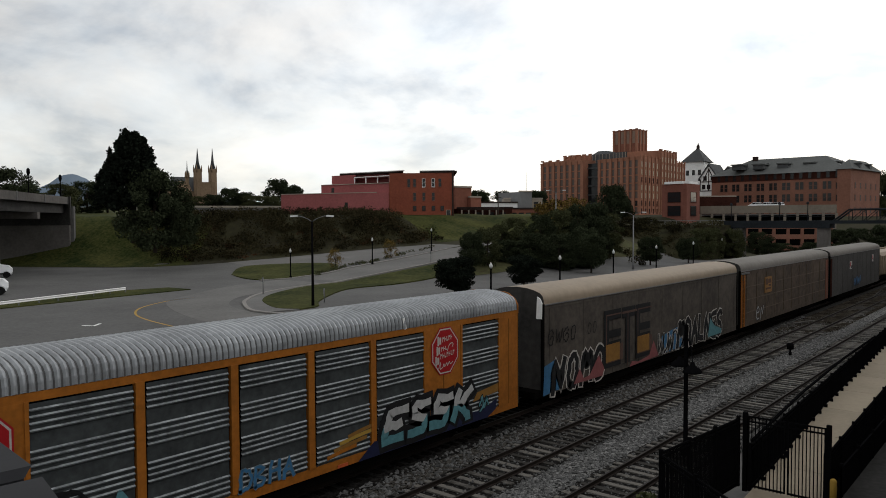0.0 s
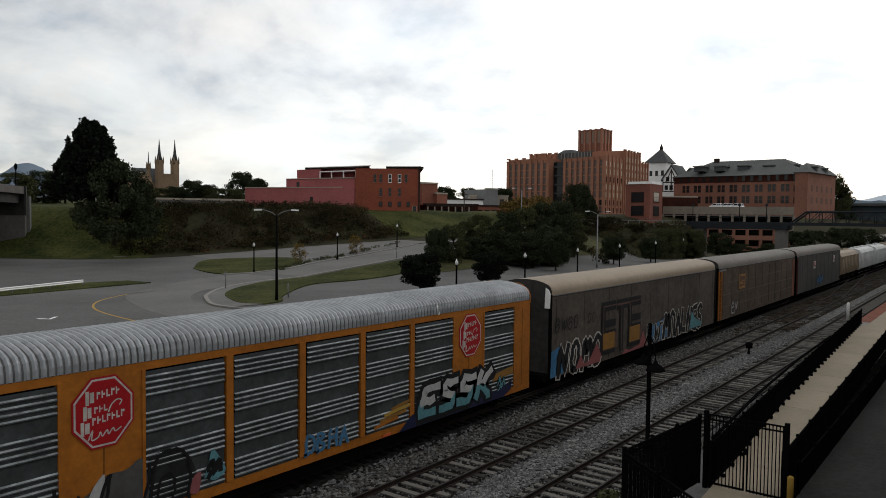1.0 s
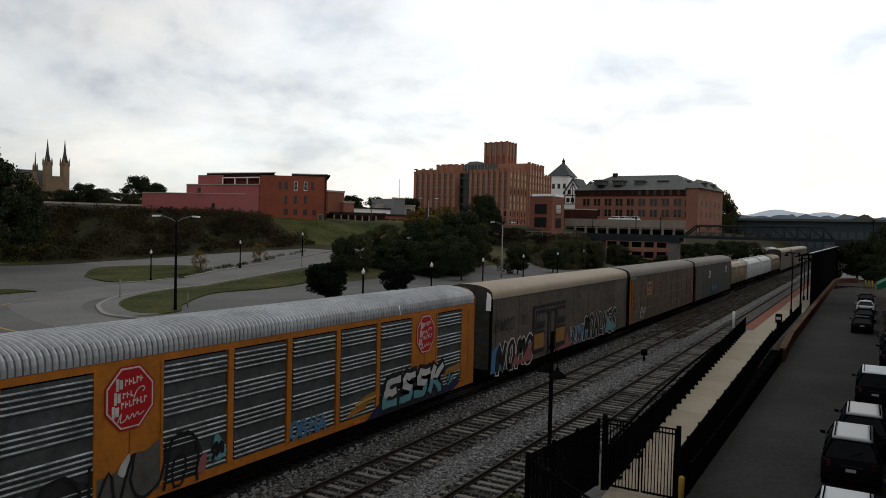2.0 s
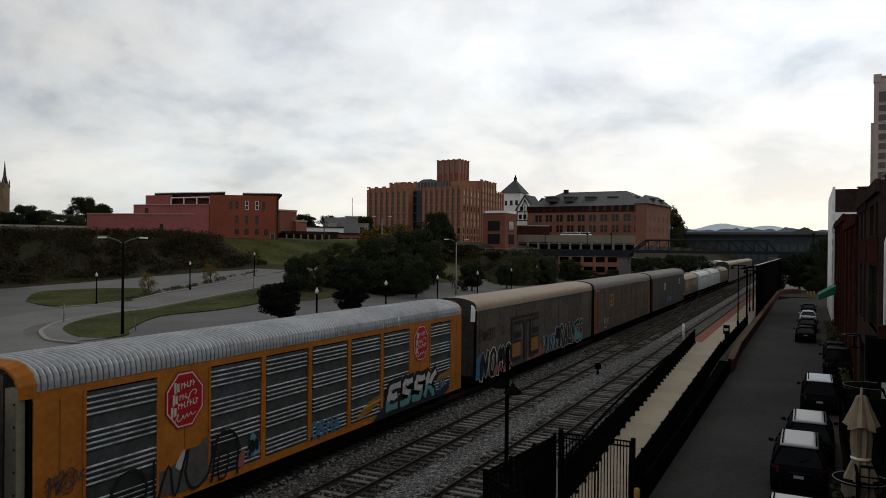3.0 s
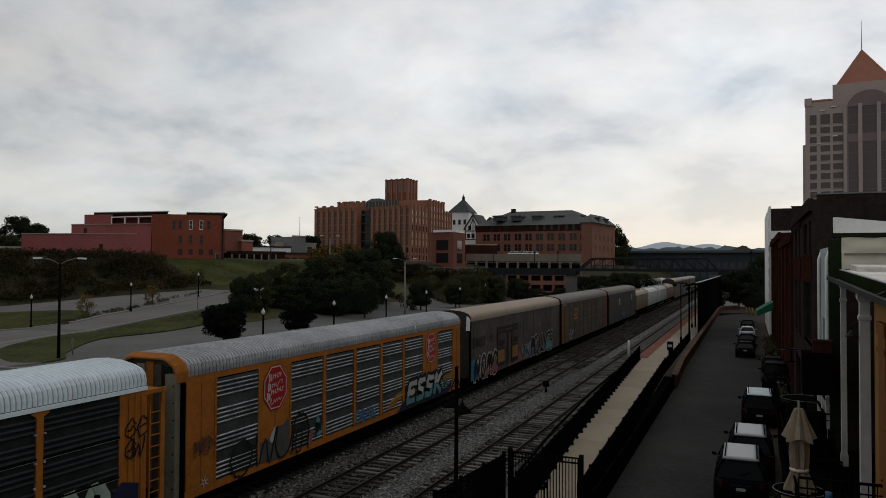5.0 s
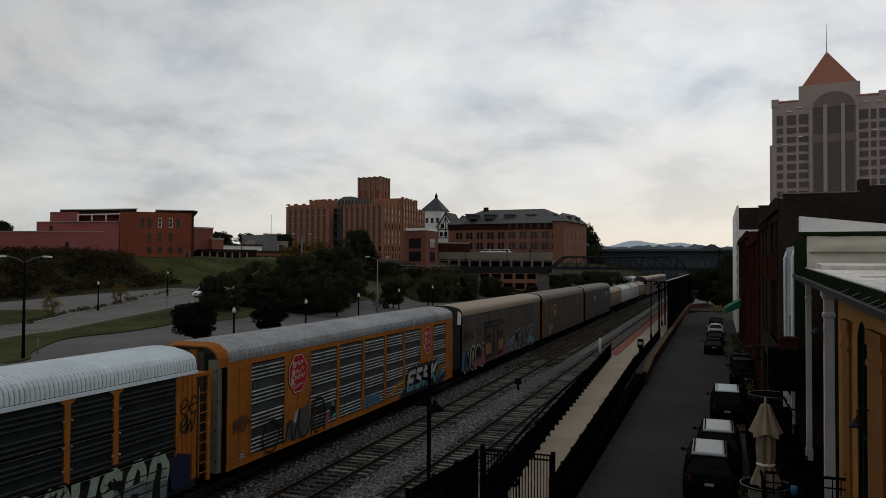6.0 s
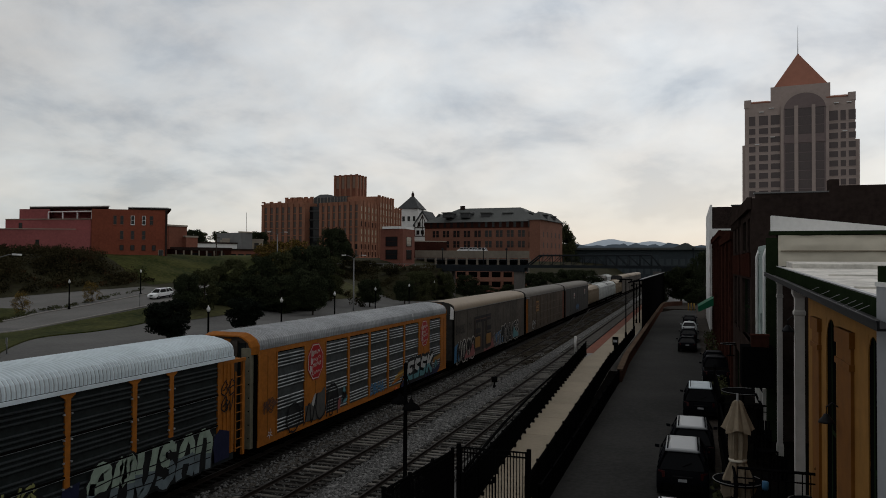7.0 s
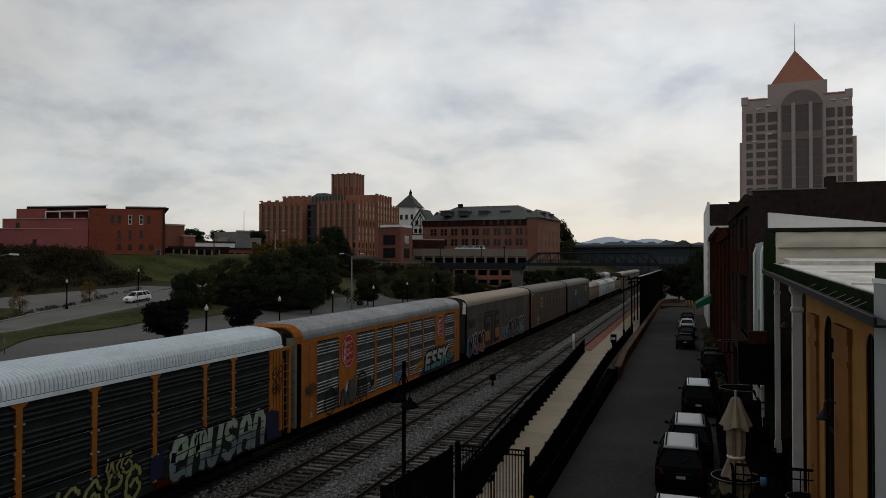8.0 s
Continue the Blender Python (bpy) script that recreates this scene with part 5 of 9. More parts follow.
            piece("picket", me, ob, (p.x, p.y, 0), ang)
        else:
            rest += 1
            bar(bm, s - dense / 2, s + dense / 2, 0.013, z0, z1)
    if rest:
        tagged(part("picket_rest", bm, M["black"], ob), kind="stuff")
    else:
        bm.free()
    if base:
        bm = bmesh.new()
        bar(bm, 0, L, 0.1, z0 - base, z0 + 0.02)
        part("plinth", bm, M["under"], ob)
    return ob


picket_fence("fence", (fence_left(25.3), 25.3), (fence_left(72), 72), -0.08, 1.45, "black iron picket fence between the walk and the tracks")
picket_fence("fence", (fence_right(25.5), 25.5), (fence_right(63), 63), -0.08, 1.5, "black iron picket fence along the street side of the walk", 0.11, 0.04, base=0.5)
picket_fence("fence", (fence_right(63), 63), (-6.45, 92), WALK_Z - 0.05, 1.4, "black iron picket fence above the brick wall", 0.14, 0.035)
picket_fence("fence", (-8.1, 25.3), (-8.6, 20.2), 0.0, 2.3, "black iron fence panel with mesh at the walk's end", 0.085, 0.03)
picket_fence("fence", (-8.6, 20.2), (-5.6, 17.7), 0.0, 2.25, "black iron fence running down beside the ramp", 0.13, 0.03)
hr = empty("handrail", (0, 0, 0), 0, "black pipe handrail on the track side of the fence", "handrail")
bm = bmesh.new()
tube(bm, [(fence_left(26) - 0.12, 26, 1.42), (fence_left(34) - 0.3, 34, 1.46), (fence_left(44) - 0.3, 44, 1.46), (fence_left(54) - 0.08, 54, 1.42)], 0.06, 7)
part("rail", bm, M["black"], hr)
for y in (27, 34, 40, 46, 52):
    bm = bmesh.new()
    tube(bm, [(fence_left(y) - 0.03, y, 1.3), (fence_left(y) - 0.2, y, 1.4)], 0.03, 6)
    part("bracket", bm, M["black"], hr)
foot = bmesh.new()
box(foot, 0.0, 0.13, -0.05, 0.05, 0.0, 0.14)
foot = mesh_of("post_foot", foot, M["black"])
feet = empty("fence_footing", (0, 0, 0), 0, "black steel brackets along the foot of the fence", "fence", "black iron fences of the station")
for k in range(34):
    y = 26.5 + 1.35 * k
    piece("post_foot", foot, feet, (fence_left(y) + 0.06, y, walk_z(y)))


# added solid panel, filling the black band beside the street
scr = empty("fence_screen", (0, 0, 0), 0, "black screened fence standing along the street edge", "fence", "black iron fences of the station")
boxpart("screen_panel", (-5.06, -5.0, 25.6, 55.9, 0.0, 1.2), M["black"], scr)
for k in range(13):
    boxpart("screen_post", (-5.08, -4.98, 25.6 + k * 2.45, 25.68 + k * 2.45, 0.0, 1.32), M["black"], scr)
# flat black strip stands in for the shadow on this ground
bm = bmesh.new()
prism(bm, [(-5.0, 25.6), (-5.0, 62), (fence_right(62) + 0.01, 62), (fence_right(25.6) + 0.01, 25.6)], "z", -0.8, 0.2)
solid("planting_strip", bm, M["under"], "black strip for the shade between fence and street", "ground strip", kind="structure")


def make_gate():
    ob = empty("iron_gate", (0, 0, 0), 0, "closed two-leaved black iron gate across the concrete walk", "gate")
    y, z0, z1 = 25.4, -0.02, 2.42
    me = bmesh.new()
    box(me, -0.014, 0.014, -0.014, 0.014, 0, z1 - z0 - 0.05)
    me = mesh_of("picket", me, M["black"])
    for x0, x1 in ((-7.82, -6.63), (-6.57, -5.43)):
        bm = bmesh.new()
        hole_wall(bm, x0, x1, z0 + 0.05, z1, y - 0.022, y + 0.022, [(x0 + 0.05, x1 - 0.05, z0 + 0.11, z1 - 0.22), (x0 + 0.05, x1 - 0.05, z1 - 0.17, z1 - 0.05)], True)
        leaf = part("gate_leaf", bm, M["black"], ob)
        for i in range(9):
            piece("picket", me, leaf, (x0 + 0.13 + i * (x1 - x0 - 0.26) / 8, y, z0 + 0.02))
    for x in (-7.9, -5.35):
        boxpart("gate_post", (x - 0.07, x + 0.07, y - 0.07, y + 0.07, -0.15, 2.52), M["black"], ob)
    boxpart("latch", (-6.66, -6.54, y - 0.06, y + 0.06, 1.25, 1.45), M["black"], ob)


make_gate()
bm = bmesh.new()
lathe(bm, [(0.10, -0.2), (0.10, 0.84), (0.08, 0.89), (0.03, 0.92)], 14, -5.17, 25.2)
solid("bollard", bm, M["yellow"], "yellow painted steel bollard beside the gate", "bollard")

# low brick wall with a rounded corner along the street
wall_pts = [(-5.0, 56), (-5.3, 66), (-5.35, 150), (-5.2, 155), (-4.6, 158.5), (-3.4, 161), (-1.8, 162.5)]


def band(bm, line, w, z0, z1):
    P = [Vector(p) for p in line]
    rows = []
    for i, p in enumerate(P):
        d = (P[min(i + 1, len(P) - 1)] - P[max(0, i - 1)]).normalized()
        o = Vector((-d.y, d.x)) * w / 2
        rows.append([bm.verts.new((*(p + o), z0)), bm.verts.new((*(p + o), z1)), bm.verts.new((*(p - o), z1)), bm.verts.new((*(p - o), z0))])
    for r, s in zip(rows, rows[1:]):
        for k in range(4):
            bm.faces.new((r[k], r[(k + 1) % 4], s[(k + 1) % 4], s[k]))
    bm.faces.new(rows[0])
    bm.faces.new(rows[-1][::-1])


wall_ob = empty("low_wall", (0, 0, 0), 0, "low red brick wall with a stone cap along the street", "wall", kind="structure")
bm = bmesh.new()
band(bm, wall_pts, 0.35, 0.0, 1.12)
part("brickwork", bm, M["brick_wall"], wall_ob)
bm = bmesh.new()
band(bm, wall_pts, 0.45, 1.12, 1.24)
part("cap", bm, M["wall_cap"], wall_ob, "dull tan brick cap")

for x in (-0.45, 0.05, 0.55):
    bm = bmesh.new()
    lathe(bm, [(0.12, 0.3), (0.12, 1.6), (0.05, 1.7)], 10, x, 146.5)
    solid("bollard", bm, M["yellow"], "yellow steel bollard at the street's end", "bollard", "three bollards")

# platform canopy: dark steel posts, wall screen and pale-edged roof
can = empty("platform_canopy", (0, 0, 0), 0, "long dark platform canopy with a pale roof edge", "canopy")
bm = bmesh.new()
prism(bm, [(-7.9, 6.45), (-5.95, 6.78), (-5.95, 6.98), (-7.9, 6.6)], "y", 100, 186)
part("canopy_roof", bm, M["black"], can, "single-pitch dark canopy roof")
bm = bmesh.new()
prism(bm, [(-6.35, 6.94), (-5.93, 7.0), (-5.93, 7.08), (-6.35, 7.02)], "y", 99.9, 186.1)
part("roof_edge", bm, M["grey_paint"], can, "pale metal roof edge")
for k in range(12):
    boxpart("screen", (-6.1, -5.98, 100 + 7.17 * k, 107.1 + 7.17 * k, 0.35, 6.8), M["black"], can, "black boarded back screen")
for k in range(8):
    yy = 101.0 + k * 11.8
    boxpart("canopy_post", (-7.3, -7.1, yy, yy + 0.2, 0.3, 6.55), M["black"], can)


def twin_lamp(at, h_, label, group=""):
    """Black post with two bell shades hung from curved arms below its top."""
    ob = empty("yard_lamp", at, 0, label, "lamp", group)
    bm = bmesh.new()
    lathe(bm, [(0.17, 0), (0.17, 0.25), (0.09, 0.4), (0.075, h_ - 0.1), (0.09, h_ - 0.06), (0.03, h_)], 10)
    part("pole", bm, M["black"], ob)
    for s in (-1, 1):
        bm = bmesh.new()
        tube(bm, [(0, 0, h_ - 0.35), (s * 0.3, -s * 0.25, h_ - 0.9), (s * 0.42, -s * 0.45, h_ - 1.25), (s * 0.45, -s * 0.5, h_ - 1.5)], 0.022, 6)
        part("arm", bm, M["black"], ob)
        bm = bmesh.new()
        z = h_ - 1.45
        lathe(bm, [(0.36, z - 0.30), (0.36, z - 0.27), (0.25, z - 0.13), (0.1, z - 0.04), (0.07, z + 0.08), (0.03, z + 0.1)], 14, s * 0.45, -s * 0.5)
        part("shade", bm, M["black"], ob)
    return ob


twin_lamp((-10.95, 27.9, -0.2), 5.15, "black lamp post with two bell shades beside the track")


def walk_pole(at, h_, group):
    ob = empty("platform_lamp", at, 0, "tall slim black platform lamp post", "lamp", group)
    bm = bmesh.new()
    lathe(bm, [(0.14, 0), (0.14, 0.5), (0.07, 0.6), (0.06, h_)], 8)
    part("pole", bm, M["black"], ob)
    bm = bmesh.new()
    box(bm, -0.75, 0.75, -0.06, 0.06, h_ - 0.12, h_)
    for s in (-1, 1):
        lathe(bm, [(0.24, h_ - 0.42), (0.2, h_ - 0.3), (0.06, h_ - 0.16), (0.04, h_ - 0.1)], 10, s * 0.65, 0)
    part("lantern", bm, M["black"], ob, "crossbar with two bell shades")


walk_pole((-7.36, 90.5, 0.3), 6.9, "platform lamps")
walk_pole((-7.6, 112.0, 0.3), 5.8, "platform lamps")

bm = bmesh.new()
box(bm, -7.25, -6.95, 74.7, 75.0, 0.28, 0.95)
sb = solid("signal_box", bm, M["black"], "small black cabinet on a stand at the walk's edge", "cabinet")
boxpart("cabinet_top", (-7.36, -6.82, 74.6, 75.1, 0.95, 1.75), M["black"], sb)
boxpart("cabinet_plate", (-7.28, -6.9, 74.58, 74.6, 1.25, 1.5), M["grey_paint"], sb, "pale plate on the cabinet")
bm = bmesh.new()
lathe(bm, [(0.13, -0.3), (0.13, 1.45), (0.11, 1.55), (0.02, 1.6)], 10, -11.2, 76)
solid("marker_post", bm, M["white"], "white plastic marker post beside the fence", "post")
bm = bmesh.new()
lathe(bm, [(0.1, -0.25), (0.1, 0.0), (0.06, 0.05), (0.06, 0.2), (0.22, 0.22), (0.24, 0.55), (0.15, 0.62)], 10, -13.76, 53)
solid("switch_stand", bm, M["black"], "small black switch stand in the ballast", "switch stand")
bm = bmesh.new()
for k in range(5):
    box(bm, -18.1 + 0.22 * k, -17.6 + 0.3 * k, 66.5 + 1.1 * k, 66.8 + 1.1 * k, -0.2, -0.02 - 0.02 * (k % 2))
solid("scrap_ties", bm, M["tie"], "loose broken ties lying between the tracks", "debris", kind="stuff")
# end of the parapet in front of the viewpoint: two metal caps with a dark joint, on a wall
par = empty("parapet", (0, 0, 0), 0, "dark grey painted metal-capped parapet end with an open joint", "parapet")
for pts in ([(-2.6, 0.558), (-0.687, 0.39), (-0.71, 0.044), (-2.6, 0.209)], [(-0.655, 0.383), (-0.45, 0.344), (-0.49, 0.014), (-0.681, 0.039)]):
    bm = bmesh.new()
    loft(bm, [[(x + (0.012 if i in (1, 2) else 0) * k, y - 0.012 * k * (i < 2), z) for i, (x, y) in enumerate(pts)] for z, k in ((8.665, 0), (8.742, 0), (8.75, -1))])
    part("parapet_cap", bm, M["cap_grey"], par, "worn dark grey metal cap")
bm = bmesh.new()
prism(bm, [(-2.6, 0.51), (-0.52, 0.315), (-0.55, 0.054), (-2.6, 0.24)], "z", 0.2, 8.66)
part("parapet_wall", bm, M["under"], par)


# ---- vehicles ----
CAR_SHAPES = {
    # length, width, hood height, belt, roof, cabin: rear foot, rear top, front top, front foot
    "suv": (4.6, 1.86, 1.07, 1.1, 1.76, 0.1, 0.48, 2.95, 3.7),
    "boxy": (4.5, 1.84, 1.08, 1.12, 1.86, 0.08, 0.3, 2.75, 3.2),
    "sedan": (4.7, 1.8, 0.92, 0.95, 1.44, 0.5, 1.25, 2.7, 3.55),
    "pickup": (5.4, 1.9, 1.02, 1.08, 1.8, 1.9, 2.15, 3.4, 4.05),
}


def road_car(name, kind, paint, at, turn, label, group="", roof=None):
    Ln, W, hood, belt, top, rf, rt_, ft, ff = CAR_SHAPES[kind]
    ob = empty(name, at, turn, label, "car", group)
    w = W / 2
    prof = [(0.10, 0.30), (0.0, 0.42), (0.0, 0.66), (0.05, belt - 0.14), (0.12, belt - 0.03), (0.22, belt), (ff - 0.1, belt), (ff + 0.15, belt - 0.015), (Ln - 0.7, hood - 0.02), (Ln - 0.3, hood - 0.1), (Ln - 0.1, hood - 0.24), (Ln - 0.01, 0.6), (Ln, 0.45), (Ln - 0.1, 0.3)]
    if kind == "sedan":
        prof[4:6] = [(0.08, belt - 0.05), (0.5, belt)]
    bm = bmesh.new()
    secs = []
    for x, k in ((-w, 0.86), (-w + 0.02, 0.93), (-w + 0.08, 0.985), (-w + 0.2, 1.0), (0, 1.012), (w - 0.2, 1.0), (w - 0.08, 0.985), (w - 0.02, 0.93), (w, 0.86)):
        secs.append([(x, Ln / 2 + (y - Ln / 2) * (0.72 + 0.28 * k), 0.32 + (z - 0.32) * (0.25 + 0.75 * k)) for y, z in prof])
    loft(bm, secs)
    for f in bm.faces:
        f.smooth = len(f.verts) == 4
    part("body", bm, paint, ob)
    ins = 0.32
    # glazed cabin, its roof shell and the pillars
    bm = bmesh.new()
    levels = ((0.0, 0.06, rf, ff), (0.5, 0.15, rf + (rt_ - rf) * 0.5, ff + (ft - ff) * 0.5), (1.0, ins, rt_, ft))
    zs = [belt - 0.02 + k * (top - 0.08 - belt) for k, *_ in levels]
    loft(bm, [[(-w + i + 0.1, a, z), (w - i - 0.1, a, z), (w - i, a + 0.12, z), (w - i, b - 0.12, z), (w - i - 0.1, b, z), (-w + i + 0.1, b, z), (-w + i, b - 0.12, z), (-w + i, a + 0.12, z)] for z, (k, i, a, b) in zip(zs, levels)])
    part("cabin_glass", bm, M["car_glass"], ob)
    bm = bmesh.new()
    loft(bm, [[(s * (w - ins + g) if abs(s) == 1 else s * (w - ins + g), (rt_ if q < 0 else ft) - q * g2, top + dz) for s, q in ((-1, -0.8), (-0.85, -1), (0.85, -1), (1, -0.8), (1, 0.8), (0.85, 1), (-0.85, 1), (-1, 0.8))]
              for g, g2, dz in ((0.02, -0.06, -0.09), (0.02, -0.05, -0.05), (-0.04, 0.02, -0.02), (-0.18, 0.2, 0.0))])
    for f in bm.faces:
        f.smooth = len(f.verts) == 4
    shell = part("roof", bm, roof or paint, ob)
    for sx in (-1, 1):
        for (ya, za), (yb, zb) in (((rf + 0.08, belt - 0.02), (rt_ + 0.06, top - 0.07)), ((ff - 0.08, belt - 0.02), (ft - 0.06, top - 0.07)), (((rf + ff) / 2 - 0.1, belt), ((rt_ + ft) / 2, top - 0.07)), ((rf + 0.75, belt), (rt_ + 0.75, top - 0.07))):
            bm = bmesh.new()
            tube(bm, [(sx * (w - 0.05), ya, za), (sx * (w - ins + 0.01), yb, zb)], 0.045, 5)
            part("pillar", bm, paint, ob)
        if kind in ("suv", "boxy"):
            bm = bmesh.new()
            tube(bm, [(sx * (w - ins - 0.06), rt_ + 0.12, top - 0.02), (sx * (w - ins - 0.06), rt_ + 0.24, top + 0.055), (sx * (w - ins - 0.06), ft - 0.3, top + 0.055), (sx * (w - ins - 0.06), ft - 0.18, top - 0.02)], 0.022, 5)
            part("roof_rail", bm, M["black"], shell)
        bm = bmesh.new()
        loft(bm, [[(sx * (w + 0.02) + a, ff - 0.38 + b, belt + c) for a, b, c in ((0, 0, 0.0), (0, 0.1, 0.0), (0, 0.1, 0.13), (0, 0, 0.13))], [(sx * (w + 0.2) + a, ff - 0.36 + b, belt + c) for a, b, c in ((0, 0, 0.02), (0, 0.07, 0.02), (0, 0.07, 0.14), (0, 0, 0.14))]])
        part("mirror", bm, paint, ob)
        bm = bmesh.new()
        loft(bm, [[(sx * (w - 0.30), 0.0, belt - 0.30), (sx * (w - 0.06), 0.06, belt - 0.30), (sx * (w - 0.06), 0.10, belt - 0.06), (sx * (w - 0.30), 0.03, belt - 0.08)], [(sx * (w - 0.30), 0.12, belt - 0.30), (sx * (w - 0.05), 0.22, belt - 0.30), (sx * (w - 0.05), 0.26, belt - 0.06), (sx * (w - 0.30), 0.15, belt - 0.08)]])
        part("tail_light", bm, M["tail_red"], ob)
        bm = bmesh.new()
        loft(bm, [[(sx * (w - 0.5), Ln - 0.02, hood - 0.36), (sx * (w - 0.1), Ln - 0.16, hood - 0.36), (sx * (w - 0.1), Ln - 0.2, hood - 0.2), (sx * (w - 0.5), Ln - 0.08, hood - 0.22)], [(sx * (w - 0.5), Ln - 0.2, hood - 0.36), (sx * (w - 0.1), Ln - 0.34, hood - 0.36), (sx * (w - 0.1), Ln - 0.36, hood - 0.2), (sx * (w - 0.5), Ln - 0.24, hood - 0.22)]])
        part("headlight", bm, M["lampglass"], ob)
        for yy in (0.85, Ln - 0.9):
            bm = bmesh.new()
            tube(bm, [(sx * (w - 0.12), yy, 0.37), (sx * (w - 0.012), yy, 0.37)], 0.42, 18)
            part("wheel_arch", bm, M["black"], ob)
            bm = bmesh.new()
            tube(bm, [(sx * (w - 0.24), yy, 0.34), (sx * (w - 0.05), yy, 0.34), (sx * (w + 0.0), yy, 0.34)], [0.34, 0.34, 0.31], 18)
            wh = part("wheel", bm, M["tyre"], ob)
            bm = bmesh.new()
            tube(bm, [(sx * (w - 0.01), yy, 0.34), (sx * (w + 0.015), yy, 0.34)], [0.21, 0.18], 12)
            part("rim", bm, M["pole"], wh)
    bm = bmesh.new()
    box(bm, -0.35, 0.35, -0.02, 0.06, belt - 0.26, belt - 0.22)
    part("boot_trim", bm, M["cap_grey"], ob)
    if kind in ("suv", "boxy"):
        bm = bmesh.new()
        tube(bm, [(0.0, rf + (rt_ - rf) * 0.15, belt + 0.1), (0.32, rf + (rt_ - rf) * 0.35, belt + 0.24)], 0.014, 4)
        part("rear_wiper", bm, M["black"], ob)
    bm = bmesh.new()
    loft(bm, [[(x, Ln + d - abs(x) ** 3 * 0.16, z) for x in (-0.62, -0.3, 0, 0.3, 0.62)] + [(x, Ln - 0.15, z) for x in (0.62, 0.3, 0, -0.3, -0.62)] for d, z in ((-0.01, 0.46), (0.012, 0.52), (-0.03, hood - 0.36), (-0.09, hood - 0.26))])
    part("grille", bm, M["black"], ob, "dark radiator grille")
    for sx in (-1, 1):
        bm = bmesh.new()
        loft(bm, [[(sx * (w - 0.1), y, 0.26), (sx * (w + 0.004), y, 0.3), (sx * (w + 0.006), y, 0.46), (sx * (w - 0.1), y, 0.5)] for y in (0.4, Ln - 0.4)])
        part("side_sill", bm, M["black"], ob, "black sill cladding")
    boxpart("number_plate", (-0.16, 0.16, -0.03, 0.01, 0.68, 0.78), M["grey_paint"], ob)
    bm = bmesh.new()
    loft(bm, [[(x, -0.06 + abs(x) ** 3 * 0.12, z) for x in (-w + 0.06, -w / 2, 0, w / 2, w - 0.06)] + [(x, 0.14 + abs(x) ** 3 * 0.1, z) for x in (w - 0.06, w / 2, 0, -w / 2, -w + 0.06)] for z in (0.36, 0.58)])
    part("bumper", bm, M["black"], ob)
    if kind == "pickup":
        boxpart("load_bed", (-w + 0.12, w - 0.12, 0.25, rf - 0.15, belt - 0.05, belt + 0.02), M["under"], ob)
    return ob


G = "cars parked along the back street"
Z = 0.27
# pale roofs of the dark utility vehicles paint in the reflected sky
road_car("parked_suv", "boxy", M["car_black"], (-0.3, 20.2, Z), 0, "black boxy utility vehicle parked at the kerb", G, M["car_silver_and_sheen"])
road_car("parked_suv", "suv", M["car_black"], (-0.30, 28.8, Z), 0, "black utility vehicle parked with a grey sky sheen painted on its roof", G, M["car_grey"])
road_car("parked_suv", "suv", M["car_black"], (0.03, 33.05, Z), 0, "dark utility vehicle with a grey sky sheen painted on its roof", G, M["car_grey"])
road_car("parked_suv", "boxy", M["car_black"], (0.5, 43.5, Z), 0, "black boxy utility vehicle with a pale sky sheen painted on its roof", G, M["roof_white"])
road_car("parked_sedan", "sedan", M["car_black"], (-0.35, 77.0, Z), 0, "black sedan parked with its boot to the railway end", G)
road_car("parked_sedan", "sedan", M["car_black"], (-0.25, 86.5, Z), 0, "dark sedan parked in the row", G)
road_car("parked_sedan", "sedan", M["car_silver_and_sheen"], (-0.2, 97.0, Z), 0, "grey sedan parked in the row", G)
road_car("parked_sedan", "sedan", M["car_black"], (-0.2, 110.0, Z), 0, "dark sedan parked in the row", G)
road_car("parked_pickup", "pickup", M["car_black"], (1.75, 56.0, Z + 0.09), 0, "dark pickup truck parked on the sidewalk edge", G)
road_car("parked_sedan", "sedan", M["car_black"], (2.0 - 0.2, 63.5, Z + 0.09), 0, "dark car parked close to the buildings", G)
ROAD_SUV = road_car("white_suv", "suv", M["car_white"], (-90.5, 113.5, 2.9), 180, "white utility vehicle driving down the curved road")


def semi_truck(at, turn, label):
    """Bonneted road tractor with a rounded sleeper cab."""
    ob = empty("semi_truck", at, turn, label, "truck", "white trucks parked under the overpass")
    bm = bmesh.new()
    loft(bm, [[(s * w, y, z) for s, z in ((-1, 0.7), (1, 0.7), (1, t), (-1, t))] for y, w, t in ((0.0, 1.2, 3.3), (1.6, 1.2, 3.6), (2.6, 1.15, 3.3), (3.1, 1.1, 2.3))])
    part("cab", bm, M["car_white"], ob)
    bm = bmesh.new()
    loft(bm, [[(s * w, y, z) for s, z in ((-1, 0.8), (1, 0.8), (1, t), (-1, t))] for y, w, t in ((3.1, 1.05, 2.2), (4.4, 0.95, 2.0), (4.9, 0.8, 1.5))])
    part("bonnet", bm, M["car_white"], ob)
    for sx in (-1, 1):
        boxpart("side_window", (sx * 1.19 - 0.02, sx * 1.19 + 0.02, 1.9, 2.7, 2.0, 2.8), M["car_glass"], ob)
        for y in (-1.6, -0.4, 4.1):
            bm = bmesh.new()
            tube(bm, [(sx * 0.85, y, 0.52), (sx * 1.15, y, 0.52)], 0.52, 16)
            part("wheel", bm, M["tyre"], ob)
        bm = bmesh.new()
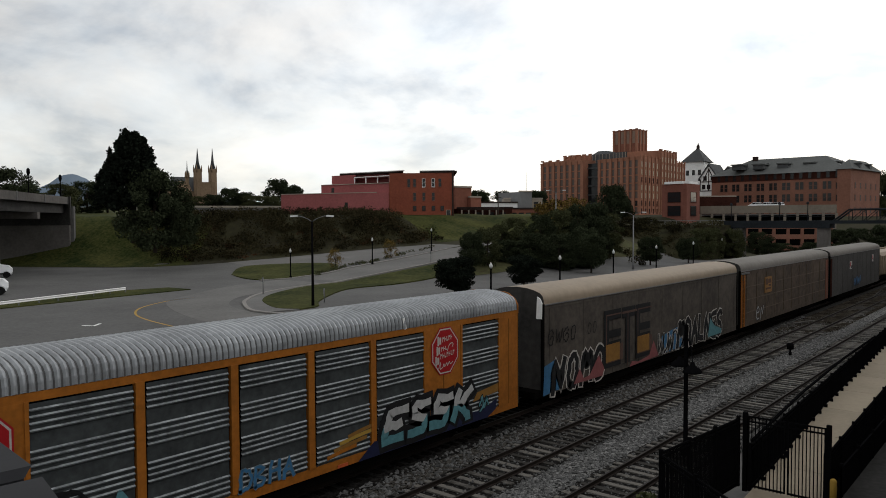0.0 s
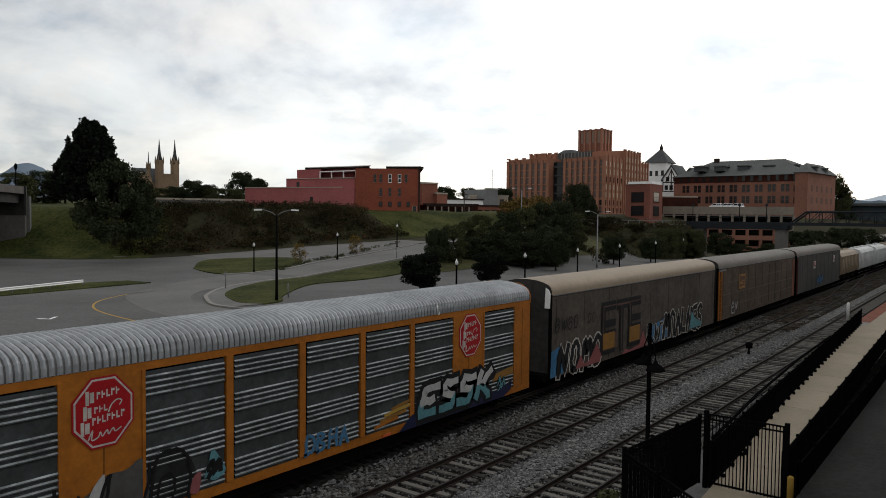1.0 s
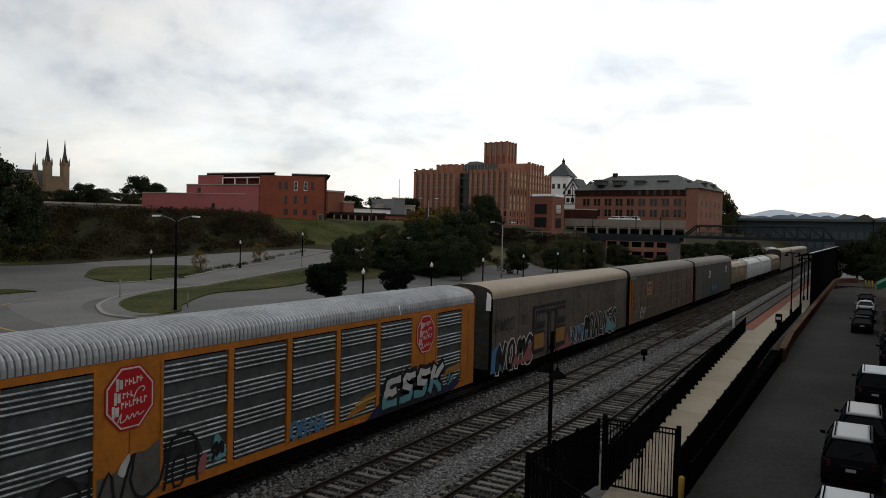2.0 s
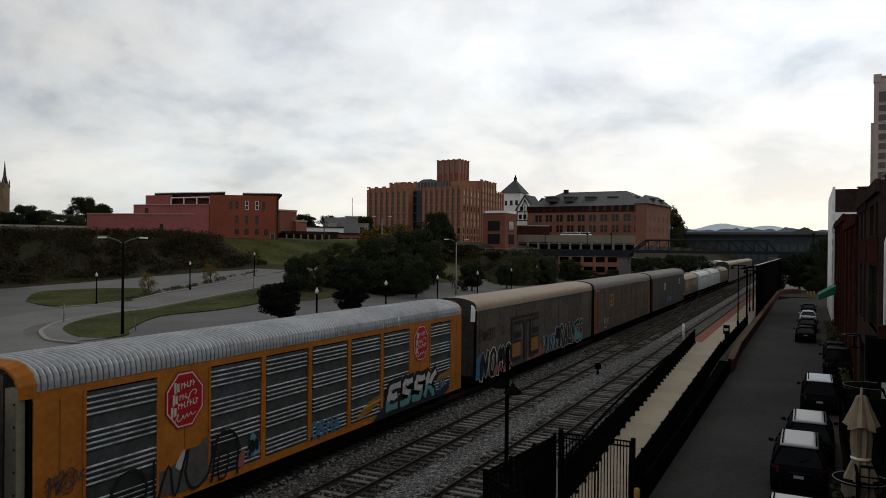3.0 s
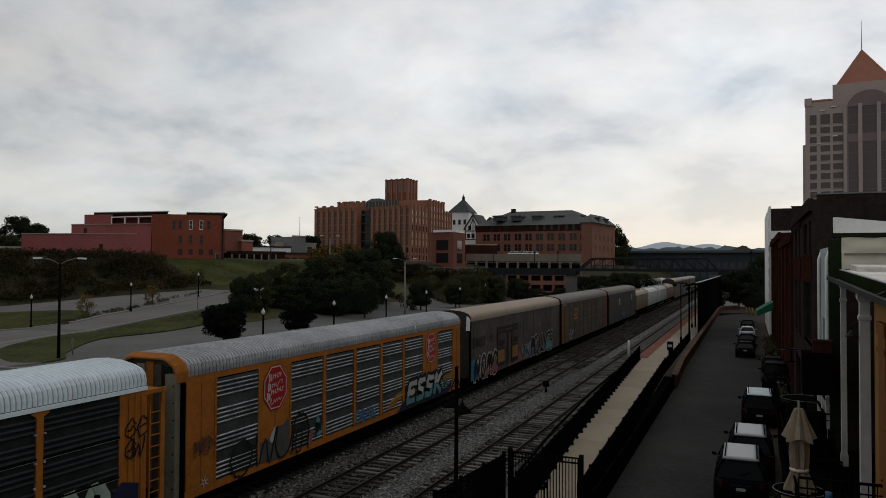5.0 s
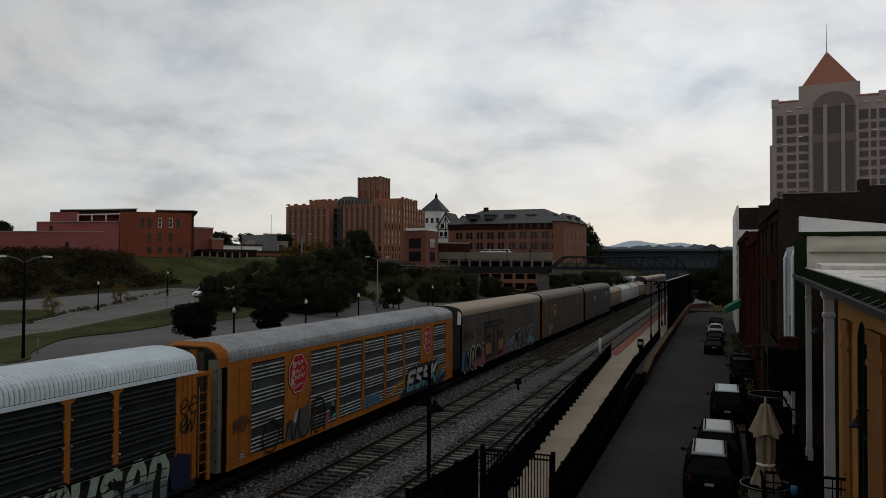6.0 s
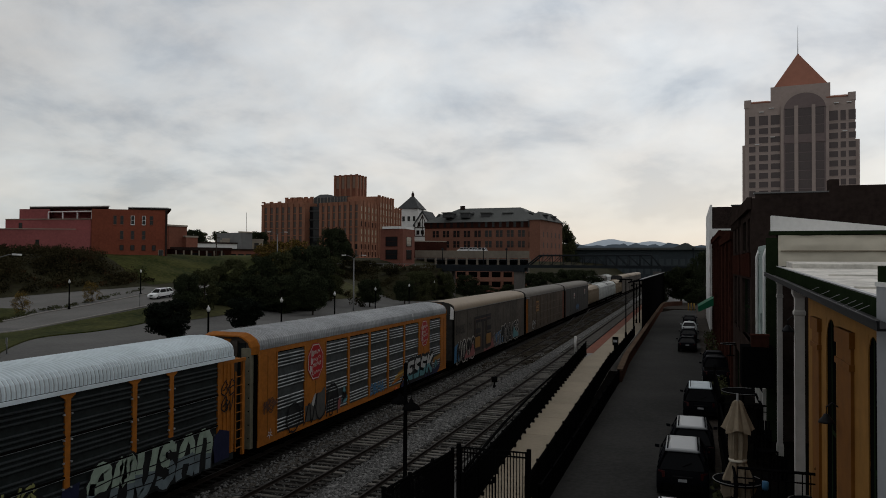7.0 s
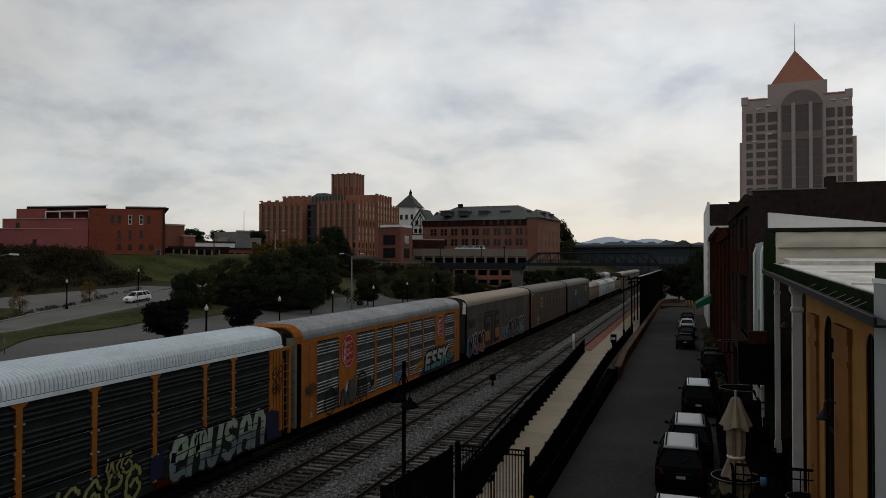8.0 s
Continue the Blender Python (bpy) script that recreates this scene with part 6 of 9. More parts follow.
        loft(bm, [[(sx * 0.95 + d, 4.1 + 0.75 * math.cos(a), 0.55 + 0.75 * math.sin(a)) for d in (0, 0.25)] + [(sx * 0.95 + d, 4.1 + 0.6 * math.cos(a), 0.55 + 0.6 * math.sin(a)) for d in (0.25, 0)] for a in (0.0, 0.5, 1.0, 1.57, 2.1, 2.7)])
        part("mudguard", bm, M["car_white"], ob)
        bm = bmesh.new()
        tube(bm, [(sx * 1.1, -0.1, 0.9), (sx * 1.1, -0.1, 4.0)], 0.09, 8)
        part("exhaust_stack", bm, M["chrome"], ob)
    boxpart("windscreen", (-0.95, 0.95, 2.72, 2.80, 2.2, 3.0), M["car_glass"], ob)
    boxpart("chassis", (-0.5, 0.5, -2.6, 4.6, 0.55, 0.9), M["under"], ob)
    return ob


semi_truck((-105.3, 32.0, -0.12), -24, "white bonneted truck parked under the overpass")
semi_truck((-136.8, 43.8, -0.12), -24, "white truck with a rounded sleeper cab parked behind another")


# ---- the row of buildings along the street ----
FX = 2.4   # face of the porch and of the ochre house


def front_house(name, y0, y1, z1, material, label, windows, x0=2.6, depth=14.0, trim=None, roofmat=None):
    ob = empty(name, (0, 0, 0), 0, label, "building", "old brick buildings backing onto the street")
    bm = bmesh.new()
    hole_wall(bm, y0, y1, 0.3, z1, x0, x0 + 0.35, windows)
    part("front_wall", bm, material, ob)
    bm = bmesh.new()
    box(bm, x0 + 0.35, x0 + depth, y0, y0 + 0.35, 0.3, z1)
    part("side_wall", bm, material, ob)
    bm = bmesh.new()
    box(bm, x0 + 0.35, x0 + depth, y1 - 0.35, y1, 0.3, z1)
    part("side_wall", bm, material, ob)
    boxpart("back_wall", (x0 + depth - 0.3, x0 + depth, y0 + 0.35, y1 - 0.35, 0.3, z1), material, ob)
    boxpart("roof", (x0 + 0.35, x0 + depth - 0.3, y0 + 0.35, y1 - 0.35, z1 - 0.6, z1 - 0.4), roofmat or M["slate"], ob)
    for a, b, c, d in windows:
        wob = boxpart("window", (x0 + 0.2, x0 + 0.24, a, b, c, d), M["window"], ob)
        bm = bmesh.new()
        for q in (box,):
            q(bm, x0 + 0.14, x0 + 0.2, a, a + 0.07, c, d)
            q(bm, x0 + 0.14, x0 + 0.2, b - 0.07, b, c, d)
            q(bm, x0 + 0.14, x0 + 0.2, a, b, (c + d) / 2 - 0.03, (c + d) / 2 + 0.03)
        part("sash", bm, trim or M["dark_green"], wob)
        boxpart("sill", (x0 - 0.06, x0 + 0.14, a - 0.08, b + 0.08, c - 0.12, c), material, ob)
    boxpart("cornice", (x0 - 0.18, x0 + 0.02, y0, y1, z1 - 0.5, z1 + 0.05), material, ob)
    return ob


# ochre house with arched windows, porch and white columns
och = empty("ochre_house", (0, 0, 0), 0, "ochre stucco house with pilasters, arched windows and a white-columned porch", "building")
Y0, Y1, EV = 11.3, 17.6, 8.3
holes = [(11.32, 11.95, 4.2, 8.0), (14.4, 15.4, 3.9, 8.02)]
bm = bmesh.new()
hole_wall(bm, Y0, Y1, 0.3, EV, FX, FX + 0.4, holes)
part("front_wall", bm, M["ochre"], och)
for a, b, c, d in holes:
    m, r = (a + b) / 2, (b - a) / 2
    w_ = boxpart("window", (FX + 0.02, FX + 0.18, a, b, c, d), M["under"], och, "dark unlit window")
    bm = bmesh.new()
    n = 10
    for i in range(n):
        t0, t1 = math.pi * i / n, math.pi * (i + 1) / n
        quad = [(m + r * math.cos(t0), d - r + r * math.sin(t0)), (m + r * math.cos(t1), d - r + r * math.sin(t1)), (m + r * math.cos(t1), d + 0.001), (m + r * math.cos(t0), d + 0.001)]
        prism(bm, quad, "x", FX + 0.003, FX + 0.018)
    part("arch_head", bm, M["ochre"], och)
    bm = bmesh.new()
    box(bm, FX + 0.012, FX + 0.02, m - 0.03, m + 0.03, c, d)
    box(bm, FX + 0.012, FX + 0.02, a, m - 0.03, (c + d) / 2, (c + d) / 2 + 0.08)
    part("sash", bm, M["dark_green"], w_)
for a, b in ((12.9, 14.05), (15.95, 16.75)):
    bm = bmesh.new()
    box(bm, FX - 0.05, FX, a, b, 0.3, EV - 0.35)
    box(bm, FX - 0.08, FX, a - 0.05, b + 0.08, EV - 0.6, EV - 0.35)
    box(bm, FX - 0.08, FX, a - 0.04, b + 0.06, EV - 0.95, EV - 0.85)
    part("pilaster", bm, M["ochre_dark"], och, "darker ochre pilaster with a moulded head")
boxpart("side_wall", (FX + 0.5, 12.0, Y1 - 0.4, Y1, 0.3, EV), M["brick_dark"], och)
boxpart("back_of_porch", (4.6, 4.9, Y1, 26.0, 0.3, EV), M["brick_dark"], och)
# eave with a wide box gutter: it drops a little towards the near end
def eave(y):
    return 8.48 + (y - 11.2) * 0.031


def eave_strip(x0, x1, za, zb, y0=9.9, y1=24.0):
    bm = bmesh.new()
    loft(bm, [[(x0, y, eave(y) + za), (x1, y, eave(y) + za), (x1, y, eave(y) + zb), (x0, y, eave(y) + zb)] for y in (y0, (y0 + y1) / 2, y1)])
    return bm


part("gutter", eave_strip(2.08, 2.11, -0.22, -0.1), M["black_paint"], och, "black outer gutter wall")
part("gutter_floor", eave_strip(2.11, 2.38, -0.22, -0.19), M["black_paint"], och)
part("fascia", eave_strip(2.38, 2.44, -0.24, 0.06), M["dark_green"], och, "dark green inner fascia")
part("gutter_lip", eave_strip(2.07, 2.08, -0.115, -0.097), M["cap_grey"], och, "worn metal gutter lip")
part("roof_flashing", eave_strip(2.41, 2.5, 0.065, 0.085), M["roof_grey"], och, "bright metal roof edge")
for yy in (11.1, 11.5, 11.95, 12.5, 13.2, 14.1, 15.2):
    bm = bmesh.new()
    e = eave(yy)
    loft(bm, [[(2.085, yy, e - 0.097), (2.085, yy + 0.02, e - 0.097), (2.085, yy + 0.02, e - 0.09), (2.085, yy, e - 0.09)], [(2.27, yy + 0.1, e - 0.02), (2.27, yy + 0.12, e - 0.02), (2.27, yy + 0.12, e - 0.013), (2.27, yy + 0.1, e - 0.013)]])
    part("gutter_strap", bm, M["pole"], och, "dull metal gutter strap")
part("roof", eave_strip(2.44, 12.0, -0.02, 0.062), M["white_roof"], och, "white coated low roof")
for yy, x0 in ((13.6, 2.55), (18.2, 2.9)):
    e = eave(yy) + 0.062
    boxpart("roof_seam", (x0, 11.5, yy, yy + 0.1, e, e + 0.035), M["white_roof"], och, "raised seam of the white roof")
bm = bmesh.new()
loft(bm, [[(2.75, 22.8, 8.8), (10, 22.8, 8.8), (10, 22.8, 9.02), (2.75, 22.8, 9.02)], [(2.75, 24.6, 8.85), (10, 24.6, 8.85), (10, 24.6, 9.1), (2.75, 24.6, 9.1)]])
part("roof_curb", bm, M["white_roof"], och, "white raised roof curb")
for x, y, r, zt in ((2.31, 18.3, 0.098, 8.47), (2.48, 23.8, 0.07, 8.63)):
    bm = bmesh.new()
    lv = [(1.35, 3.4), (1.35, 3.7), (1.05, 3.78), (1.0, zt - 0.62), (1.25, zt - 0.58), (1.25, zt - 0.52), (1.0, zt - 0.48), (1.0, zt - 0.22), (1.5, zt - 0.12), (1.5, zt)]
    loft(bm, [[(x + r * k * a, y + r * k * b, z) for a, b in ((-1, -1), (1, -1), (1, 1), (-1, 1))] for k, z in lv])
    part("column", bm, M["column_paint"], och, "off-white painted square porch column with a moulded capital")
# added black box, filling a dark area whose contents are unknown
boxpart("balcony_screen", (1.5, 2.4, 24.7, 25.6, 5.2, 6.45), M["black"], och, "tall black box filling a dark area at the balcony's end")
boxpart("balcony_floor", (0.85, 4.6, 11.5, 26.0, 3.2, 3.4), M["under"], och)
for y in (11.7, 18.3, 23.8, 25.8):
    boxpart("balcony_post", (0.95, 1.1, y - 0.08, y + 0.08, 0.3, 3.2), M["black"], och)
# plain pale pier of the nearest house, with a dark capped head
npr = empty("grey_pier_house", (0, 0, 0), 0, "pale grey painted pier with a dark green cap, house end", "building")
boxpart("pier", (2.34, 9.0, 7.0, 11.15, 0.3, 8.72), M["grey_paint"], npr)
boxpart("pier_band", (2.33, 9.0, 6.9, 11.2, 8.72, 8.78), M["white"], npr)
boxpart("pier_cap", (2.37, 9.0, 6.9, 11.22, 8.78, 8.99), M["dark_green"], npr)


def railing(a, b, z0, label, group="balcony railings", ends=(0, 1)):
    ob = empty("balcony_railing", (0, 0, 0), 0, label, "railing", group)
    A, B = Vector((*a, 0)), Vector((*b, 0))
    d = B - A
    n = max(2, int(d.length / 0.14))
    for zz, r in ((z0 + 0.08, 0.02), (z0 + 0.85, 0.016), (z0 + 1.05, 0.03)):
        bm = bmesh.new()
        tube(bm, [A + Vector((0, 0, zz)), B + Vector((0, 0, zz))], r, 6)
        part("rail", bm, M["black"], ob)
    me = bmesh.new()
    box(me, -0.01, 0.01, -0.01, 0.01, 0, 0.97)
    me = mesh_of("baluster", me, M["black"])
    for i in range(n + 1):
        p = A + d * i / n
        piece("baluster", me, ob, (p.x, p.y, z0 + 0.08))
    for p in [(A, B)[k] for k in ends]:
        bm = bmesh.new()
        lathe(bm, [(0.06, z0), (0.06, z0 + 1.12), (0.09, z0 + 1.15), (0.05, z0 + 1.25), (0.01, z0 + 1.3)], 8, p.x, p.y)
        part("newel", bm, M["black"], ob)


railing((0.9, 16.4), (2.42, 16.4), 3.77, "black iron balcony railing with a ball-topped newel", ends=(1,))
railing((0.9, 25.9), (0.9, 16.4), 3.4, "black iron balcony railing along the street", ends=(0,))
railing((0.9, 25.9), (4.5, 25.9), 3.4, "black iron balcony railing at the balcony's far end")

bm = bmesh.new()
prism(bm, [(1.78, 24.76), (2.28, 24.76), (2.28, 25.1), (1.78, 25.1)], "z", 6.45, 6.78)
prism(bm, [(1.75, 24.73), (2.31, 24.73), (2.31, 25.13), (1.75, 25.13)], "z", 6.78, 6.83)
solid("planter_box", bm, M["brick_old"], "reddish-brown planter box on top of the black balcony box", "planter")

# gooseneck wall lamps
for x, y, z in ((2.2, 13.95, 6.4), (2.11, 18.34, 7.56)):
    ob = empty("wall_lamp", (x, y, z), 0, "grey gooseneck wall lamp with a bell shade", "lamp", "gooseneck wall lamps")
    bm = bmesh.new()
    tube(bm, [(0.2, 0, 0.02), (0.16, 0, 0.2), (0.06, 0, 0.27), (-0.03, 0, 0.2), (-0.03, 0, 0.08)], 0.014, 6)
    part("gooseneck", bm, M["cap_grey"], ob)
    bm = bmesh.new()
    lathe(bm, [(0.13, -0.07), (0.12, -0.035), (0.07, 0.025), (0.035, 0.08)], 14, -0.03, 0)
    part("shade", bm, M["cap_grey"], ob)

# folded patio umbrella on the balcony
umb = empty("patio_umbrella", (1.0, 18.0, 3.36), 0, "folded beige canvas patio umbrella tied with a band", "umbrella")
bm = bmesh.new()
tube(bm, [(0, 0, 0), (0, 0, 2.72)], 0.025, 8)
part("pole", bm, M["pole"], umb)
bm = bmesh.new()
rings = []
for z, r in ((0.40, 0.27), (0.58, 0.33), (0.85, 0.27), (1.1, 0.18), (1.2, 0.145), (1.26, 0.15), (1.6, 0.17), (1.95, 0.16), (2.05, 0.12), (2.1, 0.11)):
    rings.append([(r * (1 + 0.28 * math.cos(7 * a * math.pi / 14 * 1.0 + z)) * math.cos(a * 2 * math.pi / 28), r * (1 + 0.28 * math.cos(7 * a * math.pi / 14 + z)) * math.sin(a * 2 * math.pi / 28), z + 0.07 * math.cos(3 * a * math.pi / 14) * (z < 0.7)) for a in range(28)])
loft(bm, rings)
part("canopy", bm, M["canvas"], umb)
bm = bmesh.new()
rings = []
for z, r in ((1.90, 0.32), (1.98, 0.30), (2.3, 0.17), (2.52, 0.10), (2.56, 0.07)):
    rings.append([(r * (1 + 0.14 * math.cos(8 * a * 2 * math.pi / 32)) * math.cos(a * 2 * math.pi / 32), r * (1 + 0.14 * math.cos(8 * a * 2 * math.pi / 32)) * math.sin(a * 2 * math.pi / 32), z + 0.05 * math.cos(4 * a * 2 * math.pi / 32) * (z < 1.95)) for a in range(32)])
loft(bm, rings)
part("top_flap", bm, M["canvas"], umb)
bm = bmesh.new()
lathe(bm, [(0.19, 1.2), (0.20, 1.23), (0.19, 1.26)], 20)
part("tie_band", bm, M["tarp"], umb)


def patio_table(at, label, r=0.53):
    ob = empty("patio_table", at, 0, label, "table", "round balcony tables")
    bm = bmesh.new()
    lathe(bm, [(0.0, 0.69), (r - 0.01, 0.70), (r, 0.72), (r - 0.01, 0.74), (0.0, 0.742)], 32)
    part("tabletop", bm, M["black"], ob)
    bm = bmesh.new()
    path = [(r * math.cos(a * math.pi / 16), r * math.sin(a * math.pi / 16), 0.745) for a in range(33)]
    tube(bm, path, 0.01, 6, False)
    part("rim", bm, M["pole"], ob, "pale metal rim")
    bm = bmesh.new()
    lathe(bm, [(0.25, 0), (0.24, 0.03), (0.04, 0.08), (0.035, 0.70)], 12)
    part("pedestal", bm, M["black"], ob)


def patio_chair(at, turn, m_):
    ob = empty("patio_chair", at, turn, "pale grey slatted patio chair" if m_ is M["abutment"] else "black metal patio chair", "chair", "balcony chairs")
    boxpart("seat", (-0.22, 0.22, -0.22, 0.22, 0.42, 0.45), m_, ob)
    for x in (-0.2, -0.1, 0.0, 0.1, 0.2):
        boxpart("back_slat", (x - 0.03, x + 0.03, 0.2, 0.23, 0.45, 0.95), m_, ob)
    for x in (-0.2, 0.2):
        for y in (-0.2, 0.2):
            boxpart("leg", (x - 0.02, x + 0.02, y - 0.02, y + 0.02, 0, 0.42), m_, ob)


patio_table((1.9, 30.6, 3.4), "large round black balcony table with a shining rim", 0.8)
patio_table((1.0, 18.0, 3.4), "round black balcony table with a shining rim")
patio_table((2.28, 16.85, 3.4), "small round black balcony table with a shining rim", 0.38)
patio_chair((2.0, 22.4, 3.4), 20, M["black"])
patio_chair((1.9, 23.9, 3.4), -40, M["black"])
patio_chair((1.6, 23.4, 3.4), 160, M["black"])
patio_chair((1.9, 19.6, 3.4), 200, M["black"])
bm = bmesh.new()
lathe(bm, [(0.06, 0.0), (0.085, 0.06), (0.085, 0.15), (0.05, 0.19)], 12, 1.52, 17.4)
bob = solid("blue_cushion", bm, M["blue"], "small bright blue bundle on the balcony table", "bundle")
bob.location.z = 4.14

# pale green house with white corner boards and pipes, cream sheeted parapet
gh = empty("green_house", (0, 0, 0), 0, "pale green clapboard house with white pipes and a cream-sheeted parapet", "building")
hol = [(27.0, 27.5, 4.6, 7.0), (29.6, 30.4, 4.6, 7.2)]
bm = bmesh.new()
hole_wall(bm, 26.0, 31.4, 0.3, 9.7, 2.5, 2.8, hol)
part("front_wall", bm, M["pale_green"], gh)
for k in range(24):
    boxpart("clapboard", (2.475, 2.5, 26.05, 31.35, 7.2 + k * 0.1, 7.2 + k * 0.1 + 0.085), M["pale_green"], gh)
for a, b, c, d in hol:
    boxpart("window", (2.68, 2.72, a, b, c, d), M["window"], gh)
for y in (26.2, 27.9, 30.9):
    bm = bmesh.new()
    tube(bm, [(2.42, y, 3.4), (2.42, y, 9.3), (2.5, y, 9.55)], 0.055, 8)
    part("pipe", bm, M["white"], gh, "white painted downpipe")
boxpart("corner_board", (2.3, 2.62, 25.6, 25.98, 0.3, 9.85), M["dark_green"], gh, "dark green corner board")
boxpart("parapet", (2.62, 12.0, 25.7, 26.0, 0.3, 9.95), M["brick_dark"], gh)
boxpart("parapet_cap", (2.4, 12.0, 25.55, 26.1, 9.95, 10.07), M["dark_green"], gh)
bm = bmesh.new()
n1, n2 = 40, 8
rows_ = []
for j in range(n2 + 1):
    z = 8.95 + j * (9.93 - 8.95) / n2
    rows_.append([bm.verts.new((2.63 + i * 9.2 / n1, 25.61 + 0.09 * noise.noise(Vector((i * 0.5, j * 0.45, 1))) - 0.05 * (1 - j / n2), z + 0.02 * noise.noise(Vector((i * 0.4, j, 5))))) for i in range(n1 + 1)])
for r, s in zip(rows_, rows_[1:]):
    for i in range(n1):
        bm.faces.new((r[i], r[i + 1], s[i + 1], s[i])).smooth = True
part("sheeting", bm, M["tarp"], gh, "wrinkled cream roofing sheet over the parapet")
boxpart("batten", (2.7, 12.0, 25.52, 25.58, 9.42, 9.45), M["canvas"], gh)
boxpart("roof", (2.8, 12.0, 26.1, 31.4, 9.3, 9.5), M["white_roof"], gh)
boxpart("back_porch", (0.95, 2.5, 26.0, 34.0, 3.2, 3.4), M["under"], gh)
# pier takes the porch floor's flat black, not a brick colour
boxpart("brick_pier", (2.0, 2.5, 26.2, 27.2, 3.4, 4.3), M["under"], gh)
for y in (25.9, 27.4, 28.9):
    boxpart("porch_post", (2.2, 2.32, y, y + 0.14, 3.4, 5.0), M["column_paint"], gh, "thin pale porch post")
for z in (4.3, 4.85):
    boxpart("porch_rail", (2.18, 2.24, 26.0, 33.9, z, z + 0.06), M["black"], gh)
railing((0.98, 34.0), (0.98, 26.1), 3.4, "black iron balcony railing along the street")
patio_table((2.3, 48.6, 3.4), "round black balcony table with a shining rim", 0.6)
bm = bmesh.new()
prism(bm, [(2.95, 10.2), (7.6, 10.2), (7.6, 10.36), (2.95, 10.9)], "y", 31.0, 31.4)
solid("white_gable", bm, M["white"], "white painted sloping gable panel above the roof", "gable", kind="structure")

wins = [(37.0, 38.5, 9.7, 11.15), (39.6, 42.0, 9.7, 11.15), (37.0, 42.4, 5.4, 8.3), (38, 41, 1.0, 4.0)]
dk = front_house("dark_brick_building", 36.0, 43.4, 12.0, M["brick_dark"], "soot-dark brick building with wide windows", wins, 2.6)
boxpart("spandrel", (2.54, 2.6, 36.6, 43.0, 8.42, 9.55), M["brick_old"], dk, "red-brown brick spandrel")
boxpart("side_parapet", (2.78, 16.0, 36.0, 36.35, 12.0, 12.2), M["brick_dark"], dk)
boxpart("chimney", (5.75, 6.15, 36.0, 36.6, 12.2, 12.75), M["brick_dark"], dk)
boxpart("parapet_step", (6.15, 16.0, 36.0, 36.35, 12.2, 12.48), M["brick_dark"], dk)
boxpart("coping", (2.7, 5.75, 35.96, 36.4, 12.2, 12.26), M["pole"], dk, "thin pale metal coping")
wins = [(44.6, 46.2, 9.7, 11.3), (47.6, 49.6, 9.7, 11.3), (44.6, 46.4, 5.4, 8.3), (47.4, 49.8, 5.4, 8.3), (45, 49, 1.0, 4.0)]
dk2 = front_house("dark_brick_building", 43.5, 51.4, 12.0, M["brick_dark"], "soot-dark brick building with a heavy bracketed cornice", wins, 2.6)
boxpart("spandrel", (2.54, 2.6, 44.0, 51.0, 8.42, 9.55), M["brick_old"], dk2, "red-brown brick spandrel")
boxpart("party_wall", (2.52, 9.0, 51.02, 51.4, 12.0, 12.8), M["brick_dark"], dk2)
boxpart("coping", (2.46, 9.0, 50.98, 51.44, 12.8, 12.86), M["slate"], dk2)
for k in range(9):
    y = 43.7 + 0.9 * k
    boxpart("cornice_bracket", (2.46, 2.6, y, y + 0.2, 11.1, 11.5), M["brick_dark"], dk2)
for ya, yb, zt, lab in ((51.6, 71.6, 11.15, "red-brown brick building with brick piers and dark windows"), (71.7, 101.0, 12.1, "taller red-brown brick building with brick piers and dark windows")):
    n = int((yb - ya) / 5)
    step = (yb - ya) / n
    ws_ = [(ya + step * (k + 0.3), ya + step * (k + 0.75), c, d) for k in range(n) for c, d in ((1.2, 4.2), (6.0, 9.2))]
    rbk = front_house("red_brick_building", ya, yb, zt, M["brick_old"], lab, ws_, 2.6)
    for k in range(n):
        y = ya + step * k + 0.25
        boxpart("brick_pier", (2.46, 2.6, y, y + 0.7, 0.3, zt - 0.55), M["brick_old"], rbk)
        boxpart("pier_head", (2.43, 2.6, y - 0.08, y + 0.78, zt - 1.1, zt - 0.95), M["brick_old"], rbk)
wh = empty("white_fronted_building", (0, 0, 0), 0, "tall building with a white front edge and dark side wall", "building", "old brick buildings backing onto the street")
boxpart("front_wall", (2.35, 2.6, 101.2, 128.0, 0.3, 16.7), M["white"], wh)
boxpart("side_wall", (2.6, 14.0, 101.2, 101.6, 0.3, 16.4), M["brick_dark"], wh)
boxpart("roof", (2.6, 14.0, 101.6, 128.0, 16.0, 16.3), M["slate"], wh)
boxpart("white_band", (2.6, 9.0, 101.1, 101.2, 12.6, 13.6), M["white"], wh)
boxpart("far_wall", (2.6, 14.0, 127.6, 128.0, 0.3, 16.0), M["brick_dark"], wh)
for k in range(7):
    boxpart("quoin", (2.27, 2.36, 101.1, 101.7, 5 + k * 1.5, 5.9 + k * 1.5), M["white"], wh)
bm = bmesh.new()
prism(bm, [(0.8, 4.0), (2.58, 5.1), (2.58, 4.2), (0.85, 3.4)], "y", 92, 98)
solid("street_awning", bm, M["awning"], "green cloth awning over a back door", "awning")
for k in range(4):
    ob = empty("planter", (1.9, 66.0 + 7 * k, 0.36), 0, "low planter with dark shrubs by the back doors", "planter", "planters along the sidewalk")
    boxpart("box", (-0.4, 0.4, -0.6, 0.6, 0, 0.5), M["brick_wall"], ob)


# ---- the town beyond ----
def polar(az, d):
    return (d * math.sin(radians(az)), d * math.cos(radians(az)))


def block(ob, name, pts, z0, z1, material, label=""):
    bm = bmesh.new()
    prism(bm, pts, "z", z0, z1)
    return part(name, bm, material, ob, label)


def behind(a, b, depth):
    """The footprint of a block whose front runs from a to b, as seen from the railway."""
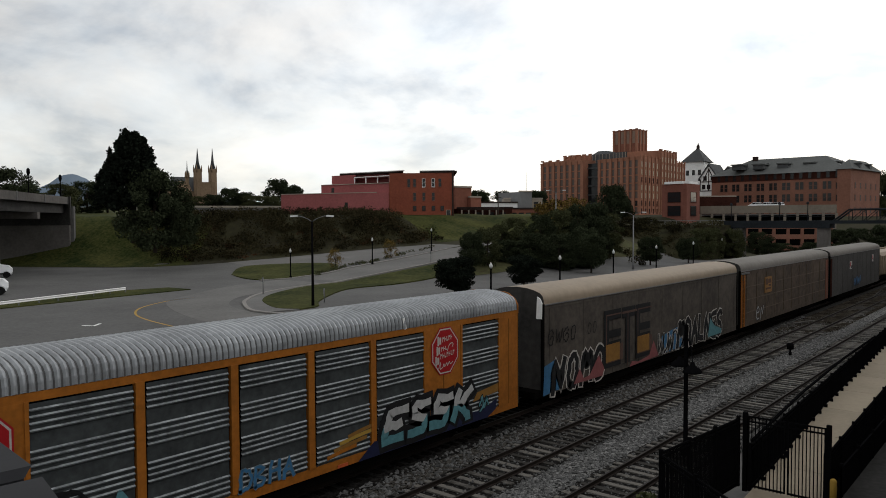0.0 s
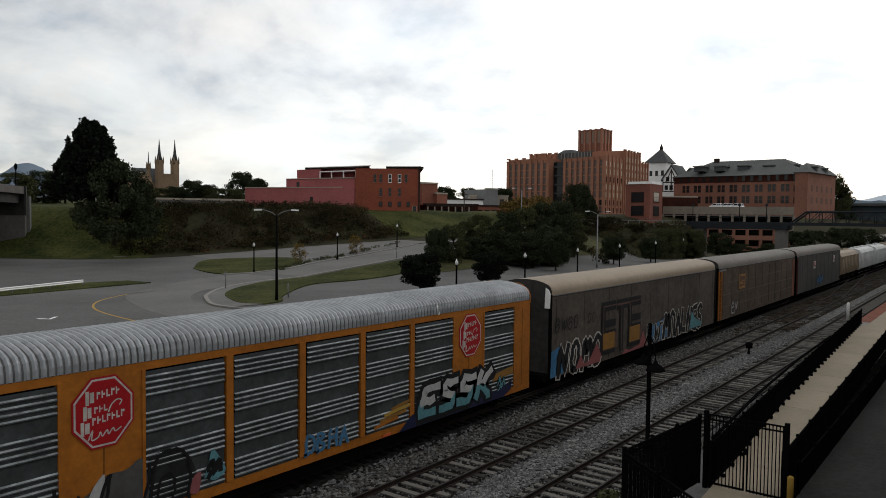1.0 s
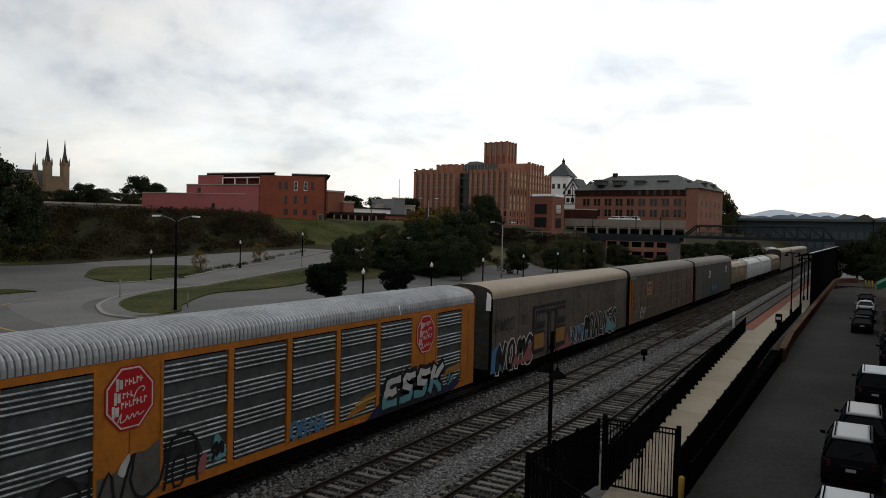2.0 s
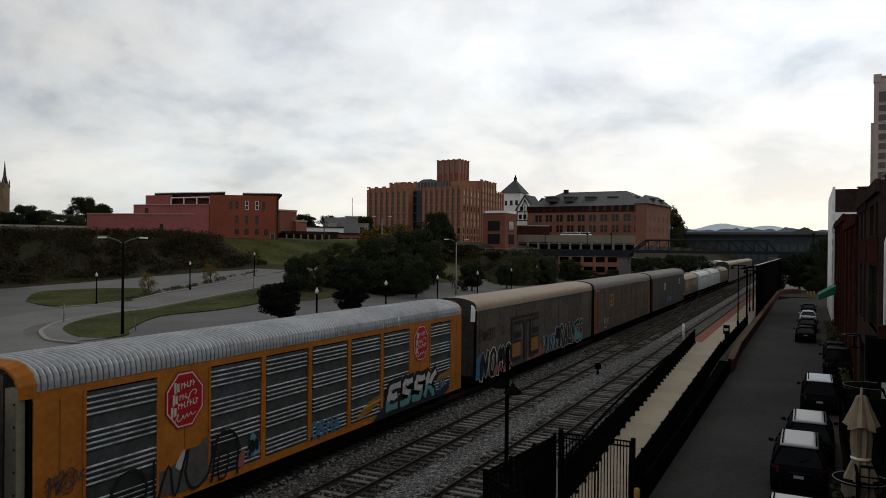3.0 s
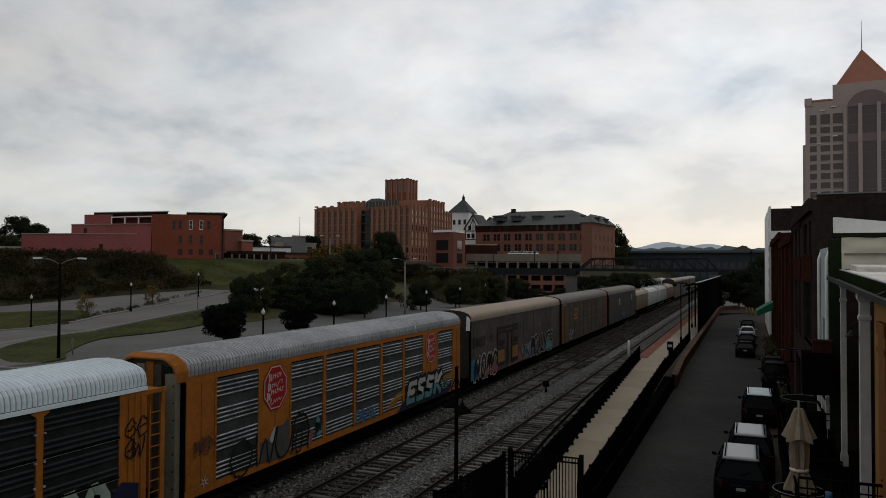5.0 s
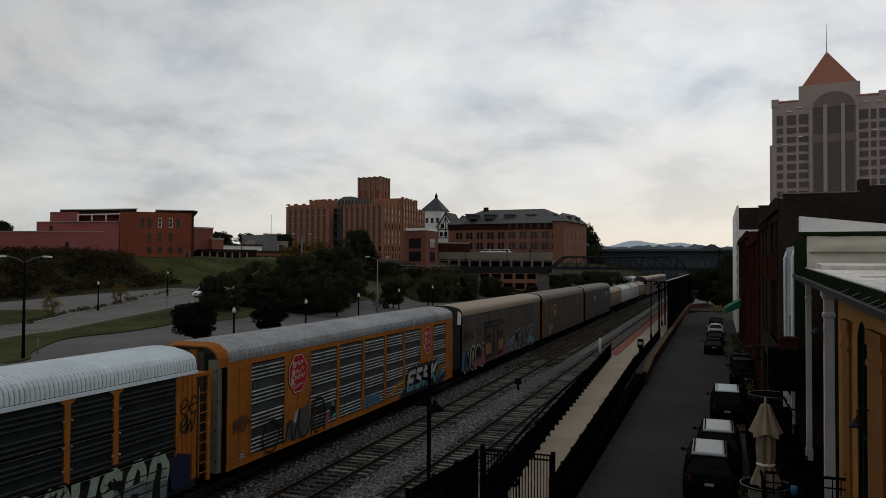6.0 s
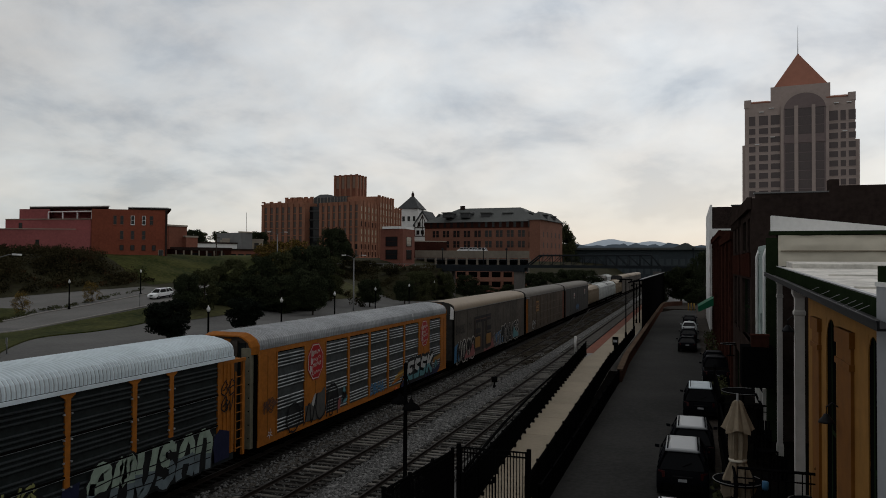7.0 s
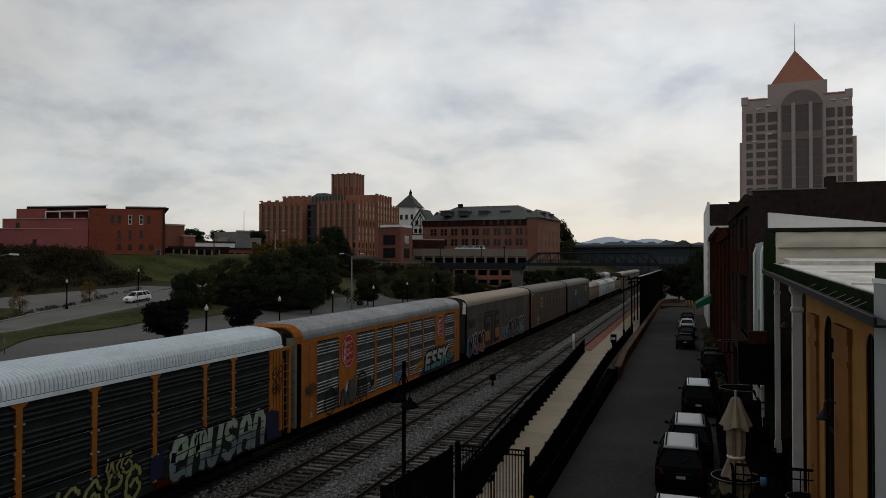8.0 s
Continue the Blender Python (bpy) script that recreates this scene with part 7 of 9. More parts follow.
    A, B = Vector(a), Vector(b)
    d = (B - A).normalized()
    o = Vector((-d.y, d.x)) * depth
    return [tuple(A), tuple(B), tuple(B + o), tuple(A + o)]


def window_mesh(w, h_, pane, trim, sill=True, cross=True):
    """A window that faces -y: a one-piece surround, with or without a glazing bar, and its glass."""
    t = 0.09
    bm = bmesh.new()
    holes = [(-w / 2, w / 2, 0, h_ * 0.5 - 0.04), (-w / 2, w / 2, h_ * 0.5 + 0.04, h_)] if cross else [(-w / 2, w / 2, 0, h_)]
    hole_wall(bm, -w / 2 - t, w / 2 + t, -0.14 if sill else -t, h_ + t, -0.10, 0.06, holes, True)
    if sill:
        for v in bm.verts:
            if v.co.z < -0.1:
                v.co.y -= 0.08 if v.co.y < 0 else 0.0
    gl = bmesh.new()
    box(gl, -w / 2, w / 2, -0.04, 0.05, 0, h_)
    return mesh_of("window", bm, trim), mesh_of("pane", gl, pane)


def put_window(ob, pair, at, ang):
    w = piece("window", pair[0], ob, at, ang)
    c = new("pane", pair[1])
    c.parent = w


def window_row(ob, me, a, b, z, n, m0=0.06, m1=0.06, skip=()):
    A, B = Vector(a), Vector(b)
    ang = math.degrees(math.atan2(B.y - A.y, B.x - A.x))
    for i in range(n):
        if i in skip:
            continue
        t = m0 + (1 - m0 - m1) * (i + 0.5) / n
        p = A + (B - A) * t
        put_window(ob, me, (p.x, p.y, z), ang)


def strip_row(ob, name, me, a, b, z, n):
    A, B = Vector(a), Vector(b)
    ang = math.degrees(math.atan2(B.y - A.y, B.x - A.x))
    for i in range(n):
        p = A + (B - A) * (i / (n - 1) if n > 1 else 0.5)
        piece(name, me, ob, (p.x, p.y, z), ang)


def pilaster_mesh(w, h_, deep, material):
    bm = bmesh.new()
    box(bm, -w / 2, w / 2, -deep, 0.05, 0, h_)
    box(bm, -w / 2 - 0.1, w / 2 + 0.1, -deep - 0.1, 0.05, h_, h_ + 0.5)
    return mesh_of("pilaster", bm, material)


TOWN = "buildings of the town across the railway"
# red-painted building
rb = empty("red_building", (0, 0, 0), 0, "red brick building with a pink-red stepped wing and small windows", "building", TOWN)
mA, mB = polar(-44.1, 200), polar(-39.1, 197)
block(rb, "main_block", [mA, mB, polar(-39.25, 228), polar(-43.9, 228)], 5, 21.8, M["brick_red"])
wL, wR = polar(-52.3, 218), polar(-44.15, 200.3)
block(rb, "wing", [wL, wR, polar(-41.5, 226), polar(-52.3, 240)], 5, 16.7, M["brick_pink"], "pink-red low wing")
u0, u1 = polar(-49.3, 216), polar(-44.12, 202)
block(rb, "upper_wing", [u0, u1, polar(-41.5, 226), polar(-49.3, 238)], 16.7, 19.3, M["brick_pink"])
block(rb, "upper_wing", [polar(-48.5, 218), polar(-46.7, 213), polar(-46.3, 238), polar(-48.5, 240)], 19.3, 22.2, M["brick_pink"])
block(rb, "recessed_storey", [polar(-46.8, 217), polar(-43.0, 207), polar(-41.5, 226), polar(-46.8, 236)], 19.3, 22.4, M["brick_pink"])
t0, t1 = polar(-46.8, 212.6), polar(-44.1, 203.2)
block(rb, "terrace_roof", behind(t0, t1, 4.2), 21.3, 21.55, M["white"], "thin white terrace roof")
tpost = bmesh.new()
box(tpost, -0.13, 0.13, 0.05, 0.3, 0, 2.0)
strip_row(rb, "terrace_post", mesh_of("terrace_post", tpost, M["white"]), t0, t1, 19.3, 4)
block(rb, "roof_edge", [polar(-47.9, 217.5), polar(-43.0, 203.4), polar(-43.2, 232), polar(-47.9, 238)], 22.4, 22.75, M["brick_dark"])
block(rb, "roof_coping", behind(polar(-47.9, 217.3), polar(-43.0, 203.2), 0.5), 22.75, 22.95, M["white"], "white roof coping")
block(rb, "roof_edge", [polar(-41.75, 198.4), polar(-38.85, 196.6), polar(-39.2, 224), polar(-41.75, 224)], 21.8, 22.25, M["brick_dark"])
block(rb, "roof_coping", behind(polar(-41.75, 198.2), polar(-39.05, 196.5), 0.5), 22.25, 22.45, M["white"], "white roof coping")
for a, b, z in ((wL, polar(-45.1, 202.2), 16.7), (u0, u1, 19.3)):
    block(rb, "coping", behind((a[0] + 0.1, a[1] - 0.2), (b[0] + 0.1, b[1] - 0.2), 0.5), z, z + 0.2, M["stone"], "pale coping line")
wm = window_mesh(0.7, 2.1, M["window"], M["brick_brown"])
wmp = window_mesh(0.7, 2.1, M["window"], M["white"])
wm2 = window_mesh(0.75, 1.1, M["window"], M["brick_dark"])


def single(ob, me, a, b, f, z):
    """One window at a fraction f of the wall from a to b."""
    A, B = Vector(a), Vector(b)
    p = A + (B - A) * f
    put_window(ob, me, (p.x, p.y, z), math.degrees(math.atan2(B.y - A.y, B.x - A.x)))


for f, me in ((0.305, wm), (0.395, wm), (0.537, wmp), (0.684, wmp), (0.785, wm)):
    single(rb, me, mA, mB, f, 18.1)
for f in (0.395, 0.537, 0.684):
    single(rb, wm, mA, mB, f, 14.4)
for f in (0.395, 0.537, 0.684, 0.82):
    single(rb, wm2, mA, mB, f, 11.8)
single(rb, window_mesh(1.0, 2.4, M["window"], M["stone"], False, False), mA, mB, 0.915, 9.4)
single(rb, wm2, wL, wR, 0.62, 13.0)
single(rb, wm2, u0, u1, 0.18, 17.3)
block(rb, "corner_pipe", behind(polar(-39.25, 196.7), polar(-39.15, 196.6), 0.3), 6, 22, M["brick_dark"])

# tall art deco office block
dc = empty("deco_office_building", (0, 0, 0), 0, "tall stepped orange-brown brick office building with pale vertical piers", "building", TOWN)
K, F1 = polar(-25.06, 320), polar(-28.0, 335)
E2 = polar(-21.9, 372)
Wl, Wr = polar(-32.3, 352), polar(-29.3, 339)


def along(f, back=0.0):
    """A point on the long side face of the front wing, set back into the building."""
    A, B = Vector(K), Vector(E2)
    d = (B - A).normalized()
    p = A + (B - A) * f + Vector((-d.y, d.x)) * back
    return (p.x, p.y)


block(dc, "front_wing", [F1, K, E2, (E2[0] - 22, E2[1] + 8), (F1[0] - 2, F1[1] + 45)], 5, 35.6, M["brick_orange"])
block(dc, "side_wing", behind(Wl, Wr, 40), 5, 36.2, M["brick_orange"])
U1, U2 = polar(-30.6, 360), polar(-28.7, 352)
block(dc, "upper_block", behind(U1, U2, 30), 30, 39.2, M["brick_orange"])
V1, V2 = along(0.42, -0.35), along(0.78, -0.35)
block(dc, "upper_block", [V1, V2, along(0.78, 14), along(0.42, 14)], 9, 39.6, M["brick_orange"])
block(dc, "upper_block", [polar(-26.9, 343), polar(-25.0, 334), along(0.42, 1), along(0.42, 20)], 35, 38.9, M["brick_orange"])
T1, T2, T3 = polar(-26.95, 352), polar(-25.3, 345), polar(-24.62, 354)
block(dc, "tower", [T1, T2, T3, (T3[0] - 12, T3[1] + 6)], 30, 49.9, M["brick_brown"], "square stair tower")
block(dc, "glass_link", [polar(-29.3, 344), polar(-28.0, 341), polar(-28.0, 372), polar(-29.4, 376)], 5, 34.5, M["window"], "dark glazed link")
for z in (12, 16, 20, 24, 28, 32):
    block(dc, "link_band", behind(polar(-29.2, 343.3), polar(-28.02, 340.4), 0.6), z, z + 0.7, M["slate"])
h0, h1, h2 = polar(-28.55, 349), polar(-27.0, 343), polar(-26.1, 338)
bm = bmesh.new()
loft(bm, [[(*p, 34.0) for p in behind(h0, h1, 8)], [(*p, 39.0) for p in behind(h0, h1, 8)], [(*p, 40.7) for p in behind(polar(-28.1, 350), polar(-27.5, 348), 4)]])
part("roof_house", bm, M["slate"], dc, "grey glazed roof house")
block(dc, "roof_house", behind(h1, h2, 5), 34, 39.2, M["slate"], "low grey glazed roof house")
rib = bmesh.new()
box(rib, -0.09, 0.09, -0.1, 0.05, 0, 3.6)
rib = mesh_of("glazing_bar", rib, M["stone"])
strip_row(dc, "glazing_bar", rib, h0, h1, 35.4, 7)
strip_row(dc, "glazing_bar", rib, h1, h2, 35.4, 5)
pm = pilaster_mesh(1.5, 22.6, 0.45, M["brick_orange"])
ps = pilaster_mesh(0.8, 23.3, 0.4, M["brick_orange"])
for a, b, n, me in ((Wl, Wr, 8, pm), (F1, K, 8, pm), (K, along(0.40), 6, ps), (along(0.80), E2, 4, ps)):
    strip_row(dc, "pilaster", me, a, b, 12.4, n)
pv = pilaster_mesh(0.8, 27.2, 0.4, M["brick_orange"])
strip_row(dc, "pilaster", pv, along(0.43, -0.35), along(0.77, -0.35), 12.4, 6)
pu = pilaster_mesh(1.1, 5.0, 0.4, M["brick_orange"])
strip_row(dc, "pilaster", pu, U1, U2, 34.2, 6)
tp = pilaster_mesh(0.9, 10.6, 0.4, M["brick_orange"])
strip_row(dc, "pilaster", tp, T1, T2, 39.0, 5)
strip_row(dc, "pilaster", tp, T2, T3, 39.0, 4)
tw_ = window_mesh(1.5, 5.6, M["brick_pale"], M["brick_brown"], False, False)
window_row(dc, tw_, T1, T2, 43.6, 4, 0.0, 0.0)
window_row(dc, tw_, T2, T3, 43.6, 3, 0.0, 0.0)
wd = window_mesh(1.5, 2.2, M["window"], M["brick_brown"], False, False)
wb = window_mesh(1.6, 2.75, M["blind"], M["brick_brown"], False, False)
we = window_mesh(1.0, 2.2, M["blind_pale"], M["cream"], True, False)
wf = window_mesh(1.0, 2.2, M["window"], M["brick_brown"], True, False)
for k in range(7):
    z = 11.5 + k * 3.3
    window_row(dc, wd if k == 1 else wb, F1, K, z, 7, 0.0, 0.0)
    window_row(dc, wd if k == 1 else wb, Wl, Wr, z, 7, 0.0, 0.0)
    window_row(dc, we if k != 4 and k > 1 else wf, K, along(0.40), z, 5, 0.0, 0.0)
    window_row(dc, we if k > 1 else wf, along(0.80), E2, z, 3, 0.0, 0.0)
for k in range(8):
    window_row(dc, we if k > 1 else wf, along(0.43, -0.35), along(0.77, -0.35), 11.5 + k * 3.3, 5, 0.0, 0.0)
sp = bmesh.new()
box(sp, -0.9, 0.9, -0.2, 0.3, 0, 0.6)
sp = mesh_of("merlon", sp, M["brick_orange"])
for a, b, n, z in ((Wl, Wr, 6, 36.2), (U1, U2, 5, 39.2), (along(0.43), along(0.77), 4, 39.6)):
    strip_row(dc, "merlon", sp, a, b, z, n)

# half-timbered hotel tower and gables
ht = empty("half_timbered_hotel", (0, 0, 0), 0, "white half-timbered hotel tower with slate pyramid roof and gables", "building", TOWN)
a0, a1, a2 = polar(-21.95, 430), polar(-20.55, 424), polar(-20.1, 438)
block(ht, "tower_wall", [a0, a1, a2, (a2[0] - 13, a2[1] + 2)], 5, 40.5, M["white"])
cx_, cy_ = polar(-20.95, 432)
bm = bmesh.new()
base = [polar(-22.2, 431), polar(-20.5, 422), polar(-19.85, 440), (cx_ - 6, cy_ + 12)]
vs = [bm.verts.new((*p, 40.3)) for p in base]
tip = bm.verts.new((cx_, cy_, 48.6))
for i in range(4):
    bm.faces.new((vs[i], vs[(i + 1) % 4], tip))
bm.faces.new(vs[::-1])
part("pyramid_roof", bm, M["slate"], ht)
bm = bmesh.new()
lathe(bm, [(0.9, 47.0), (0.9, 49.4), (0.4, 50.0), (0.2, 51)], 8, cx_, cy_)
part("lantern", bm, M["brick_dark"], ht)
for az_, d_, w_, z_, top_ in ((-20.2, 415, 9, 31, 38.5), (-18.9, 412, 11, 30, 36.5)):
    px_, py_ = polar(az_, d_)
    bm = bmesh.new()
    prism(bm, [(px_ - w_ / 2, 8), (px_ + w_ / 2, 8), (px_ + w_ / 2, z_), (px_, top_ - 1), (px_ - w_ / 2, z_)], "y", py_, py_ + 16)
    part("gable_wall", bm, M["white"], ht)
    bm = bmesh.new()
    for s in (-1, 1):
        prism(bm, [(px_, top_), (px_, top_ - 1.2), (px_ + s * (w_ / 2 + 1), z_ - 1.6), (px_ + s * (w_ / 2 + 1), z_ - 0.6)], "y", py_ - 0.6, py_ + 17)
    part("gable_roof", bm, M["slate"], ht)
    tb_ = bmesh.new()
    for p_, q_ in (((-0.5, -2.2), (0.5, -2.2)), ((-0.5, -7), (0.5, -7)), ((-0.34, -2), (0, 4.5)), ((0.34, -2), (0, 4.5)), ((0, -2), (0, 5)), ((-0.5, -7), (-0.5, -1)), ((0.5, -7), (0.5, -1)), ((0, -7), (0, -2))):
        tube(tb_, [(px_ + p_[0] * w_, py_ - 0.05, z_ + p_[1]), (px_ + q_[0] * w_, py_ - 0.05, z_ + q_[1])], 0.24, 4)
    part("timber_framing", tb_, M["brick_dark"], ht, "dark half-timber beams")
    me = window_mesh(1.6, 2.2, M["window"], M["brick_dark"])
    window_row(ht, me, (px_ - w_ / 2, py_), (px_ + w_ / 2, py_), z_ - 1.5, 2)
    window_row(ht, me, (px_ - w_ / 2, py_), (px_ + w_ / 2, py_), z_ - 6, 3)
me = window_mesh(1.5, 2.6, M["window"], M["brick_dark"])
window_row(ht, me, a0, a1, 33.2, 3)

# long hip-roofed brick building
lb = empty("long_brick_building", (0, 0, 0), 0, "long brown brick building with a grey hipped roof and dormers", "building", TOWN)
b0, b1, b2 = polar(-20.0, 392), polar(-11.35, 372), polar(-9.45, 410)
b3 = (b2[0] - 75, b2[1] + 10)
block(lb, "wall", [b0, b1, b2, b3], 5, 26.6, M["brick_umber"])
# dark brick here stands in for the eaves' shadow
block(lb, "cornice_storey", [b0, b1, b2, b3], 27.0, 30.2, M["brick_old"], "upper storey darkened in colour for the eaves' shade")
block(lb, "stone_course", [grow_pt for grow_pt in (b0, b1, b2, b3)], 26.6, 27.0, M["brick_brown"], "projecting brick course")
cen = ((b0[0] + b1[0] + b2[0] + b3[0]) / 4, (b0[1] + b1[1] + b2[1] + b3[1]) / 4)


def grow(p, k):
    return (cen[0] + (p[0] - cen[0]) * k, cen[1] + (p[1] - cen[1]) * k)


bm = bmesh.new()
ev = [bm.verts.new((*grow(p, 1.03), 30.2)) for p in (b0, b1, b2, b3)]
r0, r1 = polar(-17.3, 402), polar(-12.6, 394)
rg = [bm.verts.new((*r0, 38.6)), bm.verts.new((*r1, 38.8)), bm.verts.new((r1[0], r1[1] + 14, 38.8)), bm.verts.new((r0[0], r0[1] + 14, 38.6))]
for q in ((ev[0], ev[1], rg[1], rg[0]), (ev[1], ev[2], rg[2], rg[1]), (ev[2], ev[3], rg[3], rg[2]), (ev[3], ev[0], rg[0], rg[3]), tuple(rg), tuple(ev[::-1])):
    bm.faces.new(q)
part("hipped_roof", bm, M["slate_green"], lb)
# the end pavilion, with a hipped roof and dormers of its own
e0, e1, e2 = polar(-11.9, 371.2), polar(-11.1, 369.5), polar(-9.4, 408)
e3 = (e2[0] - 9, e2[1] + 1)
block(lb, "end_pavilion", [e0, e1, e2, e3], 5, 30.8, M["brick_umber"])
bm = bmesh.new()
pav = [bm.verts.new((*p, 30.8)) for p in ((e0[0] - 1, e0[1] - 0.8), (e1[0] + 1, e1[1] - 0.8), (e2[0] + 1, e2[1] + 1), (e3[0] - 1, e3[1] + 1))]
q0, q1 = ((e0[0] + e1[0]) / 2, e0[1] + 9), ((e2[0] + e3[0]) / 2, e2[1] - 8)
top = [bm.verts.new((*q0, 35.6)), bm.verts.new((*q1, 35.6))]
for q in ((pav[0], pav[1], top[0]), (pav[1], pav[2], top[1], top[0]), (pav[2], pav[3], top[1]), (pav[3], pav[0], top[0], top[1]), tuple(pav[::-1])):
    bm.faces.new(q)
part("pavilion_roof", bm, M["slate_green"], lb)
for f in (0.3, 0.65):
    px_, py_ = e1[0] + (e2[0] - e1[0]) * f, e1[1] + (e2[1] - e1[1]) * f
    boxpart("dormer", (px_ - 5, px_ + 0.2, py_ - 1.8, py_ + 1.8, 31.0, 33.6), M["slate"], lb)
    boxpart("dormer_roof", (px_ - 5.2, px_ + 0.6, py_ - 2.2, py_ + 2.2, 33.6, 34.0), M["slate_green"], lb)
for az_ in (-18.3, -16.9, -15.3, -13.6, -12.2):
    px_, py_ = polar(az_, 386)
    bm = bmesh.new()
    prism(bm, [(py_, 32.8), (py_, 35.0), (py_ + 9, 36.3), (py_ + 9, 32.8)], "x", px_ - 2.4, px_ + 2.4)
    part("dormer", bm, M["slate"], lb)
    boxpart("dormer_roof", (px_ - 2.9, px_ + 2.9, py_ - 0.5, py_ + 8, 35.0, 35.5), M["slate_green"], lb)
for az_, d_ in ((-17.1, 400),):
    px_, py_ = polar(az_, d_)
    boxpart("chimney", (px_ - 1.2, px_ + 1.2, py_, py_ + 1.5, 33, (40.0 if az_ < -15 else 38.9)), M["brick_dark"], lb)
wl = window_mesh(1.5, 3.4, M["window"], M["brick_umber"])
ws = window_mesh(1.4, 2.6, M["window"], M["brick_old"])
wsd = window_mesh(1.4, 2.6, M["blind_dark"], M["brick_umber"])
for z in (11.5, 17.0, 22.4):
    for k in range(9):
        window_row(lb, wl, b0, b1, z, 2, 0.07 + 0.096 * k, 0.93 - 0.066 - 0.096 * k)
    window_row(lb, ws, b0, b1, z, 1, 0.91, 0.02)
    window_row(lb, wsd, e1, e2, z, 5)
window_row(lb, ws, b0, b1, 27.5, 15, 0.03, 0.03)

# square brick stair tower and the parking deck
st = empty("brick_stair_tower", (0, 0, 0), 0, "square red-brown brick stair tower with stone caps and large windows", "building", TOWN)
s0, s1, s2 = polar(-23.45, 252), polar(-21.7, 247), polar(-20.8, 257)
block(st, "wall", [s0, s1, s2, (s2[0] - 14, s2[1] + 12)], 3, 20.4, M["brick_tower"])
for a, b in ((polar(-23.3, 251), polar(-22.0, 247.4)), (polar(-21.55, 248.0), polar(-20.9, 256))):
    block(st, "stone_cap", behind(a, b, 3), 20.4, 21.2, M["white"], "pale stone cap")
sw = window_mesh(4.6, 3.1, M["window"], M["brick_old"])
for z in (10.2, 14.6):
    window_row(st, sw, s0, s1, z, 1, 0.2, 0.2)
    window_row(st, sw, s1, s2, z, 1, 0.3, 0.3)
block(st, "low_wing", behind(polar(-20.9, 286), polar(-18.3, 290), 14), 3, 17.2, M["brick_old"])
block(st, "wing_cap", behind(polar(-20.9, 285.8), polar(-18.3, 289.8), 14.2), 17.2, 17.6, M["stone"])

pk = empty("parking_deck", (0, 0, 0), 0, "pale concrete parking deck with dark openings between posts", "building", TOWN)
p0, p1 = polar(-20.75, 268), polar(-11.9, 268)
block(pk, "top_parapet", behind(p0, p1, 2), 10.9, 13.5, M["deck_concrete"])
block(pk, "deck", behind(p0, p1, 40), 10.3, 10.6, M["bridge"])
block(pk, "lower_parapet", behind(p0, p1, 2), 5.6, 7.8, M["deck_concrete"])
# black wall in place of the deck's shaded depth
block(pk, "back_wall", behind(polar(-20, 300), polar(-11.9, 300), 2), 0, 10.3, M["under"])
pp = bmesh.new()
box(pp, -0.4, 0.4, -0.2, 1.0, 0, 3.0)
pp = mesh_of("post", pp, M["deck_concrete"])
strip_row(pk, "post", pp, p0, p1, 7.8, 12)
lower0, lower1 = polar(-17.6, 232), polar(-12.2, 236)
lk = empty("lower_garage", (0, 0, 0), 0, "low orange brick garage with dark open bays", "building", TOWN)
for z in (0.0, 3.2, 6.2):
    block(lk, "brick_band", behind(lower0, lower1, 1.5), z, z + 1.3, M["brick_umber"])
# black wall gives the open bays their shade
block(lk, "inner_wall", behind(polar(-17.6, 240), polar(-12.2, 244), 1), 0, 7.5, M["under"])
pp2 = bmesh.new()
box(pp2, -0.4, 0.4, 0.1, 1.2, 0, 7.4)
pp2 = mesh_of("post", pp2, M["brick_umber"])
strip_row(lk, "post", pp2, lower0, lower1, 0, 7)
for az_ in (-16.6, -15.9, -15.2):
    road_car("parked_suv", "suv", M["car_white"], (*polar(az_, 272), 12.9), 80, "white vehicle parked on the top of the deck", "cars on the parking deck")

# footbridge truss over the tracks and its approach
fb = empty("truss_bridge", (0, 0, 0), 0, "dark steel truss bridge crossing over the railway", "bridge")
boxpart("deck", (-39.0, -6.5, 179, 183, 7.9, 8.6), M["steel_dim"], fb)
boxpart("approach_span", (-62.0, -39.0, 179, 184, 6.9, 8.6), M["steel_dim"], fb)
boxpart("approach_span", (-6.5, 14.0, 179, 183, 7.2, 8.5), M["steel_dim"], fb)
for y in (179.2, 182.8):
    bm = bmesh.new()
    tube(bm, [(-38.5, y, 8.4), (-35.3, y, 10.95), (-8.8, y, 11.05), (-6.8, y, 8.4)], 0.22, 6)
    part("top_chord", bm, M["steel_dim"], fb)
    for k in range(11):
        x = -35.3 + k * 2.65
        bm = bmesh.new()
        tube(bm, [(x, y, 8.4), (x, y, 10.98)], 0.1, 5)
        part("strut", bm, M["steel_dim"], fb)
        if k < 10:
            bm = bmesh.new()
            tube(bm, [(x, y, 8.4), (x + 2.65, y, 10.95)] if k < 5 else [(x, y, 10.95), (x + 2.65, y, 8.4)], 0.07, 5)
            part("brace", bm, M["steel_dim"], fb)
    boxpart("guard_rail", (-62, -39, y - 0.04, y + 0.04, 9.5, 9.6), M["steel_dim"], fb)
for x, top_ in ((-40.6, 6.9), (-59, 6.9), (-7.3, 7.2)):
    boxpart("pier", (x - 1.1, x + 1.1, 179.5, 182.5, -0.6, top_), M["abutment"], fb, "pale concrete pier")
for x in (-61, -50, -44, 0.5):
    bm = bmesh.new()
    lathe(bm, [(0.12, 8.5), (0.08, 12.2), (0.3, 12.3), (0.3, 12.7), (0.05, 12.9)], 8, x, 181)
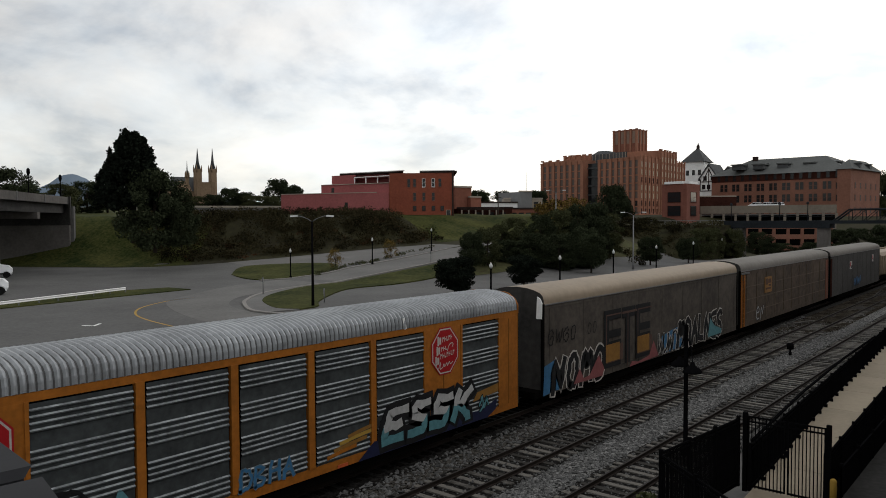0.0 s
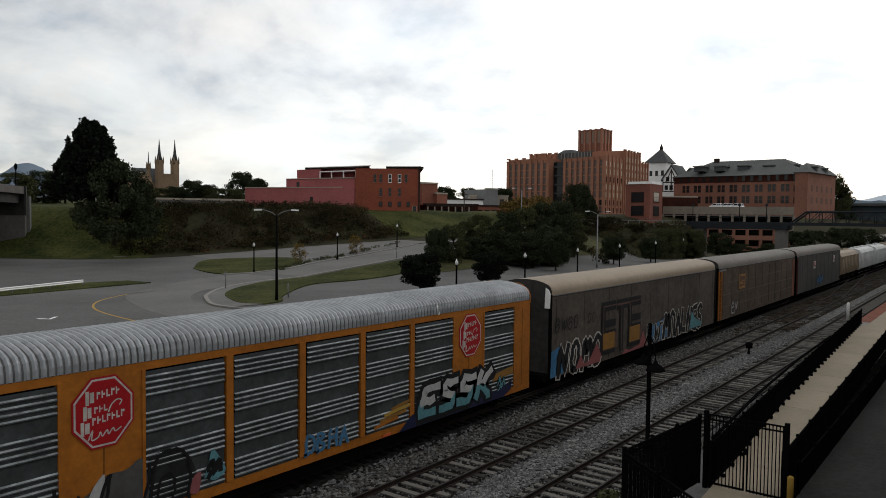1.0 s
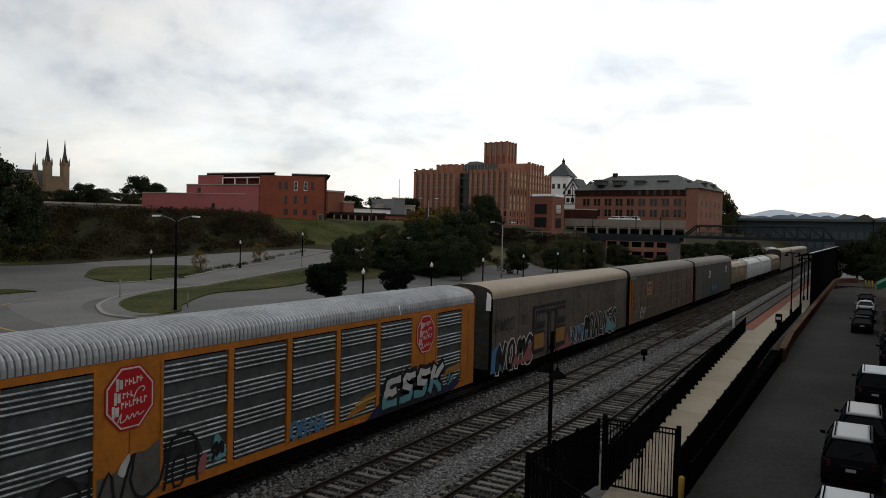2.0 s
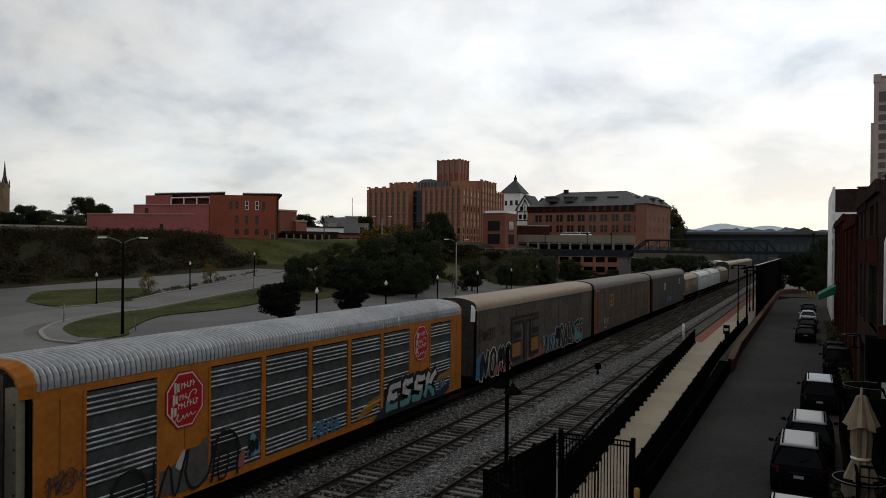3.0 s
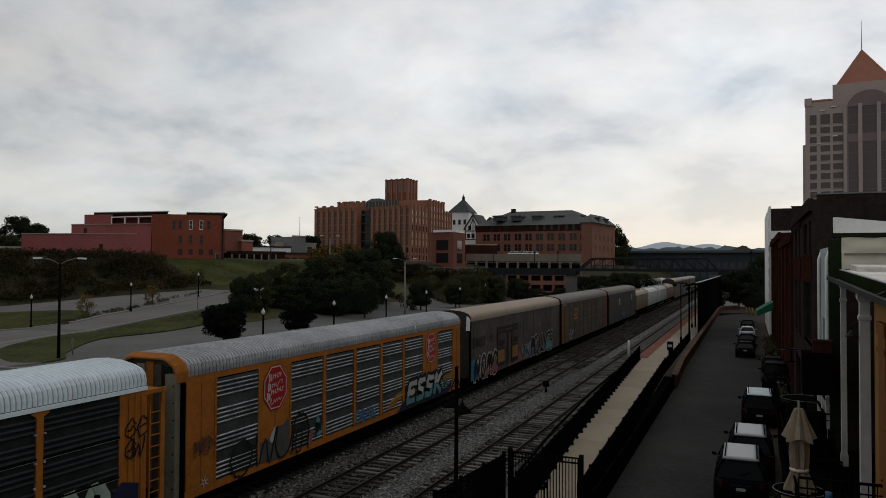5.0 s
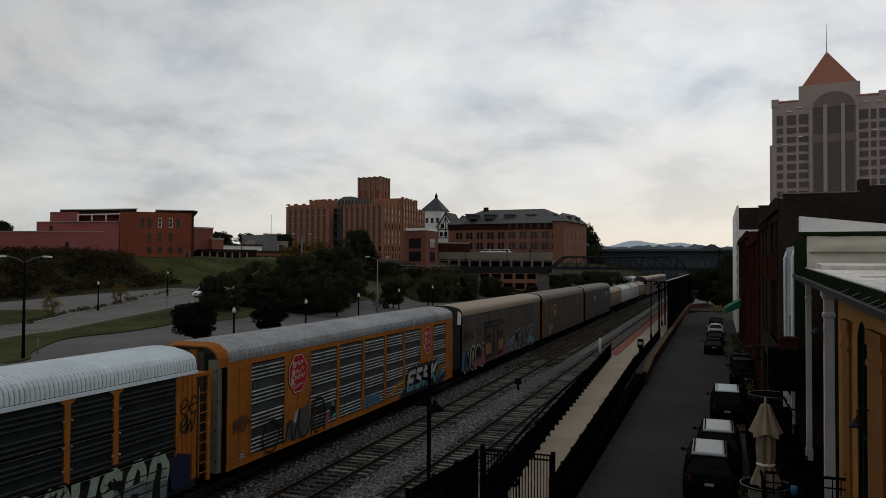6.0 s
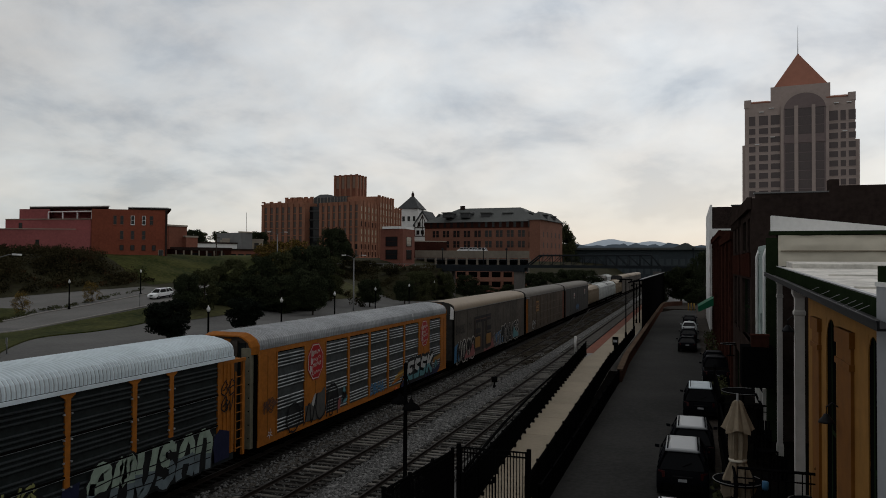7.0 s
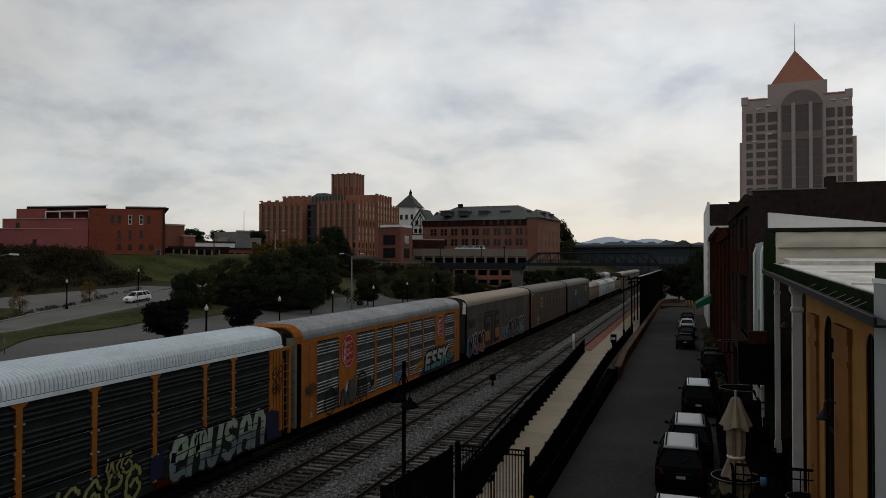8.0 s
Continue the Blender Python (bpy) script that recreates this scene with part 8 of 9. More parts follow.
    part("bridge_lamp", bm, M["steel_dim"], fb)

# earth embankment that carries the road on to the bridge
bm = bmesh.new()
rows_ = []
for i in range(25):
    x = -112 + i * 2.15
    k = smooth((x + 112) / 14)
    rows_.append([bm.verts.new((x, y + 1.2 * noise.noise(Vector((x * 0.15, z * 0.4, 3))), z * k - 0.6 + 0.5 * noise.noise(Vector((x * 0.2, y * 0.2, 7))) * (0.5 < z < 8))) for y, z in ((163, 0.0), (167, 1.6), (171, 4.2), (175, 6.4), (178, 7.6), (179, 8.2), (185, 8.4), (186, 0.0))])
for r, s in zip(rows_, rows_[1:]):
    for k in range(7):
        bm.faces.new((r[k], r[k + 1], s[k + 1], s[k])).smooth = True
bm.faces.new(rows_[-1])
solid("road_embankment", bm, M["scrub"], "brown scrubby embankment carrying the road to the bridge", "embankment", kind="structure")
ra = empty("road_railing", (0, 0, 0), 0, "low grey road railing along the embankment top", "railing")
boxpart("rail", (-92, -62, 179.3, 179.4, 8.6, 8.75), M["pole"], ra)
for k in range(11):
    boxpart("post", (-92 + 3 * k, -91.85 + 3 * k, 179.28, 179.42, 7.6, 8.75), M["pole"], ra)

# a long glazed shed closing the far end of the railway
sh = empty("long_shed", (0, 0, 0), 0, "long low grey industrial shed with rows of windows", "building", TOWN)
boxpart("wall", (-75, 25, 430, 450, 0, 17.0), M["shed_wall"], sh)
boxpart("roof", (-77, 27, 428, 452, 17.0, 18.2), M["slate_green"], sh)
swm = window_mesh(2.4, 3.2, M["shed_pane"], M["shed_wall"])
for z in (3.5, 8.5):
    window_row(sh, swm, (-75, 430), (25, 430), z, 26, 0.01, 0.01)
bm = bmesh.new()
prism(bm, [(-9, 18.2), (3, 18.2), (-3, 21.0)], "y", 430, 450)
part("gable", bm, M["slate_green"], sh)

# office tower with a pyramid roof
ot = empty("office_tower", (0, 0, 0), 0, "pinkish stone office tower with arched bronze glass and orange pyramid roof", "building")
D = 300
t0, t1 = Vector(polar(3.62, D)), Vector(polar(10.75, D))
u = (t1 - t0).normalized()
n_ = Vector((-u.y, u.x))
WID = (t1 - t0).length


def tw(s, q):
    p = t0 + u * s + n_ * q
    return (p.x, p.y)


def rect(s0, s1, q0, q1):
    return [tw(s0, q0), tw(s1, q0), tw(s1, q1), tw(s0, q1)]


block(ot, "shaft", rect(0.4, WID - 0.4, 0, 34), 0, 69.0, M["tower_stone"])
block(ot, "lower_shaft", rect(-0.5, WID + 1.0, 0.6, 35), 0, 54.0, M["tower_stone"])
block(ot, "roof_slope", rect(0.2, WID - 0.2, 0.3, 34), 69.0, 69.5, M["tower_stone"])
for s0, s1 in ((2.5, 8.2), (WID - 9.4, WID - 3.0)):
    bm = bmesh.new()
    q = [tw(s0 - 1.5, 0.2), tw(s1 + 1.2, 0.2), tw(s1, 4), tw(s0, 4)]
    lo = [bm.verts.new((*p, 69.5)) for p in q]
    hi = [bm.verts.new((*p, 71.0 if i > 1 else 69.9)) for i, p in enumerate(q)]
    for i in range(4):
        bm.faces.new((lo[i], lo[(i + 1) % 4], hi[(i + 1) % 4], hi[i]))
    bm.faces.new(hi)
    part("shoulder_roof", bm, M["copper"], ot, "orange sloping shoulder roof")
for s in (0.2, WID - 2.6):
    block(ot, "turret", rect(s, s + 2.4, -0.2, 2.4), 68.0, 70.9, M["tower_stone"])
block(ot, "crown", rect(9.3, WID - 8.2, 0.8, 26), 69.0, 75.2, M["tower_stone"])
bm = bmesh.new()
m0, r_ = 20.7, 7.9
arch = [(m0 + r_ * math.cos(math.pi * k / 20), 66.0 + 7.2 * math.sin(math.pi * k / 20)) for k in range(21)]
lo = [bm.verts.new((*tw(s, -1.2), z)) for s, z in arch + [(m0 - r_, 60), (m0 + r_, 60)]]
hi = [bm.verts.new((*tw(s, 1.0), z)) for s, z in arch + [(m0 - r_, 60), (m0 + r_, 60)]]
bm.faces.new(lo)
for i in range(len(lo)):
    j = (i + 1) % len(lo)
    bm.faces.new((lo[i], hi[i], hi[j], lo[j]))
part("arch_front", bm, M["tower_stone"], ot)
block(ot, "bay_front", rect(m0 - r_, m0 + r_, -1.2, 1.0), 0, 60.0, M["tower_stone"])
bm = bmesh.new()
arch = [(m0 + 6.9 * math.cos(math.pi * k / 20), 65.6 + 6.2 * math.sin(math.pi * k / 20)) for k in range(21)]
lo = [bm.verts.new((*tw(s, -1.35), z)) for s, z in arch + [(m0 - 6.9, 10), (m0 + 6.9, 10)]]
bm.faces.new(lo)
hi = [bm.verts.new((*tw(s, -1.0), z)) for s, z in arch + [(m0 - 6.9, 10), (m0 + 6.9, 10)]]
for i in range(len(lo)):
    j = (i + 1) % len(lo)
    bm.faces.new((lo[i], hi[i], hi[j], lo[j]))
part("arched_bay", bm, M["tower_recess"], ot, "tall arched bay of dark bronze glazing")
for s0, s1 in ((m0 - 3.4, m0 - 2.1), (m0 + 2.3, m0 + 3.5)):
    block(ot, "mullion", rect(s0, s1, -1.7, -1.3), 10, 67.2, M["tower_stone"])
for z0, z1 in ((53.6, 54.6), (66.2, 66.7)):
    block(ot, "band", rect(m0 - 6.8, m0 + 6.8, -1.6, -1.3), z0, z1, M["tower_recess"])
panes = []
for w_ in (3.0, 4.3, 2.9):
    pane_strip = bmesh.new()
    box(pane_strip, -w_ / 2, w_ / 2, -0.05, 0.08, 0, 3.1)
    panes.append(mesh_of("bay_pane", pane_strip, M["window_bronze"]))
for k in range(12):
    for s, me in ((15.75, panes[0]), (20.8, panes[1]), (25.6, panes[2])):
        z = 27.0 + k * 3.3
        if not 51.5 < z < 54.6:
            piece("bay_pane", me, ot, (*tw(s, -1.37), z), math.degrees(math.atan2(u.y, u.x)))
SIZES = {w_: window_mesh(w_, 2.2, M["window_bronze"], M["tower_stone"], True, False) for w_ in (1.7, 2.2, 3.1)}
TALL = {w_: window_mesh(w_, 3.6, M["window_bronze"], M["tower_stone"], True, False) for w_ in (1.7, 2.2, 3.1)}
for s, w_ in ((3.0, 2.2), (6.9, 3.1), (10.9, 3.1), (29.9, 3.1), (33.1, 1.7), (35.9, 2.2)):
    for k in range(11):
        z = 61.0 if k == 10 else 27.7 + k * 3.34
        put_window(ot, (TALL if k == 10 else SIZES)[w_], (*tw(s, -0.02), z), math.degrees(math.atan2(u.y, u.x)))
for s, z in ((4.7, 53.8), (10.0, 56.3), (6.2, 65.9), (9.6, 67.0), (33.6, 57.0), (31.0, 67.2), (35.0, 67.2)):
    block(ot, "ledge", rect(s - 0.8, s + 0.8, -0.5, 0.0), z, z + 0.3, M["white"], "short white stone ledge")
cA = [bm_ for bm_ in rect(10.3, WID - 8.9, 2.0, 20)]
bm = bmesh.new()
vs = [bm.verts.new((*p, 75.2)) for p in cA]
tip = bm.verts.new((*tw(WID / 2 - 0.1, 11), 89.6))
for i in range(4):
    bm.faces.new((vs[i], vs[(i + 1) % 4], tip))
bm.faces.new(vs[::-1])
part("pyramid_roof", bm, M["copper"], ot, "orange copper pyramid roof")
bm = bmesh.new()
tube(bm, [(*tw(WID / 2 - 0.1, 11), 89.2), (*tw(WID / 2 - 0.1, 11), 100.2)], [0.16, 0.05], 6)
part("mast", bm, M["pole"], ot)

# twin-spired church on the hill
ch = empty("church", (0, 0, 0), 0, "cream stone church with two dark slate spires", "church")
for az_, top, wdt, sp_ in ((-58.32, 41.6, 3.6, 54.4), (-57.27, 41.6, 3.6, 54.4), (-59.05, 38.0, 1.6, 46.5)):
    px_, py_ = polar(az_, 480)
    bm = bmesh.new()
    box(bm, px_ - wdt / 2, px_ + wdt / 2, py_ - wdt / 2, py_ + wdt / 2, 12, top)
    part("bell_tower", bm, M["cream"], ch)
    bm = bmesh.new()
    lathe(bm, [(wdt * 0.5, top), (wdt * 0.24, top + (sp_ - top) * 0.35), (0.1, sp_)], 8, px_, py_)
    part("spire", bm, M["slate"], ch)
    for sx in (-1, 1):
        for sy in (-1, 1):
            bm = bmesh.new()
            lathe(bm, [(0.5, top - 2), (0.4, top + 0.8), (0.05, top + 2.6)], 6, px_ + sx * wdt * 0.45, py_ + sy * wdt * 0.45)
            part("pinnacle", bm, M["cream"], ch)
block(ch, "west_front", behind(polar(-58.5, 479), polar(-57.1, 477.5), 6), 12, 33.5, M["cream"])
q0, q1 = polar(-60.4, 480), polar(-58.5, 481)
block(ch, "nave", behind(q0, q1, 14), 12, 28.0, M["cream"])
bm = bmesh.new()
loft(bm, [[(*p, 28.0) for p in behind((q0[0] - 0.6, q0[1] - 0.8), (q1[0] + 0.3, q1[1] - 0.8), 15.6)], [(*p, 37.0) for p in behind(polar(-60.1, 487.5), polar(-58.5, 488.5), 0.5)]])
part("nave_roof", bm, M["slate"], ch)
bm = bmesh.new()
p0 = polar(-59.7, 479.5)
prism(bm, [(p0[0] - 4, 28.0), (p0[0] + 4, 28.0), (p0[0], 34.0)], "y", p0[1], p0[1] + 7)
part("transept_gable", bm, M["cream"], ch)

# lower town between the large buildings
for az0, az1, d_, z1, m_, lab in ((-39.0, -37.75, 236, 19.6, "brick_brown", "low red brick building behind the trees"), (-37.8, -37.0, 238, 16.4, "brick_brown", "lower red brick annexe behind the shops"),
                                  (-38.8, -34.6, 222, 12.6, "brick_old", "single-storey dark brick shops with a canopy"), (-37.0, -34.2, 280, 15.6, "white", "low shop building with a bright metal roof"),
                                  (-35.2, -32.3, 300, 17.6, "stone", "white-grey flat-roofed commercial building"), (-33.95, -33.1, 296, 20.3, "pole", "grey roof plant house"),
                                  (-34.9, -32.4, 240, 12.6, "brick_brown", "low orange brick building behind trees"), (-58.8, -50.2, 216, 13.0, "bridge", "low grey retaining wall and road edge")):
    ob = empty("town_building", (0, 0, 0), 0, lab, "building", TOWN)
    a, b = polar(az0, d_), polar(az1, d_ + 4)
    block(ob, "wall", behind(a, b, 14), 4, z1, M[m_])
    block(ob, "parapet", behind(polar(az0 - 0.05, d_ - 0.3), polar(az1 + 0.05, d_ + 3.7), 1), z1, z1 + 0.5, M["stone"] if z1 > 16 or m_ == "bridge" else M["brick_dark"])
    if z1 < 13 or z1 == 17.6:
        window_row(ob, window_mesh(1.6, 2.2, M["window"], M["brick_dark"]), a, b, z1 - 3.4, 4)

shop_post = bmesh.new()
box(shop_post, -0.18, 0.18, -0.18, 0.18, 0, 3.2)
shop_post = mesh_of("canopy_post", shop_post, M["stone"])
sc = empty("shop_canopy", (0, 0, 0), 0, "flat dark shop canopy on pale posts", "canopy", TOWN)
ca, cb = polar(-38.6, 216), polar(-35.2, 219)
block(sc, "canopy_roof", behind(ca, cb, 5), 12.1, 12.6, M["brick_dark"])
strip_row(sc, "canopy_post", shop_post, polar(-38.5, 216.3), polar(-35.3, 219.3), 8.9, 7)

for az_, d_, z0, z1, r_, lab in ((-33.54, 300, 18.0, 28.4, 0.12, "thin grey radio mast on a roof"), (-35.68, 214, 7.0, 16.4, 0.2, "dark wooden utility pole by the shops")):
    bm = bmesh.new()
    px_, py_ = polar(az_, d_)
    tube(bm, [(px_, py_, z0 - 2), (px_, py_, z1)], [r_, r_ * 0.6], 6)
    if d_ < 250:
        box(bm, px_ - 1.1, px_ + 1.1, py_ - 0.08, py_ + 0.08, z1 - 0.9, z1 - 0.7)
    solid("mast" if d_ > 250 else "utility_pole", bm, M["pole"] if d_ > 250 else M["bark"], lab, "pole")

# ---- overpass on the way out of the lot ----
ov = empty("overpass", (0, 0, 0), 0, "concrete road overpass with beams, abutment wall and parapet", "bridge")
o0, o1 = Vector((-168.0, 71.5)), Vector((-98.0, 17.5))
od = (o1 - o0).normalized()
on = Vector((od.y, -od.x))


def oblock(name, s0, s1, q0, q1, z0, z1, material, label=""):
    pts = [tuple(o0 + od * s0 + on * q0), tuple(o0 + od * s1 + on * q0), tuple(o0 + od * s1 + on * q1), tuple(o0 + od * s0 + on * q1)]
    return block(ov, name, pts, z0, z1, material, label)


# far half of the deck's width is added, to deepen the shade below
oblock("deck", -1.5, 90, 0.1, 24.9, 13.05, 13.5, M["bridge"])
oblock("parapet", -1.5, 90, -0.3, 0.1, 13.05, 14.6, M["abutment"])
oblock("parapet", -1.5, 90, 24.9, 25.3, 13.05, 14.6, M["abutment"])
for s in (0.0, 16.0, 32.0):
    oblock("parapet_post", s, s + 0.7, -0.38, -0.3, 13.0, 14.7, M["bridge"])
for q in (1.0, 4.6, 8.2, 11.8, 15.4, 19.0, 22.6):
    oblock("girder", -0.4, 90, q - 0.25, q + 0.25, 11.1, 13.05, M["dark_side"])
# back wall in dark grey: shade under the deck is in its colour
oblock("back_wall", -1.6, -0.5, -0.5, 26, -0.5, 13.04, M["dark_side"])
oblock("abutment_wall", -0.5, 0.8, -0.6, 26, -0.5, 8.4, M["abutment"], "stained concrete abutment wall")
oblock("wing_wall", -1.9, -0.5, -1.2, -0.6, -0.5, 12.6, M["bridge"], "pale concrete wing wall")
for s in (18,):
    oblock("pier_cap", s, s + 1.6, 0.2, 24.8, 9.8, 11.1, M["abutment"])
    for q in (8.0, 14.0, 20.0):
        oblock("pier_column", s + 0.2, s + 1.4, q - 0.6, q + 0.6, -0.5, 9.8, M["abutment"])
for s in (4.6, 25.0):
    p = o0 + od * s
    bm = bmesh.new()
    lathe(bm, [(0.18, 14.5), (0.1, 15.1), (0.08, 17.7), (0.2, 18.0), (0.35, 18.4), (0.3, 19.0), (0.05, 19.3)], 8, p.x, p.y)
    part("parapet_lamp", bm, M["black"], ov)
oblock("joint_post", -0.5, 0.3, -0.75, -0.39, 8.4, 14.7, M["dark_side"])


# ---- lamps of the lot and road ----
def globe_lamp(at, h_=4.6):
    ob = empty("lot_lamp", at, 0, "black lamp post with a white acorn globe", "lamp", "acorn-globe lamps of the lot")
    bm = bmesh.new()
    lathe(bm, [(0.22, 0), (0.2, 0.3), (0.11, 0.5), (0.09, h_ - 0.6), (0.16, h_ - 0.55), (0.14, h_ - 0.45)], 10)
    part("pole", bm, M["black"], ob)
    bm = bmesh.new()
    lathe(bm, [(0.1, h_ - 0.45), (0.19, h_ - 0.27), (0.17, h_ - 0.08), (0.07, h_ + 0.05), (0.03, h_ + 0.2)], 12)
    part("globe", bm, M["lampglass"], ob)


for x, y in ((-94.3, 74.6), (-94.3, 92.9), (-97.2, 112.4), (-45.5, 62.2), (-48.0, 80.2), (-50.6, 99.7), (-53.5, 121.3), (-55.6, 143.4), (-60.0, 172.0)):
    globe_lamp((x, y, ground_z(x, y)))


def cobra_lamp(at, h_, turn, label="tall grey street light with two curved arms"):
    ob = empty("street_light", at, turn, label, "street light", "tall street lights")
    bm = bmesh.new()
    lathe(bm, [(0.17, 0), (0.15, 1.0), (0.09, h_ - 0.4)], 10)
    part("pole", bm, M["pole"] if h_ > 9.9 else M["black"], ob)
    for s in (-1, 1):
        bm = bmesh.new()
        tube(bm, [(0, 0, h_ - 0.5), (s * 0.5, 0, h_ - 0.15), (s * 1.3, 0, h_ + 0.12), (s * 1.7, 0, h_ + 0.12)], 0.045, 6)
        part("arm", bm, M["pole"], ob)
        bm = bmesh.new()
        loft(bm, [[(s * 1.5, -0.12, h_ + 0.05), (s * 1.5, 0.12, h_ + 0.05), (s * 1.5, 0.1, h_ + 0.22), (s * 1.5, -0.1, h_ + 0.22)], [(s * 2.3, -0.16, h_ + 0.02), (s * 2.3, 0.16, h_ + 0.02), (s * 2.3, 0.06, h_ + 0.18), (s * 2.3, -0.06, h_ + 0.18)]])
        part("lamp_head", bm, M["lampglass"], ob, "pale cobra lamp head")
    return ob


cobra_lamp((-61.3, 51.5, -0.15), 9.6, 50)
cobra_lamp((-60.5, 127.0, -0.15), 10.4, 25)
cobra_lamp((*polar(-31.25, 175), ground_z(*polar(-31.25, 175)) - 0.2), 11.2, 30)

# guard rail and small posts
gr = empty("guard_rail", (0, 0, 0), 0, "white painted steel guard rail on short posts", "guard rail")
g0, g1 = Vector((-85.5, 27.0)), Vector((-92.6, 46.6))
bm = bmesh.new()
o = Vector((0.1, 0.03))
sec = lambda p: [(p.x - 0.04, p.y, 0.25), (p.x + 0.06, p.y, 0.3), (p.x - 0.02, p.y, 0.42), (p.x + 0.06, p.y, 0.55), (p.x - 0.04, p.y, 0.62)]
loft(bm, [sec(g0), sec(g1)])
part("beam", bm, M["white"], gr)
for k in range(9):
    p = g0 + (g1 - g0) * k / 8
    boxpart("post", (p.x - 0.2, p.x - 0.08, p.y - 0.06, p.y + 0.06, -0.2, 0.6), M["pole"], gr)
for x, y, h_ in ((-76.2, 56.0, 2.2), (-63.5, 55.0, 1.6), (-84.0, 97.0, 2.2)):
    bm = bmesh.new()
    lathe(bm, [(0.06, 0), (0.06, h_)], 6)
    sg = solid("sign_post", bm, M["pole"], "thin grey sign post seen edge-on", "post", "thin sign posts")
    sg.location = (x, y, ground_z(x, y))
    boxpart("sign_plate", (-0.1, 0.12, -0.08, -0.05, h_ - 0.6, h_), M["pole"], sg)


# ---- trees and shrubs ----
def leaf_cloud(bm, blobs, per, size, r):
    """Many small leaf clumps spread through soft, overlapping masses."""
    for cx, cy, cz, ra, rh in blobs:
        for _ in range(per):
            while True:
                p = Vector((r.uniform(-1, 1), r.uniform(-1, 1), r.uniform(-1, 1)))
                if 0.25 < p.length < 1:
                    break
            k = 1 + 0.25 * noise.noise(Vector((p.x * 2 + cx, p.y * 2 + cy, p.z * 2)))
            c = Vector((cx + p.x * ra * k, cy + p.y * ra * k, cz + p.z * rh * k))
            a, b = Vector((r.gauss(0, 1), r.gauss(0, 1), r.gauss(0, 1))).normalized(), Vector((r.gauss(0, 1), r.gauss(0, 1), r.gauss(0, 1))).normalized()
            b = a.cross(b).normalized()
            s = size * r.uniform(0.6, 1.3)
            q = [c + a * s, c + b * s * 0.6, c - a * s * 0.8, c - b * s * 0.5]
            bm.faces.new([bm.verts.new(v) for v in q])


def tree_meshes(seed, shape, leafmat, n=60, size=0.22):
    """Trunk with limbs, and a crown, for a tree one metre high to be scaled up."""
    r = random.Random(seed)
    tb = bmesh.new()
    tube(tb, [(0, 0, -0.05), (0.01, 0, 0.2), (-0.01, 0.01, 0.45), (0.0, 0.0, 0.75)], [0.028, 0.022, 0.016, 0.005], 7)
    blobs = []
    if shape == "round":
        for i in range(84):
            a, z = r.uniform(0, 6.283), r.uniform(0.2, 0.88)
            w = 0.36 * math.sqrt(max(0.05, 1 - ((z - 0.54) / 0.44) ** 2)) * math.sqrt(r.uniform(0.04, 1.0))
            blobs.append((w * math.cos(a), w * math.sin(a), z, r.uniform(0.08, 0.15), r.uniform(0.06, 0.12)))
    elif shape == "cone":
        for i in range(420):
            z = 0.30 + 0.67 * r.random() ** 1.05
            w = 0.45 * (1 - z) ** 0.62 * min(1.0, 0.2 + z * 2.0) * math.sqrt(r.uniform(0.15, 1.0))
            a = r.uniform(0, 6.283)
            blobs.append((w * math.cos(a), w * math.sin(a), z, 0.022 + 0.05 * (1 - z), 0.045))
        for i in range(16):
            z, a = r.uniform(0.45, 0.95), r.uniform(0, 6.283)
            w = 0.44 * (1 - z) ** 0.6
            blobs.append((w * math.cos(a), w * math.sin(a), z + 0.03, 0.022, 0.06))
    else:
        for i in range(64):
            a, z = r.uniform(0, 6.283), r.uniform(0.08, 0.90)
            w = 0.45 * math.sqrt(max(0.05, 1 - ((z - 0.45) / 0.5) ** 2)) * r.uniform(0.4, 1.0)
            blobs.append((w * math.cos(a), w * math.sin(a), z, r.uniform(0.07, 0.16), r.uniform(0.05, 0.12)))
    for cx, cy, cz, ra, rh in blobs[:9]:
        tube(tb, [(0, 0, cz * 0.55), (cx * 0.5, cy * 0.5, cz * 0.8), (cx, cy, cz)], [0.012, 0.007, 0.003], 5)
    lb = bmesh.new()
    leaf_cloud(lb, blobs, n, size * 0.12, r)
    return mesh_of("trunk", tb, M["bark"]), mesh_of("crown", lb, leafmat)


KINDS = {
    "round": tree_meshes(3, "round", M["conifer"], 300, 0.17),
    "round_b": tree_meshes(11, "round", M["leaf"], 220, 0.18),
    "bushy": tree_meshes(5, "bushy", M["leaf"], 190, 0.18),
    "bushy_b": tree_meshes(8, "bushy", M["leaf_olive"], 190, 0.18),
    "brown": tree_meshes(17, "bushy", M["brush"], 120, 0.2),
    "autumn": tree_meshes(9, "bushy", M["leaf_autumn"], 110, 0.22),
    "cedar": tree_meshes(12, "cone", M["conifer"], 70, 0.16),
    "sapling": tree_meshes(14, "bushy", M["leaf_autumn"], 34, 0.2),
}


def plant(kind, x, y, z, height, width, label, group, turn=0.0):
    trunk, crown = KINDS[kind]
    ob = empty("tree", (x, y, z), turn, label, "tree", group)
    ob.scale = (width, width, height)
    for nm, me in (("trunk", trunk), ("crown", crown)):
        c = new(nm, me)
        c.parent = ob
    return ob


LOT = "dark round trees along the lot"
for x, y, h_, w_ in ((-55.7, 68.8, 5.2, 6.2), (-55.4, 83.3, 4.8, 5.8), (-62.2, 114.2, 7.2, 6.5), (-63.0, 140.0, 6.0, 6.5), (-60.0, 152.0, 5.6, 6.0)):
    plant("round" if y < 100 else "round_b", x, y, -0.2, h_, w_, "small dark green tree with a round crown in the lot", LOT, y * 7)
